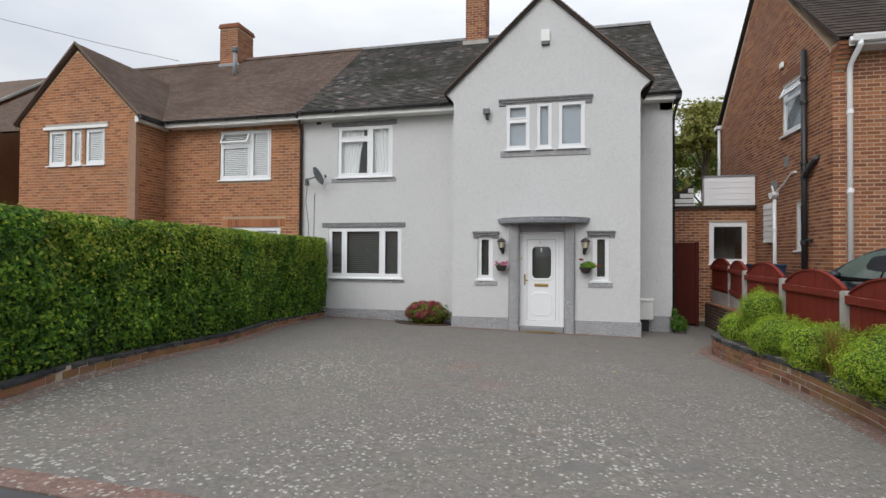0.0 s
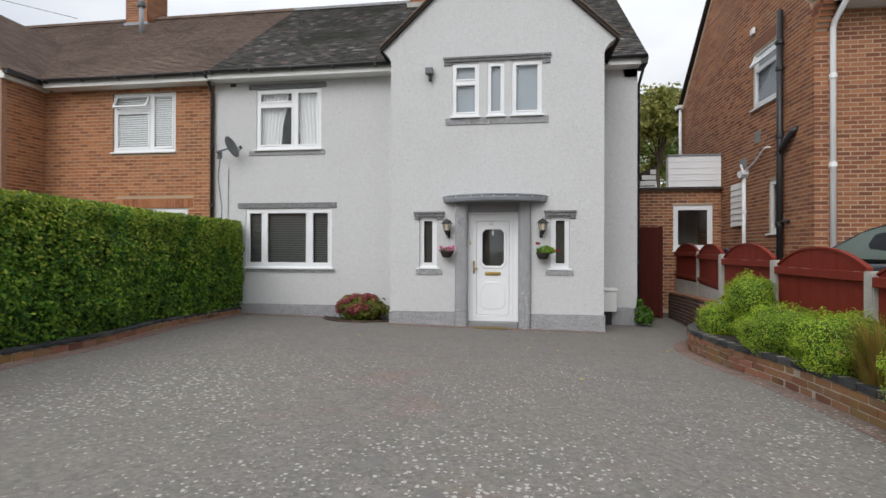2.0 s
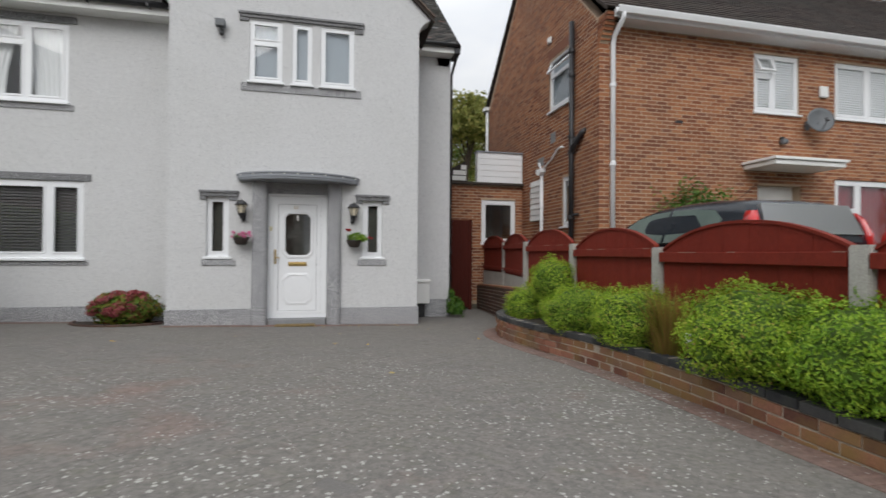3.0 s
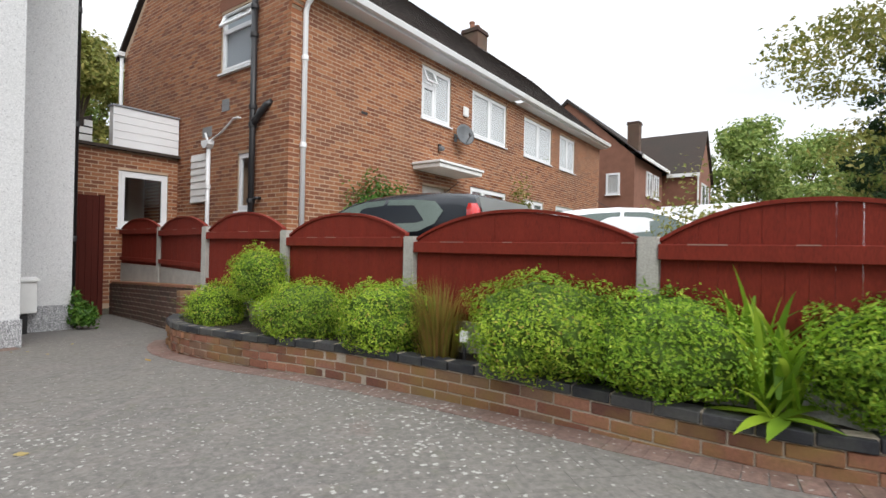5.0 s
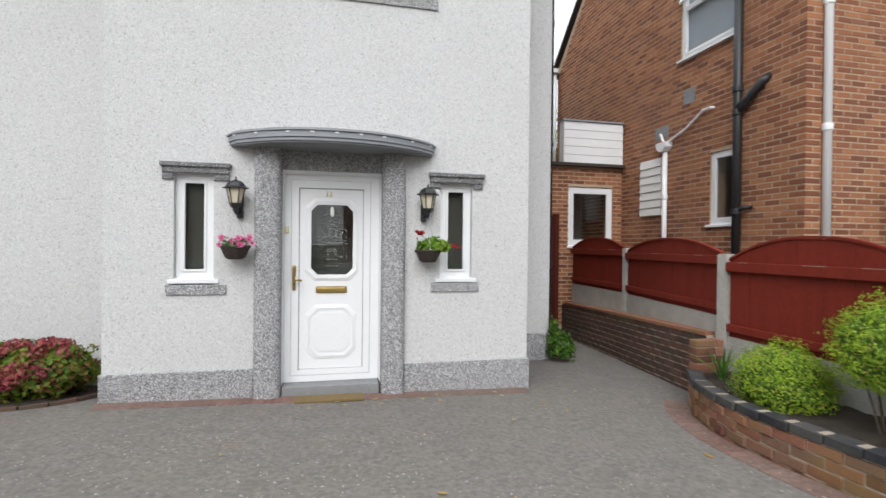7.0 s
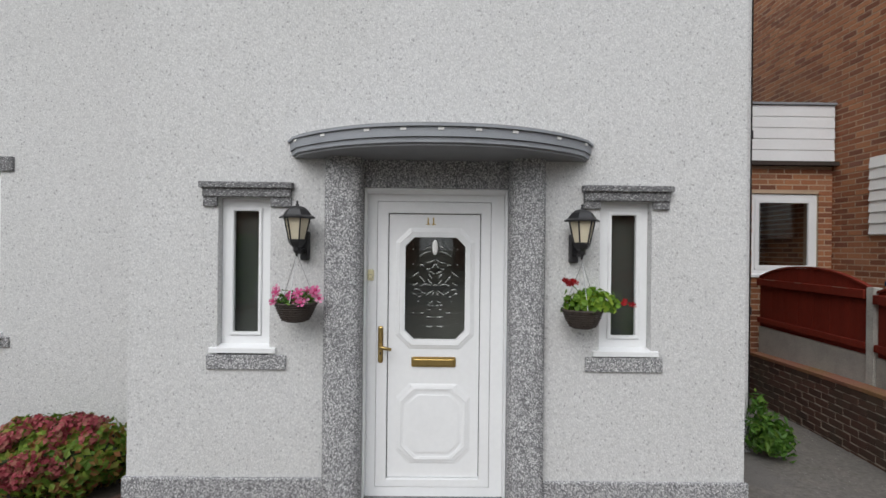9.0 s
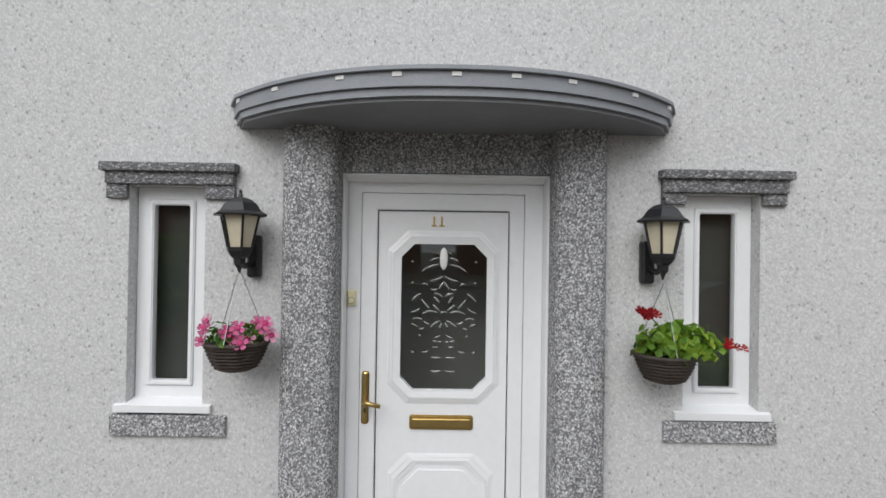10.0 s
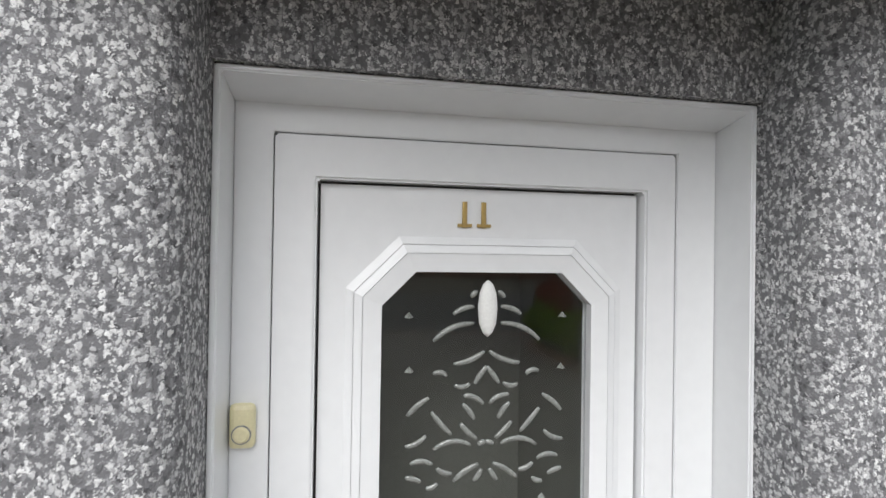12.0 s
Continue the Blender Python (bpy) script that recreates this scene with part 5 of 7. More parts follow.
window(rh, on_front(16.3, RY + 0.03, 1.33), 1.6, 1.46, [(0.07, 0.75, 0.07, 1.39), (0.85, 1.53, 0.07, 1.39)], blind="net")
chimney(rh, 15.7, 16.4, 13.5, 14.2, 8.7, 9.6, BRICK_D)
for x in (15.85, 16.2):
    part("chimney_pot", lathe([(0.10, 9.6), (0.09, 9.8), (0.11, 9.83), (0.11, 9.88)], (x, 13.85, 0), 12), BRICK_G, rh)
pipe(rh, [(RX - 0.02, REAR + 0.12, 5.75), (RX - 0.02, REAR + 0.12, 3.0)], 0.04, UPVC)
part("gutter_end", bx(RX - 0.12, RX + 0.3, REAR + 0.02, REAR + 0.28, 5.78, 5.88), UPVC, rh)
ab = thing("alarm_box", "small white alarm box fixed to a brick wall", "alarm box", (10.5, RY - 0.05, 4.7))
part("cover", bx(10.40, 10.62, RY - 0.07, RY - 0.006, 4.55, 4.80, bev=0.03), PAINTW, ab)


def dish(base, aim, size, arm):
    d = thing("satellite_dish", "grey mesh satellite dish on a wall bracket", "satellite dish", base)
    turn = Vector(aim).normalized().to_track_quat("Z", "Y").to_matrix().to_4x4()
    c = Vector(base) + Vector(arm)
    bm = rings([[(size * r * math.cos(2 * math.pi * k / 24), size * 1.1 * r * math.sin(2 * math.pi * k / 24), size * 0.28 * r * r) for k in range(24)] for r in (0.08, 0.3, 0.55, 0.8, 1.0)] + [[(size * r * math.cos(2 * math.pi * k / 24), size * 1.1 * r * math.sin(2 * math.pi * k / 24), size * 0.28 * r * r - 0.012) for k in range(24)] for r in (1.0, 0.8, 0.55, 0.3, 0.08)])
    part("reflector", bm, DISHG, d, "", Matrix.Translation(c) @ turn, True)
    f = Matrix.Translation(c) @ turn
    part("feed_arm", tube([f @ Vector((0, -size * 0.9, size * 0.2)), f @ Vector((0, -size * 0.5, size * 1.1))], 0.012, 6), DISHG, d)
    part("receiver", tube([f @ Vector((0, -size * 0.55, size * 1.05)), f @ Vector((0, -size * 0.3, size * 1.0))], 0.03, 8), BLACKP, d)
    part("bracket", tube([Vector(base), Vector(base) + Vector((arm[0] * 0.3, arm[1], 0)), c], 0.018, 8), DISHG, d)
    part("wall_plate", bx(base[0] - 0.05, base[0] + 0.05, base[1] - 0.015, base[1] + 0.004, base[2] - 0.09, base[2] + 0.09), DISHG, d)
    return d


dish((10.10, RY - 0.012, 3.93), (-0.45, -1, 0.3), 0.25, (0.06, -0.22, 0.05))
bh = thing("bulkhead_lamp", "small dark bulkhead lamp above a door canopy", "wall lamp", (9.45, RY, 3.56))
part("housing", lathe([(0.03, -0.06), (0.075, -0.05), (0.085, 0.0), (0.06, 0.04), (0.02, 0.05)], (9.45, RY - 0.07, 3.56), 14), DISHG, bh, "", None, True)
part("bracket", bx(9.40, 9.50, RY - 0.05, RY - 0.002, 3.56, 3.66, bev=0.01), BLACKP, bh)
# Black slip laid on the wall for the darkness inside a small hole.
part("broken_brick", bx(6.90, 7.07, RY - 0.0095, RY + 0.02, 3.785, 3.84), BLACKP, fr, "black slip painted for the dark inside a hole")

# ---- low link building with its boarded box ----
lk = thing("outhouse", "low flat-roofed brick outhouse with a white window", "outhouse", (4.5, 15, 0))
LY = 14.30
lw = [(4.12, 5.05, 1.45, 2.59)]
lwall = part("wall", panel(2.76, RX, -0.1, 2.968, lw, LY, LY + 0.28), MORTAR, lk)
brickwork(bond(2.76, RX, 0.0, 2.965, lw), LY, 0.004, "y", BRICK_R, lwall)
part("wall", bx(2.76, 2.9, LY + 0.28, 19.5, -0.1, 2.92), MORTAR, lk)
part("roof", bx(2.6, RX, LY - 0.10, 19.5, 2.97, 3.02), TILE_R, lk, "dark felted flat roof edge")
part("fascia", bx(2.6, RX - 0.0, LY - 0.125, LY - 0.103, 2.965, 3.02), TILE_R, lk)
window(lk, on_front(4.12, LY + 0.03, 1.47), 0.93, 1.11, [(0.06, 0.87, 0.06, 1.05)], sash=0.06, blind="net_low")
bxx = thing("boarded_box", "white plastic-boarded box standing on a flat roof", "roof box", (4.7, 14.6, 3.02))
part("top", bx(3.96, 5.22, LY - 0.10, LY + 0.16, 3.80, 3.83), LEAD, bxx)
part("body", bx(3.985, 5.20, LY - 0.05, LY + 0.12, 3.022, 3.80), PAINTW, bxx)
for i in range(5):
    z = 3.03 + i * 0.153
    part("board", prism([(LY - 0.075, z), (LY - 0.05, z), (LY - 0.05, z + 0.150), (LY - 0.067, z + 0.150)], "x", 3.98, 5.21), UPVC, bxx)
lean = thing("lean_to_roof", "dark sloping roof edge with white boards on the outhouse", "roof", (3.3, 16, 3.02))
part("slope", prism([(2.65, 3.022), (3.95, 3.022), (3.95, 3.75)], "y", LY + 0.9, LY + 3.4), TILE_R, lean)
for i in range(4):
    part("board", bx(3.15 + i * 0.22, 3.95, LY + 0.86, LY + 0.9, 3.05 + i * 0.15, 3.17 + i * 0.15), PAINTW, lean)

gate = thing("garden_gate", "tall red-brown boarded side gate between two houses", "gate", (3.2, 14.0, gz(3.2, 14.0)))
for i in range(9):
    part("board", bx(2.80 + i * 0.1, 2.80 + i * 0.1 + 0.097, 14.00, 14.022, -0.14, 2.02, bev=0.003), GATE, gate)
for z in (0.2, 1.0, 1.75):
    part("rail", bx(2.80, 3.695, 14.024, 14.07, z, z + 0.09), GATE, gate)
part("post", bx(3.70, 3.785, 13.98, 14.08, -0.22, 2.04, bev=0.005), GATE, gate)

# ---- boundary: posts, arched panels and gravel boards ----
FP = [(3.04, 2.72, 1.235), (3.17, 4.24, 1.24), (3.32, 6.18, 1.25), (3.42, 8.02, 1.32), (3.52, 9.84, 1.39), (3.99, 12.20, 1.44), (4.16, 14.2, 1.47)]
fence = thing("fence", "red-brown stained panel fence with arched tops and concrete posts", "fence", (3.3, 6, 0.2))
for i, (x, y, z) in enumerate(FP[:-1]):
    r = 0.06 if i < 5 else 0.05
    part("post", prism([(x - r, y - r), (x + r, y - r), (x + r, y + r), (x - r, y + r)], "z", -0.1, z, bev=0.010), CONC, fence, "weathered grey concrete post")
for i, (a, b) in enumerate(zip(FP, FP[1:])):
    va, vb = Vector(a[:2]), Vector(b[:2])
    d = (vb - va).normalized()
    va, vb = va + d * 0.065, vb - d * 0.065
    ln = (vb - va).length
    yaw = math.degrees(math.atan2(d.y, d.x))
    zt = (a[2] + b[2]) / 2
    zb = 0.60 if i < 4 else 0.78
    m = Matrix.Translation((va.x, va.y, 0)) @ pose(0, 0, 0, 0, 0, yaw)
    rise = 0.20 if i < 4 else 0.16
    cap = [(ln * k / 24, zt - 0.028 + rise * max(0, 1 - abs(2 * k / 24 - 1) ** 2.2)) for k in range(25)]
    fp = part("panel", rings([[(u, -0.024, h), (u, 0.026, h), (u, 0.026, h + 0.022), (u, -0.024, h + 0.022)] for u, h in cap]), FENCE, fence, "red-brown boarded panel with an arched capping", m)
    n = 14
    for k in range(n):
        u0, u1 = ln * k / n, ln * (k + 1) / n - 0.0015
        h = [zt - 0.03 + rise * max(0, 1 - abs(2 * u / ln - 1) ** 2.2) for u in (u0, (u0 + u1) / 2, u1)]
        off = 0.0015 * (k % 2)
        part("board", prism([(u0, zb), (u1, zb), (u1, h[2]), ((u0 + u1) / 2, h[1]), (u0, h[0])], "y", -0.012 - off, 0.012 - off), FENCE, fp, m=m)
    part("rail", bx(0, ln, 0.014, 0.062, zt - 0.130, zt - 0.042, bev=0.005), FENCE, fp, m=m)
    wear = random.Random(30 + i)
    for k in range(3):
        u0 = ln * (k + wear.uniform(0, 0.6)) / 3
        part("scuff", bx(u0, u0 + wear.uniform(0.05, 0.28), 0.058, 0.0635, zt - 0.0455 - wear.uniform(0, 0.002), zt - 0.0405), SCUFF, fp, "worn pale edge of the rail", m)
    part("rail", bx(0, ln, 0.016, 0.05, zb + 0.05, zb + 0.12, bev=0.006), FENCE, fp, m=m)
    part("gravel_board", bx(0, ln, -0.025, 0.025, -0.3 if i > 3 else 0.0, zb - 0.005, bev=0.004), CONC, fence, "grey concrete gravel board", m)


def arc_line(pts, step):
    """Points at even steps along a smooth curve through pts, with their directions."""
    p = [Vector(q) for q in pts]
    dense = []
    for i in range(len(p) - 1):
        a, b, c, d = p[max(i - 1, 0)], p[i], p[i + 1], p[min(i + 2, len(p) - 1)]
        for k in range(24):
            t = k / 24
            dense.append(0.5 * ((2 * b) + (c - a) * t + (2 * a - 5 * b + 4 * c - d) * t * t + (3 * b - a - 3 * c + d) * t ** 3))
    dense.append(p[-1])
    out, run = [], 0.0
    for q, r in zip(dense, dense[1:]):
        seg = (r - q).length
        while run < seg:
            f = run / seg
            out.append((q.lerp(r, f), (r - q).normalized()))
            run += step
        run -= seg
    return out


def top_at(level, y):
    return float(np.interp(y, [q[0] for q in level], [q[1] for q in level]))


def low_wall(name, label, line, courses, material, side, coping=True, base_drop=0.0, level=None, rise=0.075, cap=0.065):
    """A curved dwarf wall, brick by brick, with a coping of blue bricks. side: +1 if its body lies to the left of its line.
    level: heights of its top against y, where it does not follow the ground."""
    w = thing(name, label, "garden wall", (line[0][0], line[0][1], gz(*line[0]) - base_drop))
    L, H, T = 0.215, rise - 0.010, 0.10

    def foot(p):
        """Height of the lowest course at a place."""
        if level:
            return top_at(level, p.y) - cap - courses * rise
        return gz(p.x, p.y) - base_drop + 0.006
    secs = []
    for p, d in arc_line(line, 0.1):
        n = Vector((-d.y, d.x)) * side
        a, b = p + n * 0.006, p + n * (T - 0.006)
        low, top = min(foot(p), gz(p.x, p.y)) - 0.12, foot(p) + courses * rise + cap * 0.88
        secs.append([(a.x, a.y, low), (b.x, b.y, low), (b.x, b.y, top), (a.x, a.y, top)])
    part("mortar_bed", rings(secs), MORTAR_D, w)
    kinds = []
    for nm, y0, y1, high, bev, mat in (("brick", 0, T, H, 0.005, material), ("coping_brick", -0.014, T + 0.016, cap - 0.004, 0.007, BLUE)):
        shape = bpy.data.meshes.new(nm)
        b1 = bx(0, L, y0, y1, 0, high, bev=bev)
        b1.to_mesh(shape)
        b1.free()
        shape.materials.append(mat)
        kinds.append(shape)
    wob = random.Random(len(line))
    for r in range(courses + (1 if coping else 0)):
        for p, d in arc_line(line, 0.225):
            if r % 2:
                p = p + d * 0.112
            z = foot(p) + r * rise
            if z + rise < gz(p.x, p.y) - 0.02:
                continue
            shape = kinds[0] if r < courses else kinds[1]
            ob = adopt(new(shape.name.split(".")[0], shape), w)
            n = Vector((-d.y, d.x)) * side
            q = (p if side > 0 else p + n * T) + n * wob.uniform(-0.003, 0.002)
            ob.matrix_basis = Matrix.Translation((q.x, q.y, z)) @ Matrix.Rotation(math.atan2(d.y, d.x) + wob.uniform(-0.008, 0.008), 4, "Z")
    return w


PL = [(3.12, 9.86), (2.90, 9.52), (2.73, 9.05), (2.68, 8.5), (2.72, 7.7), (2.82, 7.0), (2.87, 6.4), (2.88, 5.6), (2.86, 4.9), (2.83, 4.2), (2.83, 3.65), (2.88, 3.3), (2.97, 3.0), (3.10, 2.75), (3.28, 2.52), (3.52, 2.36), (3.85, 2.28)]
PTOP = [(2.3, 0.40), (3.05, 0.382), (3.5, 0.366), (4.2, 0.370), (5.0, 0.386), (6.75, 0.350), (9.7, 0.285)]
low_wall("planter_wall", "curved low brick planter wall with blue-black coping bricks", PL, 4, BRICK_G, 1, level=PTOP)
bm = bmesh.new()
line = [p for p, d in arc_line(PL, 0.25)]
L1 = [bm.verts.new((p.x + 0.06, p.y, top_at(PTOP, p.y) - 0.05)) for p in line]
L2 = [bm.verts.new((max(3.20 + (p.y - 4.2) * 0.06, p.x + 0.1), p.y + (0.25 if p.y < 2.6 else 0.0), top_at(PTOP, p.y) - 0.01)) for p in line]
for i in range(len(line) - 1):
    bm.faces.new((L1[i], L1[i + 1], L2[i + 1], L2[i]))
bmesh.ops.subdivide_edges(bm, edges=list(bm.edges), cuts=3, use_grid_fill=True)
for v in bm.verts:
    v.co.z += 0.03 * noise.noise(v.co * 6)
tagged(part("flower_bed", bm, SOIL), "dark bare soil in a raised planter", "flower bed", "", "structure")
# straight dark wall under the fence, back to the outhouse
W2 = [(3.42, 9.98), (3.60, 11.2), (3.83, 12.7), (4.00, 14.22)]
low_wall("boundary_wall", "dark weathered low brick wall under a fence", W2, 9, BRICK_D, -1, coping=False, level=[(9.7, 0.585), (14.3, 0.385)], cap=0.0)
bm = rings([[(p.x - 0.01, p.y, z), (p.x + 0.17, p.y, z), (p.x + 0.17, p.y, z + 0.036), (p.x - 0.01, p.y, z + 0.036)] for p, z in [(p, 0.583 + 0.0436 * (9.7 - p.y)) for p, d in arc_line(W2, 0.3)]])
tagged(part("wall_capping", bm, BRICK_G), "reddish brick capping along a low boundary wall", "wall capping", "", "structure")
pr = thing("brick_pier", "short red brick pier at the end of a planter", "pier", (3.25, 9.9, 0))
for r in range(8):
    for k in range(2):
        a = (3.16, 3.375) if k == 0 else (3.385, 3.56)
        part("brick", bx(a[0], a[1], 9.80, 9.90, -0.03 + r * 0.075, 0.035 + r * 0.075, bev=0.005), BRICK_G, pr)
part("mortar_bed", bx(3.17, 3.55, 9.81, 9.90, -0.05, 0.553), MORTAR_D, pr)
KL = [(-4.55, 2.1), (-4.71, 3.08), (-4.94, 3.8), (-5.04, 4.6), (-5.09, 5.5), (-5.13, 6.75), (-5.30, 7.7), (-5.50, 8.6), (-5.64, 9.9), (-5.70, 11.33)]
low_wall("planter_wall", "low brick edging wall with dark coping under a hedge", KL, 1, BRICK_G, 1, rise=0.09, cap=0.048)
bm = bmesh.new()
line = [p for p, d in arc_line(KL, 0.4)]
L1 = [bm.verts.new((p.x - 0.05, p.y, gz(p.x, p.y) + 0.10)) for p in line]
L2 = [bm.verts.new((-6.34, p.y, gz(p.x, p.y) + 0.13)) for p in line]
for i in range(len(line) - 1):
    bm.faces.new((L1[i], L1[i + 1], L2[i + 1], L2[i]))
tagged(part("flower_bed", bm, SOIL), "dark soil under a hedge", "flower bed", "", "structure")

# ---- houses farther off ----
h3 = thing("house", "distant brick house with a dark roof and a front wing", "house", (31, 14, 0.4))
E3 = 6.1
part("wall", bx(25.6, 40, 10.4, 17.5, 0.3, E3), plain("far_brick", (0.22, 0.10, 0.065), 0.9, var=0.15, scale=3), h3)
FAR = bpy.data.materials["far_brick"]
part("wall", prism([(10.4, E3), (17.5, E3), (13.95, 9.4)], "x", 25.6, 25.9), FAR, h3)
part("roof", rings([[(x, 10.0, E3 - 0.05), (x, 13.95, 9.5), (x, 17.9, E3 - 0.05), (x, 13.95, 9.3)] for x in (25.5, 40)]), TILE_R, h3)
part("wall", bx(31.6, 36.4, 8.5, 10.4, 0.3, 5.95), FAR, h3)
part("wall", prism([(31.6, 5.95), (36.4, 5.95), (34.0, 8.7)], "y", 8.5, 8.8), FAR, h3)
part("roof", rings([[(31.3, y, 5.85), (34.0, y, 8.85), (36.7, y, 5.85), (34.0, y, 8.65)] for y in (8.35, 13.2)]), TILE_R, h3)
part("fascia", bx(31.28, 31.36, 8.35, 10.1, 5.72, 5.92), PAINTW, h3)
part("fascia", bx(25.5, 31.4, 9.93, 10.0, 5.95, 6.12), PAINTW, h3)
part("downpipe", bx(31.45, 31.58, 8.42, 8.49, 0.4, 5.8), PAINTW, h3)
chimney(h3, 27.6, 28.15, 10.75, 11.35, 6.6, 8.35, BRICK_D)
for a, b in ((27.8, 29.0), (29.3, 30.5)):
    window(h3, on_front(a, 10.33, 4.3), b - a, 1.35, [(0.07, (b - a) / 2 - 0.03, 0.07, 1.28), ((b - a) / 2 + 0.03, b - a - 0.07, 0.07, 1.28)], room=False, blind="white")
window(h3, on_front(32.6, 8.42, 4.1), 2.6, 1.4, [(0.07, 1.25, 0.07, 1.33), (1.35, 2.53, 0.07, 1.33)], room=False, blind="white")
window(h3, on_west(25.55, 11.8, 4.2), 0.7, 1.1, [(0.06, 0.64, 0.06, 1.04)], room=False, blind="white")
h4 = thing("house", "brick house beyond the neighbour, brown tiled roof", "house", (-24, 15, 0.3))
FARO = plain("far_orange_brick", (0.30, 0.13, 0.065), 0.9, var=0.15, scale=3)
part("wall", bx(-32, -19.9, 11.4, 19.5, -0.1, 5.3), FARO, h4)
part("wall", prism([(11.4, 5.3), (19.5, 5.3), (15.5, 8.5)], "x", -20.2, -19.9), FARO, h4)
part("roof", rings([[(x, 11.0, 5.2), (x, 15.5, 8.72), (x, 19.9, 5.2), (x, 15.5, 8.5)] for x in (-32, -19.75)]), TILE_B, h4)
part("bargeboard", rings([[(x, 11.0, 5.22), (x, 15.5, 8.74), (x, 15.5, 8.64), (x, 11.0, 5.12)] for x in (-19.75, -19.70)]), CONC, h4)
window(h4, Matrix.Translation((-19.86, 12.3, 3.6)) @ pose(0, 0, 0, 0, 0, 90), 1.2, 1.2, [(0.07, 0.57, 0.07, 1.13), (0.63, 1.13, 0.07, 1.13)], room=False, blind="white")
# plain terrace across the street, closing the place behind
for k, x in enumerate((-26, -9, 8, 25)):
    h5 = thing("house", "plain brick house across the street", "house", (x, -26, 0.1), "houses across the street")
    part("wall", bx(x - 7, x + 7, -30, -22, 0.0, 5.3), FAR, h5)
    part("wall", prism([(-30, 5.3), (-22, 5.3), (-26, 8.3)], "x", x - 7, x + 7), FAR, h5)
    part("roof", rings([[(xx, -21.6, 5.2), (xx, -26, 8.6), (xx, -30.4, 5.2), (xx, -26, 8.4)] for xx in (x - 7.2, x + 7.2)]), TILE_R, h5)

# ---- small fittings on the white house ----
def shrink(ob, k, about):
    """Makes a thing smaller about a point, with all its parts."""
    v = Vector(about)
    ob.matrix_basis = Matrix.Translation(v) @ Matrix.Scale(k, 4) @ Matrix.Translation(-v) @ ob.matrix_basis


def lantern(x, z, side):
    """A black six-sided wall lantern; side: which way its back plate lies."""
    y = YF - 0.145
    la = thing("wall_lantern", "black metal coach lantern with cream panels on a white wall", "wall lamp", (x + side * 0.05, YF, z - 0.35), "porch lanterns")
    n = 6

    def hexa(r, zz, rot=0.0):
        return [(x + r * math.cos(2 * math.pi * k / n + rot), y + r * math.sin(2 * math.pi * k / n + rot), zz) for k in range(n)]
    part("roof", rings([hexa(0.118, z - 0.120), hexa(0.121, z - 0.112), hexa(0.096, z - 0.098), hexa(0.070, z - 0.062), hexa(0.045, z - 0.044), hexa(0.020, z - 0.036)]), BLACK, la)
    part("finial", lathe([(0.012, z - 0.038), (0.010, z - 0.026), (0.006, z - 0.018), (0.009, z - 0.01), (0.001, z)], (x, y, 0), 10), BLACK, la)
    part("panel", rings([hexa(0.082, z - 0.118), hexa(0.050, z - 0.262)]), IVORY, la, "cream frosted panels")
    for k in range(n):
        a, b = Vector(hexa(0.086, z - 0.115)[k]), Vector(hexa(0.053, z - 0.265)[k])
        part("glazing_bar", tube([a, b], 0.0055, 6), BLACK, la)
    part("cup", rings([hexa(0.060, z - 0.258), hexa(0.058, z - 0.275), hexa(0.042, z - 0.300), hexa(0.028, z - 0.310), hexa(0.026, z - 0.335), hexa(0.012, z - 0.350), hexa(0.004, z - 0.375)]), BLACK, la)
    bx0 = x + side * 0.022
    part("back_plate", bx(bx0 - 0.032, bx0 + 0.032, YF - 0.045, YF + 0.003, z - 0.40, z - 0.20, bev=0.014), BLACK, la)
    part("arm", tube([(bx0, YF - 0.04, z - 0.33), (bx0 - side * 0.02, YF - 0.09, z - 0.345), (x, y, z - 0.32)], 0.014, 8), BLACK, la, "", None, True)
    return la





for x, side in ((-1.092, 1), (0.690, -1)):
    shrink(lantern(x, 2.052, side), 0.94, (x + side * 0.022, YF, 2.052))


def flower(parent, c, face, r, seed, mat, petals=5, eye=True):
    rng = random.Random(seed)
    m = Matrix.Translation(c) @ Vector(face).to_track_quat("Z", "Y").to_matrix().to_4x4() @ pose(0, 0, 0, 0, 0, rng.uniform(0, 72))
    bm = bmesh.new()
    mid = bm.verts.new((0, 0, -0.006))
    for k in range(petals):
        a = 2 * math.pi * k / petals
        pts = [(0.55 * r, a - 0.50, 0.003), (0.90 * r, a - 0.48, 0.012), (1.03 * r, a - 0.2, 0.006), (1.03 * r, a + 0.2, 0.009), (0.90 * r, a + 0.48, 0.005), (0.55 * r, a + 0.50, 0.001)]
        vs = [bm.verts.new((q * math.cos(t), q * math.sin(t), h)) for q, t, h in pts]
        bm.faces.new([mid] + vs)
    f = part("flower", bm, mat, parent, "", m)
    if eye:
        part("flower_throat", lathe([(0.004, -0.004), (r * 0.40, 0.008), (r * 0.2, 0.011)], (0, 0, 0), 10), PINKC, f, "", m)


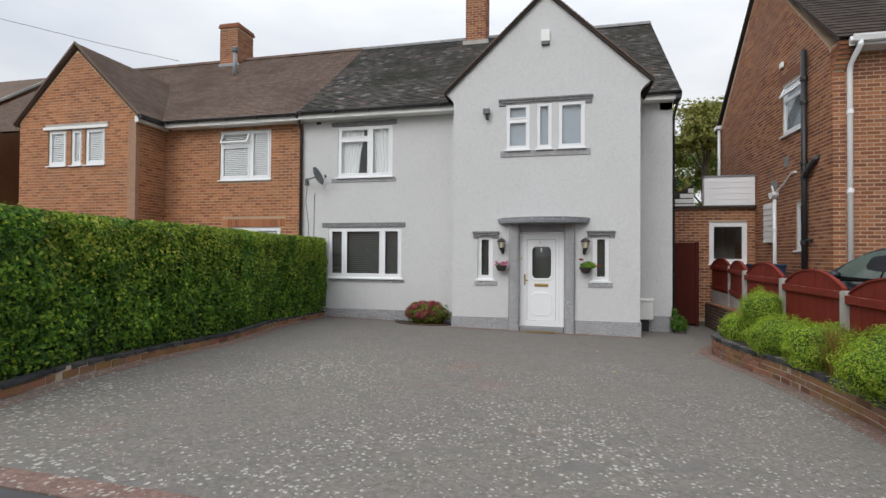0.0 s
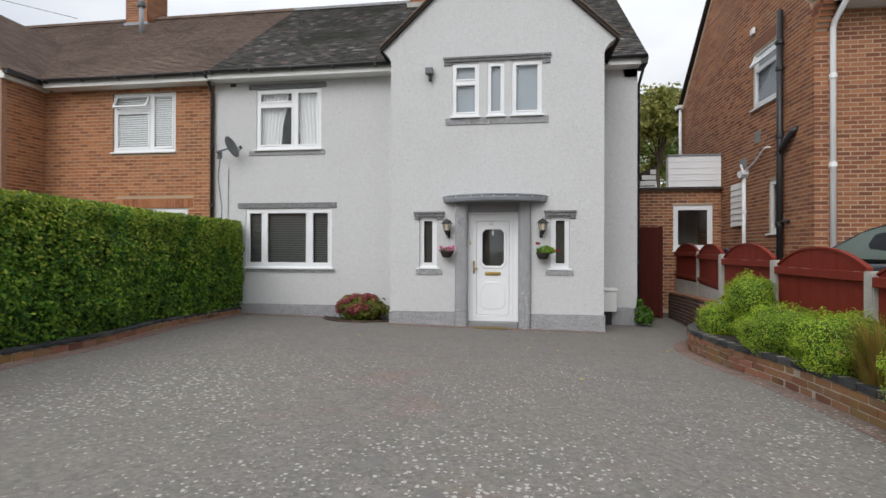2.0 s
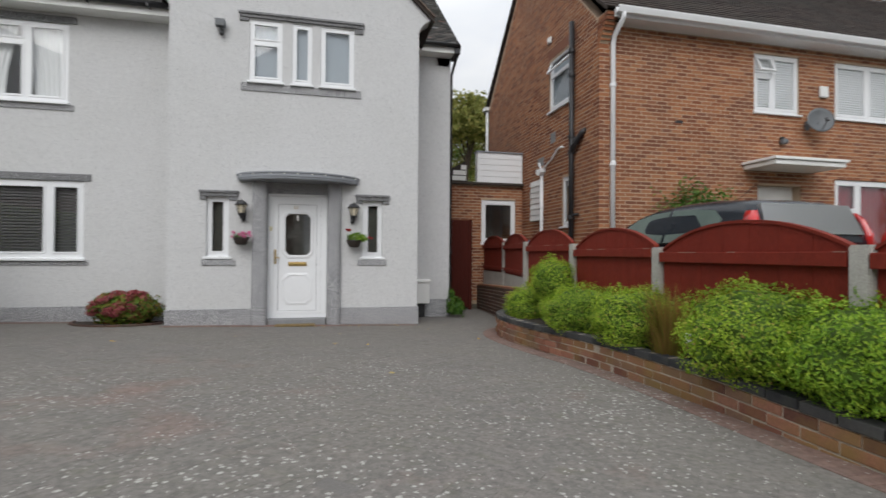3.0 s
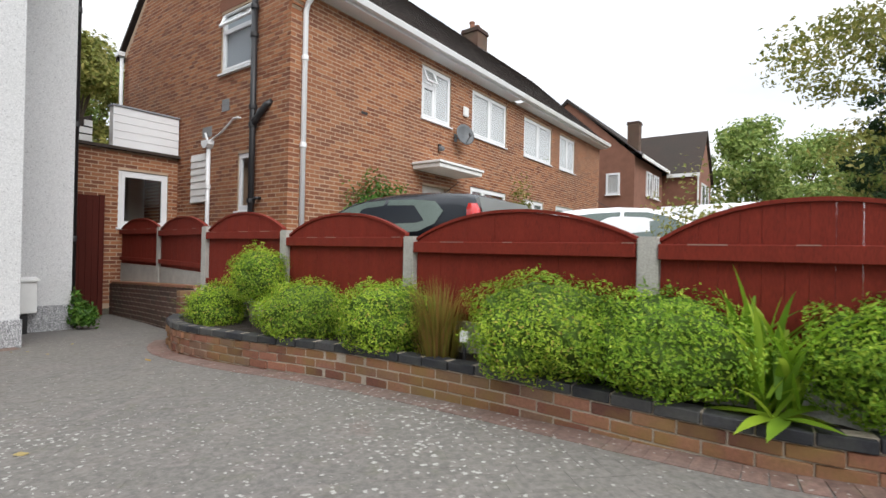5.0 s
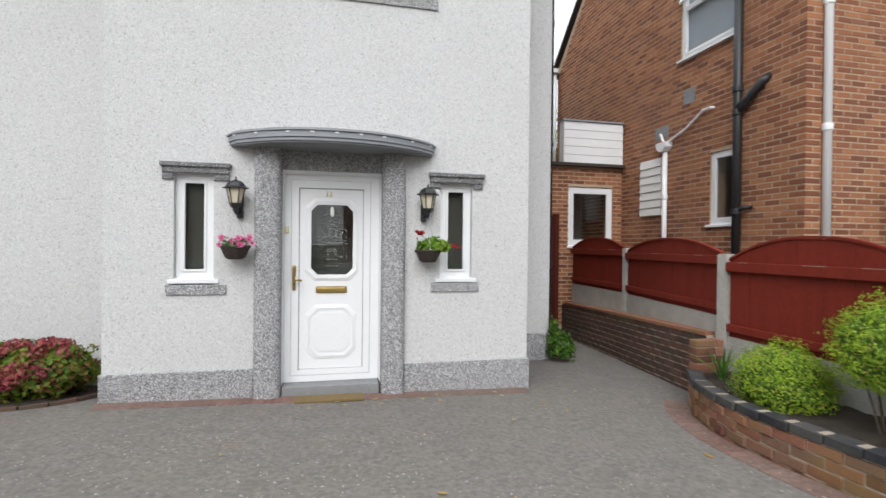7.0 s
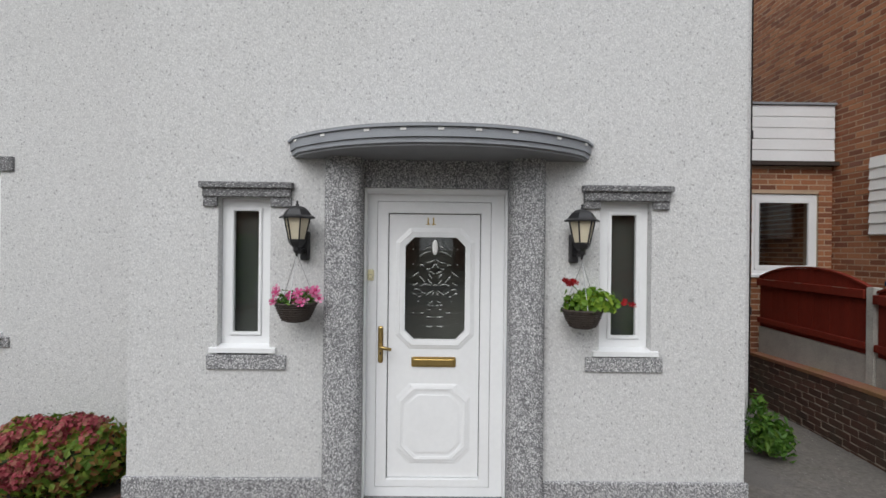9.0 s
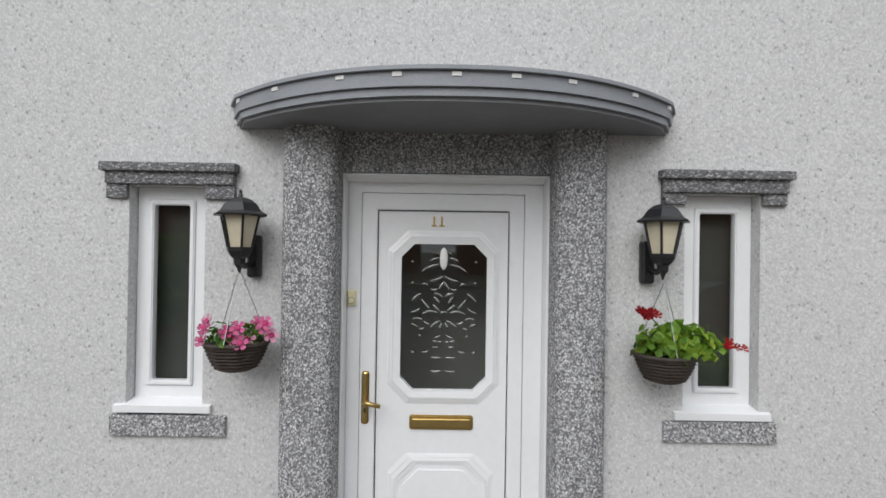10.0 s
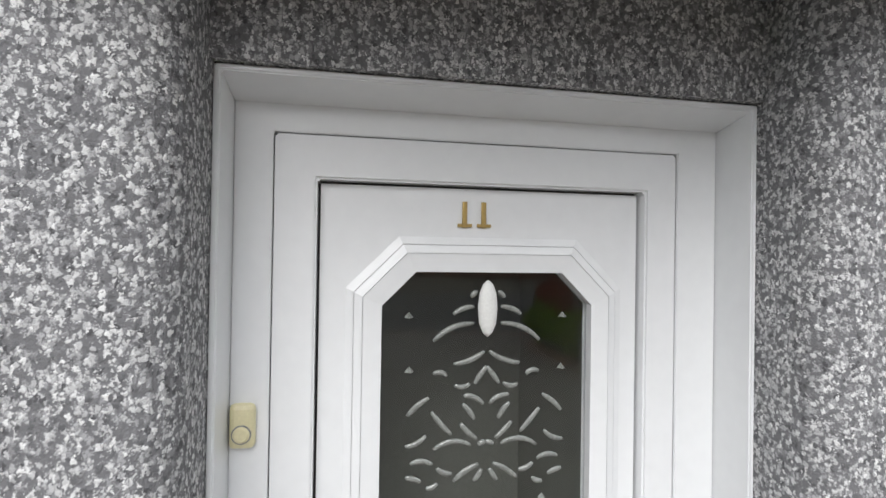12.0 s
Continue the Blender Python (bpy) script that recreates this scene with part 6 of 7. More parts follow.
def basket(x, z, kind, seed):
    rng = random.Random(seed)
    y = YF - 0.15
    b = thing("hanging_basket", ("wicker hanging basket of pink petunias" if kind == "pink" else "wicker hanging basket of red geraniums") + " on a white wall", "hanging basket", (x, y, z), "porch baskets")
    # woven bowl: flattened rings of cane with a wavy surface
    secs = []
    for i in range(9):
        f = i / 8
        r = 0.062 + 0.068 * f ** 0.6
        secs.append([(x + (r + 0.004 * (1 if (k + i) % 2 else -1)) * math.cos(2 * math.pi * k / 36), y + (r + 0.004 * (1 if (k + i) % 2 else -1)) * math.sin(2 * math.pi * k / 36), z + 0.125 * f) for k in range(36)])
    bowl = part("bowl", rings(secs), WICKER, b)
    for i in range(1, 9):
        r = 0.066 + 0.068 * (i / 8) ** 0.6
        part("cane", tube([(x + (r + 0.004 * math.sin(9 * q)) * math.cos(q), y + (r + 0.004 * math.sin(9 * q)) * math.sin(q), z + 0.125 * i / 8) for q in [2 * math.pi * k / 36 for k in range(37)]], 0.006 if i < 8 else 0.010, 6), WICKER, bowl)
    hook = (x, YF - 0.135, z + 0.455)
    for k in range(3):
        q = 2 * math.pi * k / 3 + 0.5
        part("chain", tube([(x + 0.135 * math.cos(q), y + 0.135 * math.sin(q), z + 0.125), hook], 0.0022, 5), STEEL, b)
    if kind == "pink":
        p, d = lumpy(240, (x, y, z + 0.13), (0.14, 0.13, 0.075), seed, 0.3, 0.5, -0.1)
        leaves("foliage", p, d, 0.042, GREEN, b, "", seed)
        for k in range(13):
            a = rng.uniform(0, 6.28) if k > 8 else rng.uniform(3.3, 6.1)
            rr = rng.uniform(0.09, 0.17)
            c = (x + rr * math.cos(a), y + rr * 0.8 * math.sin(a), z + 0.15 + rng.uniform(-0.02, 0.075))
            flower(b, c, (math.cos(a) * 0.5, -1, 0.5), 0.033, seed + k, PINK)
    else:
        p, d = lumpy(330, (x + 0.05, y, z + 0.16), (0.19, 0.14, 0.11), seed, 0.35, 0.6, -0.35)
        leaves("foliage", p, d, 0.06, GERANIUM, b, "", seed, ratio=0.9)
        for c0, n in (((x - 0.10, y - 0.05, z + 0.315), 16), ((x + 0.30, y - 0.05, z + 0.17), 5)):
            part("stalk", tube([(x + 0.02, y, z + 0.12), ((x + c0[0]) / 2 + 0.01, y - 0.03, (z + c0[2]) / 2 + 0.1), c0], 0.003, 5), GREEN, b)
            for k in range(n):
                c = (c0[0] + rng.uniform(-0.04, 0.04), c0[1] + rng.uniform(-0.03, 0.02), c0[2] + rng.uniform(-0.012, 0.022))
                flower(b, c, (rng.uniform(-0.6, 0.6), -1, 0.6), 0.02, seed + k, REDP, 5, False)
    return b


shrink(basket(-1.09, 1.268, "pink", 5), 0.92, (-1.09, YF - 0.13, 1.655))
shrink(basket(0.695, 1.235, "red", 9), 0.9, (0.695, YF - 0.13, 1.645))

fl = thing("floodlight", "small dark grey floodlight with a sensor on a white wall", "floodlight", (-1.44, YF, 4.84))
part("housing", bx(-1.52, -1.37, YF - 0.13, YF - 0.03, 4.80, 4.92, bev=0.012), DISHG, fl)
part("bracket", bx(-1.46, -1.43, YF - 0.06, YF + 0.003, 4.74, 4.82), DISHG, fl)
part("sensor", lathe([(0.02, -0.05), (0.035, -0.03), (0.035, 0.02), (0.02, 0.04)], (-1.43, YF - 0.06, 4.72), 12), BLACKP, fl)
al = thing("alarm_box", "white alarm box with a dark base high on a gable", "alarm box", (-0.163, YF, 6.24))
part("cover", prism([(-0.255, 6.33), (-0.07, 6.33), (-0.07, 6.60), (-0.255, 6.60)], "y", YF - 0.075, YF + 0.003, bev=0.012), PAINTW, al)
part("base", bx(-0.245, -0.08, YF - 0.065, YF + 0.002, 6.265, 6.327, bev=0.01), DISHG, al)
dish((-6.24, YM - 0.002, 3.52), (0.98, -0.02, 0.42), 0.22, (0.42, -0.30, 0.08))
cab = thing("aerial_cable", "thin dark cable running down a white wall", "cable", (-6.15, YM, 1.0))
part("cable", tube([(-6.22, YM - 0.01, 3.6), (-6.27, YM - 0.01, 3.0), (-6.18, YM - 0.012, 2.4), (-6.20, YM - 0.012, 1.2)], 0.007, 5), DISHG, cab)
part("cable", tube([(-6.02, YM - 0.012, 3.2), (-6.04, YM - 0.012, 1.2)], 0.006, 5), DISHG, cab)
mb = thing("meter_box", "white plastic gas meter box low on a side wall", "meter box", (2.1, 12.1, 0.12))
part("body", bx(1.93, 2.29, YS - 0.20, YS - 0.026, 0.17, 0.60, bev=0.012), PAINTW, mb)
part("lid", prism([(YS - 0.23, 0.605), (YS - 0.027, 0.615), (YS - 0.027, 0.66), (YS - 0.23, 0.63)], "x", 1.91, 2.31), PAINTW, mb)
# Black block standing in for the unlit gap below the box.
part("recess", bx(1.96, 2.2, YS - 0.15, YS - 0.03, gz(2.1, 12.1) - 0.005, 0.166), BLACKP, mb, "black block for the unlit gap under the box")

mat_ = thing("doormat", "worn brown coir doormat before a white door", "doormat", (-0.24, 10.5, gz(-0.24, 10.5)))
part("mat", bx(-0.56, 0.07, 10.42, 10.60, gz(-0.24, 10.5) + 0.002, gz(-0.24, 10.5) + 0.028, bev=0.006), COIR, mat_)

bed = []
for k in range(25):
    a = math.pi + math.pi * k / 24
    bed.append((-2.98 + 0.74 * math.cos(a), 11.36 + 0.78 * math.sin(a)))
bm = bmesh.new()
bm.faces.new([bm.verts.new((x, y, gz(x, y) + 0.010)) for x, y in bed])
tagged(part("flower_bed", bm, SOIL), "dark soil in a half-round bed against a wall", "flower bed", "", "structure")
be = thing("bed_edging", "dark half-round block edging of a small flower bed", "edging", (-2.98, 10.6, gz(-2.98, 10.6)))
for (xa, ya), (xb, yb) in zip(bed[:-1:2], bed[2::2]):
    d = Vector((xb - xa, yb - ya))
    m = Matrix.Translation((xa, ya, gz(xa, ya) - 0.01)) @ Matrix.Rotation(math.atan2(d.y, d.x), 4, "Z")
    part("edging_block", bx(0.003, d.length - 0.003, -0.045, 0.0, 0.0, 0.042, bev=0.006), BRICK_D, be, "", m)

hy = thing("hydrangea", "low hydrangea bush with faded pink flower heads", "shrub", (-2.95, 11.05, gz(-3, 11)))
hc, hr = (-2.93, 10.98, 0.29), (0.62, 0.40, 0.35)
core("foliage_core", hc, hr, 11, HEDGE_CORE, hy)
p, d = lumpy(1900, hc, hr, 11, inside=0.25, low=-0.85)
leaves("foliage", p, d, 0.085, HYDR, hy, "", 11, ratio=0.7)
rng = random.Random(4)
for k in range(46):
    a, e = rng.uniform(math.pi * 0.95, math.pi * 2.05), rng.uniform(-0.25, 1.35)
    if a > 5.4 and e < 0.7:
        continue
    c = Vector((hc[0] + 0.98 * hr[0] * math.cos(a) * math.cos(e), hc[1] + hr[1] * math.sin(a) * math.cos(e), hc[2] + hr[2] * math.sin(e)))
    q, n = lumpy(60, c, (0.075, 0.075, 0.06), 40 + k, 0.1, 0.2, -1)
    leaves("flower_head", q, n, 0.04, HYDF, hy, "", 60 + k, ratio=0.9, flop=0.4)
pl = thing("foxglove_plant", "leafy green plant growing at a house corner", "plant", (2.80, 12.0, -0.12))
p, d = lumpy(420, (2.85, 11.95, 0.12), (0.24, 0.22, 0.27), 21, 0.3, 0.6, -0.7)
leaves("foliage", p, d, 0.13, GREEN, pl, "", 21, ratio=0.45)
p, d = lumpy(60, (2.75, 12.05, 0.45), (0.10, 0.10, 0.22), 22, 0.3, 0.6, -0.9)
leaves("foliage", p, d, 0.11, GREEN, pl, "", 22, ratio=0.4)
shrink(pl, 0.78, (2.80, 12.0, -0.12))
shrink(hy, 0.82, (hy.location.x + 0.25, hy.location.y + 0.2, hy.location.z))

bn = thing("wheelie_bin", "dark blue wheelie bin with its lid shut beside a brick wall", "bin", (4.75, 12.3, 0.38))
part("body", prism([(4.50, 0.45), (4.98, 0.45), (5.03, 1.42), (4.45, 1.42)], "y", 12.0, 12.55), BINBLUE, bn)
part("lid", bx(4.43, 5.05, 11.97, 12.60, 1.422, 1.49, bev=0.02), BINBLUE, bn)

# ---- cars on the next drive ----
def car(name, label, x, y, z, paint, length, width, height, turn=0):
    """A hatchback, nose towards +y before it is turned about its middle: lofted shell, inset glass, lamps and wheels."""
    c = thing(name, label, "car", (x, y + length / 2, z))
    hw, belt = width / 2, 0.93

    def half(h):
        """Half width of the cabin at a height."""
        k = min(max((h - belt) / (height - belt), 0), 1)
        return hw * (0.965 - 0.16 * k - 0.09 * k * k)
    prof = [(0.0, 0.45, 0.86), (0.03, 0.28, 0.93), (0.12, 0.20, 0.96), (0.35, 0.18, 0.95), (0.62, 0.18, 0.93), (0.80, 0.20, 0.90), (0.93, 0.24, 0.76), (1.0, 0.38, 0.58)]
    secs = []
    for f, lo, hi in prof:
        w = hw * (1.0 if 0.1 < f < 0.85 else (0.95 if 0.02 < f < 0.95 else 0.84))
        yy = y + f * length
        secs.append([(x - w * 0.92, yy, z + lo), (x - w, yy, z + lo + 0.14), (x - w, yy, z + hi - 0.2), (x - w * 0.97, yy, z + hi - 0.04), (x - w * 0.6, yy, z + hi), (x + w * 0.6, yy, z + hi), (x + w * 0.97, yy, z + hi - 0.04), (x + w, yy, z + hi - 0.2), (x + w, yy, z + lo + 0.14), (x + w * 0.92, yy, z + lo)])
    part("body", rings(secs), paint, c, "", None, True)
    top = [(0.012, 0.95), (0.03, 1.18), (0.055, height - 0.10), (0.10, height - 0.045), (0.22, height - 0.01), (0.36, height), (0.48, height - 0.03), (0.56, height - 0.10), (0.66, height - 0.26), (0.76, 1.02), (0.81, 0.92)]
    secs = []
    for f, t in top:
        yy = y + f * length
        t = max(t, belt + 0.015)
        row = []
        for k in (0, 0.35, 0.7, 0.92):
            h = belt - 0.02 + (t - belt + 0.02) * k
            row.append((half(h), h))
        row.append((half(t) * 0.82, t))
        secs.append([(x - w, yy, z + h) for w, h in row] + [(x, yy, z + t + 0.012)] + [(x + w, yy, z + h) for w, h in row[::-1]])
    part("cabin", rings(secs), paint, c, "", None, True)
    for s in (-1, 1):
        # side glass: a long front door light and a rounded rear quarter light
        for pts in ([(0.735, 0.965), (0.655, 1.13), (0.565, 1.29), (0.49, height - 0.10), (0.40, height - 0.085), (0.405, 0.955)], [(0.39, 0.955), (0.385, height - 0.085), (0.28, height - 0.095), (0.19, height - 0.13), (0.15, 1.20), (0.17, 1.06), (0.23, 0.97)]):
            bm = bmesh.new()
            outer = [bm.verts.new((x + s * (half(h) + 0.006), y + f * length, z + h)) for f, h in pts]
            inner = [bm.verts.new((x + s * (half(h) - 0.03), y + f * length, z + h)) for f, h in pts]
            bm.faces.new(outer)
            for i in range(len(pts)):
                j = (i + 1) % len(pts)
                bm.faces.new((outer[i], outer[j], inner[j], inner[i]))
            part("side_window", bm, CARGLASS, c, "dark side glass")
        lamp = []
        for h, a0, a1, f0, f1 in ((0.90, 0.86, 0.985, 0.0, 0.040), (1.05, 0.88, 0.975, 0.008, 0.048), (1.20, 0.86, 0.92, 0.022, 0.056), (height - 0.18, 0.81, 0.865, 0.038, 0.058)):
            lamp.append([(x + s * hw * a0, y + f0 * length - 0.012, z + h), (x + s * hw * a1, y + f0 * length + 0.012, z + h), (x + s * hw * (a1 + 0.012), y + f1 * length, z + h), (x + s * hw * a0, y + f1 * length, z + h)])
        part("tail_light", rings(lamp), TAIL, c, "tall red tail lamp", None, True)
        part("door_mirror", lathe([(0.02, -0.06), (0.08, -0.04), (0.09, 0.03), (0.03, 0.07)], (x + s * (hw + 0.06), y + 0.66 * length, z + 0.98), 10), paint, c, "", None, True)
        for f in (0.19, 0.81):
            wc = (x + s * (hw - 0.09), y + f * length, z + 0.30)
            w = part("wheel", lathe([(0.20, -0.10), (0.28, -0.10), (0.305, -0.07), (0.305, 0.07), (0.28, 0.10), (0.20, 0.10)], (0, 0, 0), 24), RUBBER, c, "", Matrix.Translation(wc) @ pose(0, 0, 0, 0, 90), True)
            part("rim", lathe([(0.02, -0.105), (0.19, -0.103), (0.20, -0.08), (0.20, 0.08), (0.19, 0.103), (0.02, 0.105)], (0, 0, 0), 24), STEEL, w, "", Matrix.Translation(wc) @ pose(0, 0, 0, 0, 90))
    for nm, pts in (("rear_window", [(-0.80, 0.018, 1.02), (0.80, 0.018, 1.02), (0.72, 0.05, height - 0.11), (-0.72, 0.05, height - 0.11)]), ("windscreen", [(-0.80, 0.785, 1.0), (0.80, 0.785, 1.0), (0.66, 0.565, height - 0.105), (-0.66, 0.565, height - 0.105)])):
        off = -0.03 if nm == "rear_window" else 0.02
        part(nm, rings([[(x + a * hw, y + f * length + off * k, z + h + 0.012 * k) for a, f, h in pts] for k in (-1, 1)]), REARGLASS if nm == "rear_window" else CARGLASS, c, "dark glass")
    part("bumper", bx(x - hw * 0.82, x + hw * 0.82, y - 0.06, y + 0.1, z + 0.35, z + 0.58, bev=0.04), paint, c)
    part("number_plate", bx(x - 0.26, x + 0.26, y - 0.075, y - 0.06, z + 0.62, z + 0.73), CREAM, c)
    part("aerial", tube([(x, y + 0.30 * length, z + height), (x, y + 0.22 * length, z + height + 0.18)], 0.004, 5), BLACKP, c)
    c.matrix_basis = c.matrix_basis @ Matrix.Rotation(radians(turn), 4, "Z")
    return c


car("hatchback_car", "dark slate-blue hatchback parked on a drive behind a fence", 5.22, 6.20, 0.38, CARBLUE, 3.72, 1.60, 1.45)
car("estate_car", "white car parked on a drive behind a fence", 8.1, 3.4, 0.38, CARWHITE, 3.7, 1.72, 1.46, 180)
vn = thing("van", "long white van parked beyond the cars", "van", (12.4, 5.2, 0.38))
secs = []
for f, h in ((0.0, 1.2), (0.03, 1.75), (0.10, 1.86), (0.5, 1.88), (0.92, 1.84), (1.0, 1.5)):
    yy = 2.4 + f * 4.0
    secs.append([(11.6, yy, 0.7), (11.55, yy, 0.5 + h * 0.4), (11.68, yy, 0.38 + h - 0.12), (11.85, yy, 0.38 + h), (13.1, yy, 0.38 + h), (13.3, yy, 0.38 + h - 0.12), (13.4, yy, 0.5 + h * 0.4), (13.35, yy, 0.7)])
part("body", rings(secs), CARWHITE, vn, "", None, True)
part("windows", bx(11.575, 11.62, 3.0, 5.9, 1.58, 1.92, bev=0.015), DARKGLASS, vn, "dark side windows")
for f in (3.1, 5.6):
    part("wheel", lathe([(0.2, -0.1), (0.3, -0.1), (0.33, 0), (0.3, 0.1), (0.2, 0.1)], (0, 0, 0), 20), RUBBER, vn, "", Matrix.Translation((11.68, f, 0.70)) @ pose(0, 0, 0, 0, 90))
    part("wheel", lathe([(0.2, -0.1), (0.3, -0.1), (0.33, 0), (0.3, 0.1), (0.2, 0.1)], (0, 0, 0), 20), RUBBER, vn, "", Matrix.Translation((13.27, f, 0.70)) @ pose(0, 0, 0, 0, 90))
wire = thing("telephone_wire", "thin overhead telephone wire to a chimney", "wire", (-11, 15, 9.5))
part("wire", tube([(-32, 11.8, 14.3), (-25, 13.2, 11.75), (-20.3, 14.1, 10.45), (-16.5, 14.9, 9.5), (-13.7, 15.4, 8.85)], 0.009, 5), BLACKP, wire)

# ---- hedge ----
hg = thing("hedge", "tall clipped privet hedge, dark green with yellow tips", "hedge", (-5.6, 6.6, 0.3))
HL = [(p.x, p.y) for p, d in arc_line([(x - 0.09 if y < 9 else x + 0.03, y) for x, y in KL], 0.1)]
HN = len(HL)
rng = np.random.RandomState(3)


def hedge_face(i, v):
    """A point of the clipped front, v from its foot to the rounded top edge, with its outward normal."""
    x, y = HL[min(i, HN - 1)]
    foot, top = gz(x, y) + 0.13, 2.06
    z = foot + (top - foot) * v
    lump = 0.075 * noise.noise(Vector((y * 1.7, z * 1.9, 2.0))) + 0.05 * noise.noise(Vector((y * 5, z * 5, 7.0)))
    lean = 0.07 * math.sin(v * 2.6) + lump
    if v > 0.9:
        lean -= 0.10 * ((v - 0.9) / 0.1) ** 2
    if v < 0.12:
        lean -= 0.05 * (1 - v / 0.12)
    return x + lean, y, z


front, fn = [], []
for k in range(44000):
    i, v = rng.randint(0, HN - 1), rng.uniform(0, 1) ** 0.9
    x, y, z = hedge_face(i, v)
    if noise.noise(Vector((y * 2.2, z * 2.6, 11.0))) < -0.42 and rng.uniform() < 0.6:
        continue
    front.append((x - rng.uniform(0, 1) ** 2 * 0.09, y + rng.uniform(-0.05, 0.05), z))
    fn.append((1.0, 0.0, 0.35 + (0.9 if v > 0.93 else 0)))
tips, tn = [], []
for k in range(11000):
    i = rng.randint(0, HN - 1)
    x, y = HL[i]
    u = rng.uniform(0, 0.85)
    tips.append((x - 0.02 - u, y, 2.05 + 0.035 * noise.noise(Vector((x - u, y, 3.0)) * 2.5) - rng.uniform(0, 0.05) + (0.03 if rng.uniform() < 0.05 else 0)))
    tn.append((0.1, 0, 1))
for k in range(9000):
    i, v = rng.randint(0, HN - 1), 1 - abs(rng.normal(0, 0.22))
    if v < 0.3:
        continue
    x, y, z = hedge_face(i, v)
    if noise.noise(Vector((y * 1.1, z * 0.9, 5.0))) < (0.02 if y < 6 else -0.2):
        continue
    tips.append((x + 0.012, y + rng.uniform(-0.05, 0.05), z))
    tn.append((1.0, 0.0, 0.6))
leaves("new_growth", tips, tn, 0.046, HEDGE_TIP, hg, "yellow-green tips along the clipped top", 4, ratio=0.62, flop=1.15)
for k in range(2600):
    x, y = HL[-1]
    u, z = rng.uniform(0, 0.75), rng.uniform(0.25, 2.05)
    front.append((x + 0.05 - u, y - 0.02 + 0.05 * noise.noise(Vector((u * 4, z * 3, 1))), z))
    fn.append((0.2, -0.4, 0.2))
leaves("foliage", front, fn, 0.056, HEDGE, hg, "", 3, ratio=0.62, flop=1.15)
# Solid core behind the leaves, coloured dark for the hedge's inner shadow.
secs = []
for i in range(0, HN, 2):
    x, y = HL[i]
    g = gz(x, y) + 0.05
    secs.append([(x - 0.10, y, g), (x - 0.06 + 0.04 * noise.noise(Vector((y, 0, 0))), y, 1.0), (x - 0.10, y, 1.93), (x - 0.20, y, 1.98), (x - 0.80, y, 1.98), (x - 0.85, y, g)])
part("twig_core", rings(secs), HEDGE_CORE, hg, "solid core coloured dark for shadow inside the hedge")
for i in range(8, HN, 9):
    x, y = HL[i]
    part("stem", tube([(x - 0.14, y, gz(x, y) + 0.08), (x - 0.12, y + 0.02, 0.6), (x - 0.2, y - 0.02, 1.3)], [0.018, 0.014, 0.008], 6), BARK, hg)

# ---- shrubs in the planter ----
def shrub(name, label, x, y, rad, z, seed, material, count, size, group="planter shrubs", lump=0.26, ratio=0.5, bare=0.0):
    base = top_at(PTOP, y) - 0.06
    rad, z = rad * 1.07, z * (1.0 if bare else 1.06)
    s = thing(name, label, "shrub", (x, y, base), group)
    c = (x, y, gz(x, y) + 0.17 + z * 0.52)
    r = (rad, rad * 1.05, z * 0.52)
    if bare:
        # a clipped head carried on bare stems
        c, r = (x, y, gz(x, y) + 0.17 + (z + bare) / 2), (rad, rad * 1.05, (z - bare) / 2)
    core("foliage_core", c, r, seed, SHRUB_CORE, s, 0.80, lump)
    p, d = lumpy(count, c, r, seed, lump, 0.35, -0.92)
    leaves("foliage", p, d * np.array((1, 1, 0.8)) + np.array((0, 0, 0.35)), size, material, s, "", seed, ratio=ratio)
    # loose shoots standing out of the outline
    rr = np.random.RandomState(seed)
    q, n = lumpy(110, c, [v * 0.98 for v in r], seed, lump, 0.0, -0.1)
    pts, nn = [], []
    for a, b in zip(q, n):
        for k in range(5):
            pts.append(a + b * 0.010 * k + rr.normal(0, 0.008, 3))
            nn.append(b + rr.normal(0, 0.7, 3))
    leaves("new_growth", pts, nn, size * 0.8, material, s, "", seed + 1, ratio=ratio)
    for k in range(5):
        a = 6.28 * k / 5
        part("stem", tube([(x + 0.04 * math.cos(a), y + 0.04 * math.sin(a), base - 0.03), (x + 0.5 * rad * math.cos(a), y + 0.5 * rad * math.sin(a), base + z * 0.45)], [0.010, 0.005], 5), BARK, s)
    return s


LBL = "rounded lime-green shrub in a brick planter"
shrub("shrub", LBL, 3.10, 8.82, 0.30, 0.52, 31, LIME, 7000, 0.028, lump=0.16)
shrub("tall_shrub", "taller upright lime-green shrub in a brick planter", 3.16, 8.12, 0.29, 0.96, 32, LIME, 8000, 0.028, lump=0.2, bare=0.34)
shrub("shrub", LBL, 3.12, 7.32, 0.43, 0.58, 33, LIME, 12000, 0.028, lump=0.16)
shrub("shrub", LBL, 3.12, 6.25, 0.40, 0.60, 34, LIME, 12000, 0.028, lump=0.16)
shrub("shrub", "large " + LBL, 3.12, 4.85, 0.50, 0.66, 35, LIME, 15000, 0.030, lump=0.18)
shrub("shrub", "large fresh green shrub in a brick planter", 3.14, 4.12, 0.46, 0.60, 36, LIME2, 13000, 0.030, lump=0.18)
shrub("shrub", "spreading fresh green shrub in a brick planter", 3.14, 3.12, 0.40, 0.60, 37, LIME2, 13000, 0.034, lump=0.2)
shrub("shrub", "spreading fresh green shrub in a brick planter", 3.42, 2.66, 0.36, 0.56, 38, LIME2, 11000, 0.034, lump=0.2)

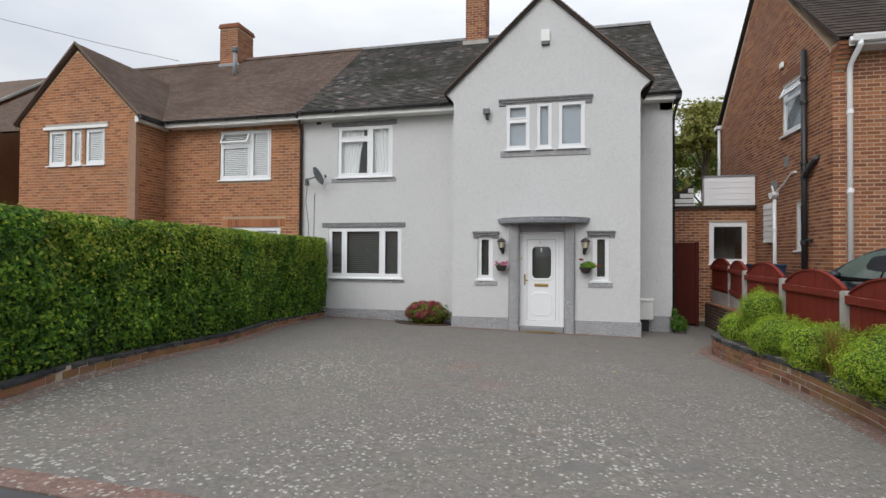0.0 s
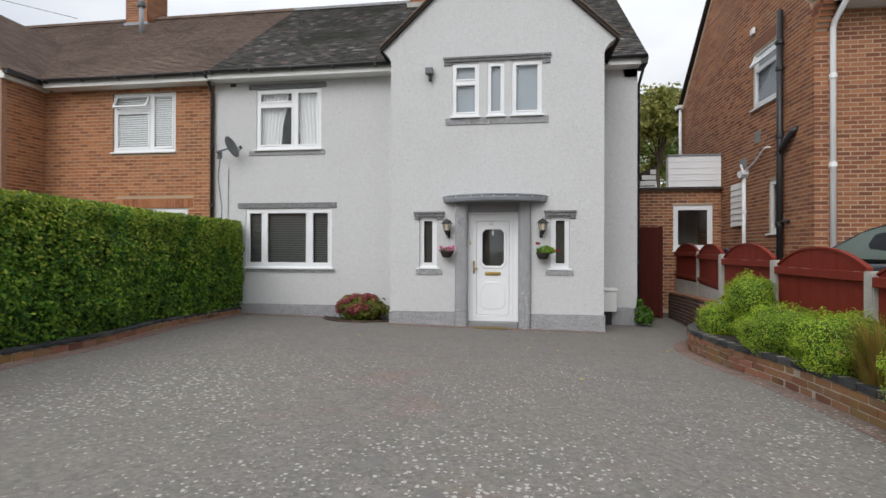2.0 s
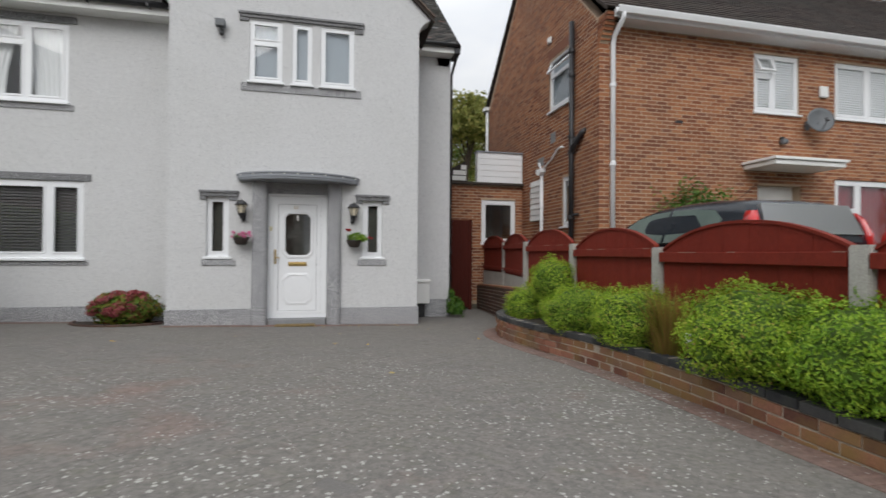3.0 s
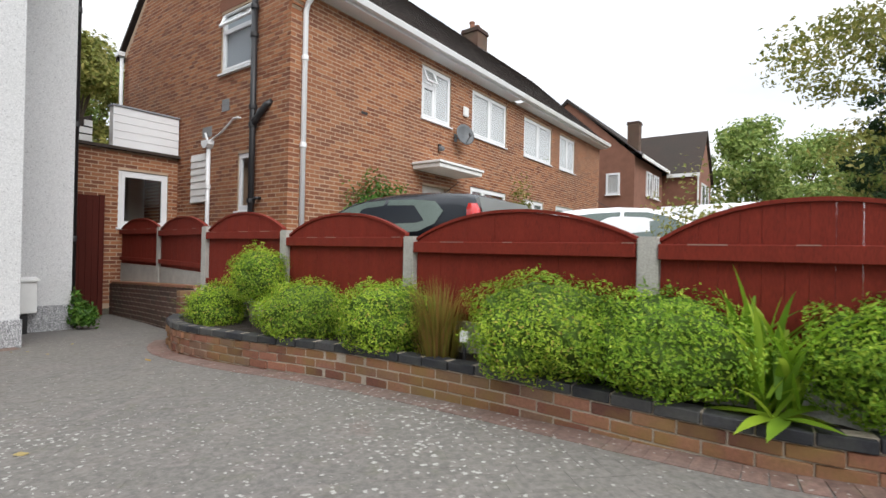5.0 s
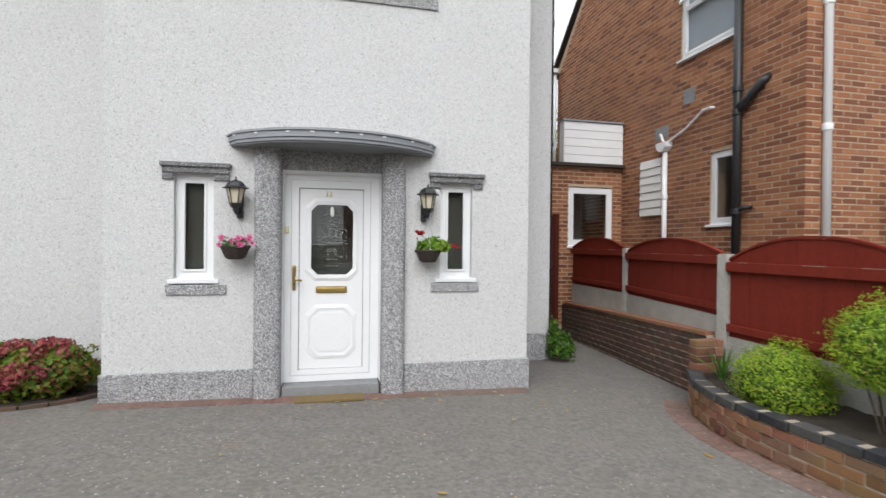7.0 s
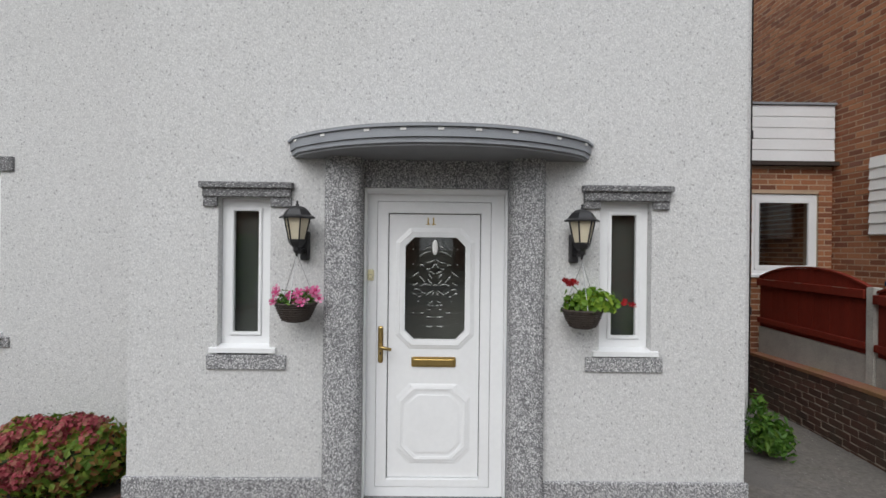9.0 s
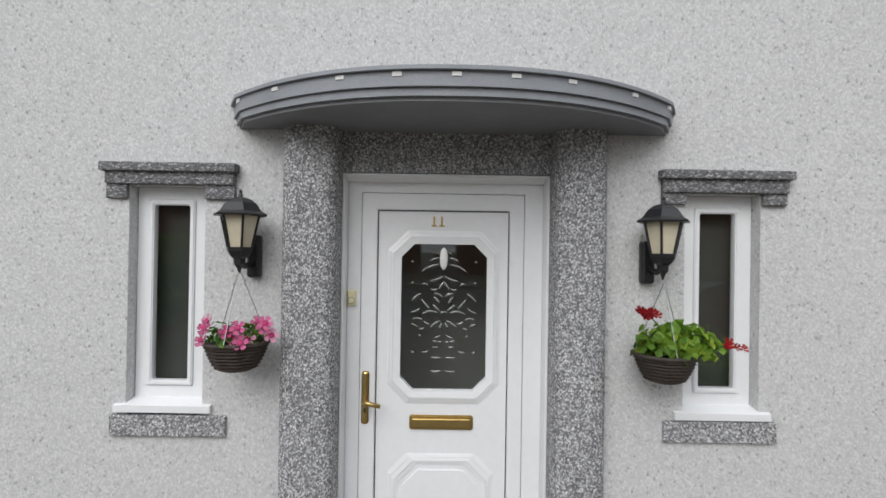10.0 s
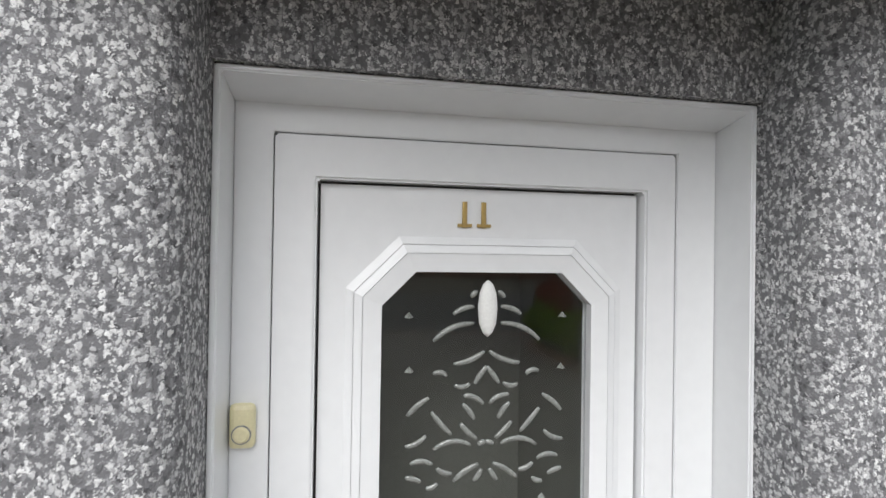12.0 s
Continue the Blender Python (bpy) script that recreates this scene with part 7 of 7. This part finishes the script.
gr = thing("ornamental_grass", "clump of reddish-green upright grass in a planter", "grass clump", (3.06, 5.68, 0.3))
verts, faces = [], []
rng = np.random.RandomState(8)
for k in range(620):
    a, r0 = rng.uniform(0, 6.28), rng.uniform(0, 0.13)
    b = np.array((3.06 + r0 * math.cos(a), 5.70 + r0 * math.sin(a), 0.24))
    h, lean = rng.uniform(0.35, 0.72), rng.uniform(0.03, 0.30)
    w = np.array((-math.sin(a), math.cos(a), 0)) * 0.0035
    mid = b + np.array((math.cos(a) * lean * 0.4, math.sin(a) * lean * 0.4, h * 0.6))
    tip = b + np.array((math.cos(a) * lean, math.sin(a) * lean, h))
    i = len(verts)
    verts += [b - w, b + w, mid + w, mid - w, tip]
    faces += [(i, i + 1, i + 2, i + 3), (i + 3, i + 2, i + 4)]
me = bpy.data.meshes.new("blades")
me.from_pydata([tuple(v) for v in verts], [], faces)
me.materials.append(RUSH)
adopt(new("blades", me), gr)


def blade_plant(name, label, x, y, z, count, length, width, seed, mat, low=0.55, high=1.35, clump=0.03, tall=0.0):
    """Broad strap leaves arching out of a clump of crowns; tall: how far up the stalks leaves still start."""
    pl = thing(name, label, "plant", (x, y, z))
    rng = random.Random(seed)
    for k in range(count):
        a, side = rng.uniform(0, 6.28), rng.uniform(0, 6.28)
        ln, up = length * rng.uniform(0.55, 1.1), rng.uniform(low, high)
        rise = tall * rng.uniform(0, 1)
        ox, oy = x + clump * rng.random() * math.cos(side), y + clump * rng.random() * math.sin(side)
        bend = rng.uniform(0.1, 0.5)
        secs = []
        for i in range(8):
            f = i / 7
            r = ln * (math.cos(up) * f + bend * 0.5 * f * f)
            h = rise + ln * (math.sin(up) * f - bend * 0.55 * f ** 3)
            w = width * (0.35 + 1.6 * f * (1 - f) * 1.3) * (1 - f ** 4)
            c = Vector((ox + r * math.cos(a), oy + r * math.sin(a), z + h))
            t = Vector((-math.sin(a), math.cos(a), 0))
            secs.append([c - t * w + Vector((0, 0, w * 0.35)), c, c + t * w + Vector((0, 0, w * 0.35))])
        part("blade", rings(secs, closed=False), mat, pl, "", None, True)
    return pl


blade_plant("strap_leaved_plant", "strap-leaved bright green plant leaning over a planter", 3.02, 3.62, 0.30, 84, 0.50, 0.026, 5, LIME2, 0.9, 1.5, 0.16, 0.36)
blade_plant("strap_leaved_plant", "drooping pale leaves of a strap-leaved plant over a coping", 2.90, 3.58, 0.38, 9, 0.34, 0.045, 15, LIME, -0.2, 0.35)
blade_plant("strap_leaved_plant", "thin grey-green strap-leaved plant by a concrete post", 3.22, 9.55, 0.25, 16, 0.42, 0.014, 6, GREEN)
cup = thing("plant_label", "small white plastic marker standing in soil", "plant label", (3.0, 5.42, 0.3))
part("marker", bx(2.99, 3.02, 5.39, 5.46, 0.49, 0.57, bev=0.004), PAINTW, cup)
part("stake", bx(3.0, 3.01, 5.415, 5.435, 0.26, 0.49), BLACKP, cup)

climber = thing("climbing_shrub", "leafy climbing shrub against a brick wall", "shrub", (7.2, RY - 0.2, 0.4))
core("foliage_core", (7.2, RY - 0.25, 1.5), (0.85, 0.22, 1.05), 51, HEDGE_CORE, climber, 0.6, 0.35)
p, d = lumpy(2600, (7.2, RY - 0.28, 1.5), (0.9, 0.28, 1.12), 51, 0.4, 0.5, -0.95)
leaves("foliage", p, d, 0.10, GREEN, climber, "", 51)
cl2 = thing("climbing_shrub", "dull climbing shrub against a brick wall", "shrub", (13.2, RY - 0.2, 0.4))
p, d = lumpy(1200, (13.2, RY - 0.3, 1.9), (0.6, 0.25, 1.4), 52, 0.4, 0.6, -0.95)
leaves("foliage", p, d, 0.10, TREEY, cl2, "", 52)
bs = thing("garden_bush", "thin olive-green bush behind a fence", "bush", (6.3, 4.6, 0.38))
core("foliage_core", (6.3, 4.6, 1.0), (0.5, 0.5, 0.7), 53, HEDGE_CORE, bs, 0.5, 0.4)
p, d = lumpy(1500, (6.3, 4.5, 1.15), (0.55, 0.6, 0.95), 53, 0.45, 0.6, -0.95)
leaves("foliage", p, d, 0.06, TREEY, bs, "", 53)


# ---- trees ----
def tree(name, label, x, y, z, height, spread, seed, mat, clumps, per, size, bare=0.3, trunk=0.16):
    t = thing(name, label, "tree", (x, y, z))
    rng = random.Random(seed)
    part("trunk", tube([(x, y, z - 0.1), (x + 0.1, y, z + height * 0.25), (x - 0.05, y + 0.1, z + height * 0.55), (x, y, z + height * 0.9)], [trunk, trunk * 0.8, trunk * 0.5, trunk * 0.12], 10), BARK, t)
    pts, nrm = [], []
    for k in range(clumps):
        f = bare + (1 - bare) * rng.uniform(0.0, 1.0)
        a = rng.uniform(0, 6.28)
        w = spread * math.sin(math.pi * min(1, 0.18 + 0.78 * (f - bare) / (1 - bare))) ** 0.7
        r = w * rng.uniform(0.25, 1.0)
        c = (x + r * math.cos(a), y + r * math.sin(a), z + height * f)
        if k % 3 == 0:
            part("limb", tube([(x, y, z + height * max(0.2, f - 0.18)), (x + r * 0.5 * math.cos(a), y + r * 0.5 * math.sin(a), z + height * (f - 0.05)), c], [trunk * 0.35, trunk * 0.2, trunk * 0.06], 6), BARK, t)
        cr = spread * rng.uniform(0.16, 0.30)
        p, d = lumpy(per, c, (cr, cr, cr * 0.7), seed * 50 + k, 0.4, 0.8, -1)
        pts.append(p)
        nrm.append(d)
    leaves("crown", np.concatenate(pts), np.concatenate(nrm), size, mat, t, "", seed)
    return t


tree("broadleaf_tree", "tall broadleaf tree with thin olive-green leaves", 15.6, 0.9, 0.3, 10.0, 3.6, 61, TREEY, 52, 190, 0.15, 0.22)
tree("conifer_tree", "dense dark green conifer", 14.6, 1.6, 0.3, 5.6, 1.2, 62, CONIF, 60, 170, 0.10, 0.05, 0.1)
for k, (x, y, h, s, m) in enumerate(((46, 7.2, 11.5, 5.0, TREEL), (52, 3.0, 11.0, 6.0, TREEL), (40, -1.0, 8.5, 5.0, TREEL))):
    tree("broadleaf_tree", "far green broadleaf tree", x, y, 0.0, h, s, 63 + k, m, 90, 150, 0.40, 0.06)
for k, (x, y, h, s, m) in enumerate(((7.4, 27, 9.2, 3.2, TREEY), (4.4, 29, 8.6, 2.8, TREEY), (9.5, 31, 10, 3.0, TREEL))):
    tree("willow_tree", "yellow-green tree in a back garden", x, y, 0.0, h, s, 70 + k, m, 80, 300, 0.20, 0.08)
tree("conifer_tree", "dark conifer in a back garden", 4.9, 24.0, 0.0, 6.6, 1.1, 75, CONIF, 40, 140, 0.12, 0.05, 0.1)
p, d = lumpy(2600, (4.3, 21.5, 1.8), (2.3, 1.0, 2.2), 77, 0.35, 0.5, -0.9)
bk = thing("garden_bush", "bright green bush in a back garden", "bush", (4.3, 21.5, 0))
leaves("foliage", p, d, 0.13, GREEN, bk, "", 77)

# ---- fallen leaves ----
rng = random.Random(12)
for k in range(26):
    x, y = rng.uniform(-0.6, 2.3), 10.6 - abs(rng.gauss(0, 0.35)) if k < 16 else rng.uniform(6.5, 10.0)
    if k >= 16:
        x = rng.uniform(-3, 2.4)
    s = rng.uniform(0.018, 0.035)
    bm = bmesh.new()
    bm.faces.new([bm.verts.new(q) for q in ((-s, 0, 0), (-s * 0.3, s * 0.6, 0.006), (s * 0.5, s * 0.5, 0.004), (s * 1.1, 0, 0.01), (s * 0.4, -s * 0.5, 0.003), (-s * 0.4, -s * 0.55, 0.006))])
    lf = part("fallen_leaf", bm, FALLEN, None, "", Matrix.Translation((x, min(y, 10.62), gz(x, y) + 0.004)) @ pose(0, 0, 0, rng.uniform(-10, 10), rng.uniform(-10, 10), rng.uniform(0, 360)))
    tagged(lf, "dry yellow-brown fallen leaf on grey paving", "leaf", "fallen leaves")

# ---- block paving, herringbone with red edging ----
drive = thing("drive", "weathered grey block-paved drive spotted with pale lichen", "drive", (0, 6, 0.1), kind="structure")
bm = bmesh.new()
vs = [bm.verts.new((x, y, gz(x, y) - 0.0012)) for x, y in ((-6.3, 1.81), (3.3, 1.81), (4.15, 14.3), (-6.3, 14.3))]
bm.faces.new(vs)
part("jointing_sand", bm, plain("dusty_jointing_sand", (0.155, 0.145, 0.135), 0.95, var=0.3, scale=5, bumpd=0.004, grain=150), drive)


def inside(x, y):
    if y < 2.05 or y > 14.2 or x < -5.75 or x > 4.0:
        return False
    if y > 10.66 and XL - 0.06 < x < XR + 0.03:
        return False
    if y > 11.36 and x < 2.62:
        return False
    k = np.interp(y, [q[1] for q in KL], [q[0] for q in KL])
    if x < k + 0.02:
        return False
    if y < 9.86:
        r = np.interp(y, [q[1] for q in PL[::-1]], [q[0] for q in PL[::-1]])
    else:
        r = np.interp(y, [q[1] for q in W2], [q[0] for q in W2])
    return x < r + 0.02


rng = np.random.RandomState(2)
BL, BW, J = 0.2, 0.1, 0.0018
joined, single = [], []
c45 = math.sqrt(0.5)
for i in range(-95, 96):
    for j in range(-95, 96):
        # herringbone cell: one block along, one across
        for a, b, w, h in (((i + 2 * j) * BW, (i - 2 * j) * BW, BL, BW), ((i + 2 * j) * BW + 0.0, (i - 2 * j) * BW + BW, BW, BL)):
            cx, cy = a + w / 2, b + h / 2
            x, y = (cx - cy) * c45 - 1.0, (cx + cy) * c45 + 6.5
            if not inside(x, y):
                continue
            rec = (x, y, w, h)
            if -1.1 < x < 1.3 and 2.3 < y < 4.6 and len(single) < 290:
                single.append(rec)
            else:
                joined.append(rec)
BEV = 0.0012
verts, faces = [], []


def block_shape(w, h):
    a, b = w / 2 - J / 2, h / 2 - J / 2
    return [(-a, -b, -0.03), (a, -b, -0.03), (a, b, -0.03), (-a, b, -0.03), (-a, -b, -BEV * 0.5), (a, -b, -BEV * 0.5), (a, b, -BEV * 0.5), (-a, b, -BEV * 0.5), (-a + BEV, -b + BEV, 0), (a - BEV, -b + BEV, 0), (a - BEV, b - BEV, 0), (-a + BEV, b - BEV, 0)]


BF = [(0, 1, 5, 4), (1, 2, 6, 5), (2, 3, 7, 6), (3, 0, 4, 7), (4, 5, 9, 8), (5, 6, 10, 9), (6, 7, 11, 10), (7, 4, 8, 11), (8, 9, 10, 11)]
for x, y, w, h in joined:
    k = len(verts)
    lift, tx, ty = rng.uniform(-0.0006, 0.0010), rng.uniform(-0.002, 0.002), rng.uniform(-0.002, 0.002)
    for u, v, q in block_shape(w, h):
        px, py = x + (u - v) * c45, y + (u + v) * c45
        verts.append((px, py, gz(px, py) + q + lift + tx * u + ty * v))
    faces += [tuple(k + e for e in f) for f in BF]
# red blocks laid as edging along the street and the house
def edging(x, y, yaw, m):
    k = len(verts2)
    for u, v, q in block_shape(0.1, 0.2):
        px, py = x + u * math.cos(yaw) - v * math.sin(yaw), y + u * math.sin(yaw) + v * math.cos(yaw)
        verts2.append((px, py, gz(px, py) + q + 0.001))
    faces2.extend([tuple(k + e for e in f) for f in BF])


verts2, faces2 = [], []
for k in range(82):
    edging(-4.75 + k * 0.1, 1.912, 0.0, None)
for line, side in ((KL, -1), (PL, -1)):
    for p, d in arc_line(line, 0.1):
        n = Vector((-d.y, d.x)) * side
        q = p + n * 0.115
        if q.y > 2.3:
            edging(q.x, q.y, math.atan2(d.y, d.x), None)
for k in range(40):
    edging(-2.18 + k * 0.1, 10.575, 0.0, None)
for k in range(32):
    edging(-5.6 + k * 0.1, 11.27, 0.0, None)
raw("paving_blocks", verts, faces, PAVE, drive, "grey paving blocks laid in herringbone", "stuff")
ob = raw("edging_blocks", verts2, faces2, PAVE_R, drive, "red edging blocks", "stuff")
ob.location.z += 0.004
sh = {}
for w, h in ((BL, BW), (BW, BL)):
    me = bpy.data.meshes.new("paving_block")
    me.from_pydata(block_shape(w, h), [], BF)
    me.materials.append(PAVE)
    sh[w] = me
ax, ay = Vector((1, 0, -0.018)).normalized(), Vector((0, 1, -0.033)).normalized()
lay = Matrix((ax, ay, ax.cross(ay))).transposed().to_4x4()
for x, y, w, h in single:
    ob = adopt(new("paving_block", sh[w]), drive)
    ob.matrix_basis = Matrix.Translation((x, y, gz(x, y) + rng.uniform(-0.0015, 0.0015))) @ lay @ Matrix.Rotation(radians(45), 4, "Z")
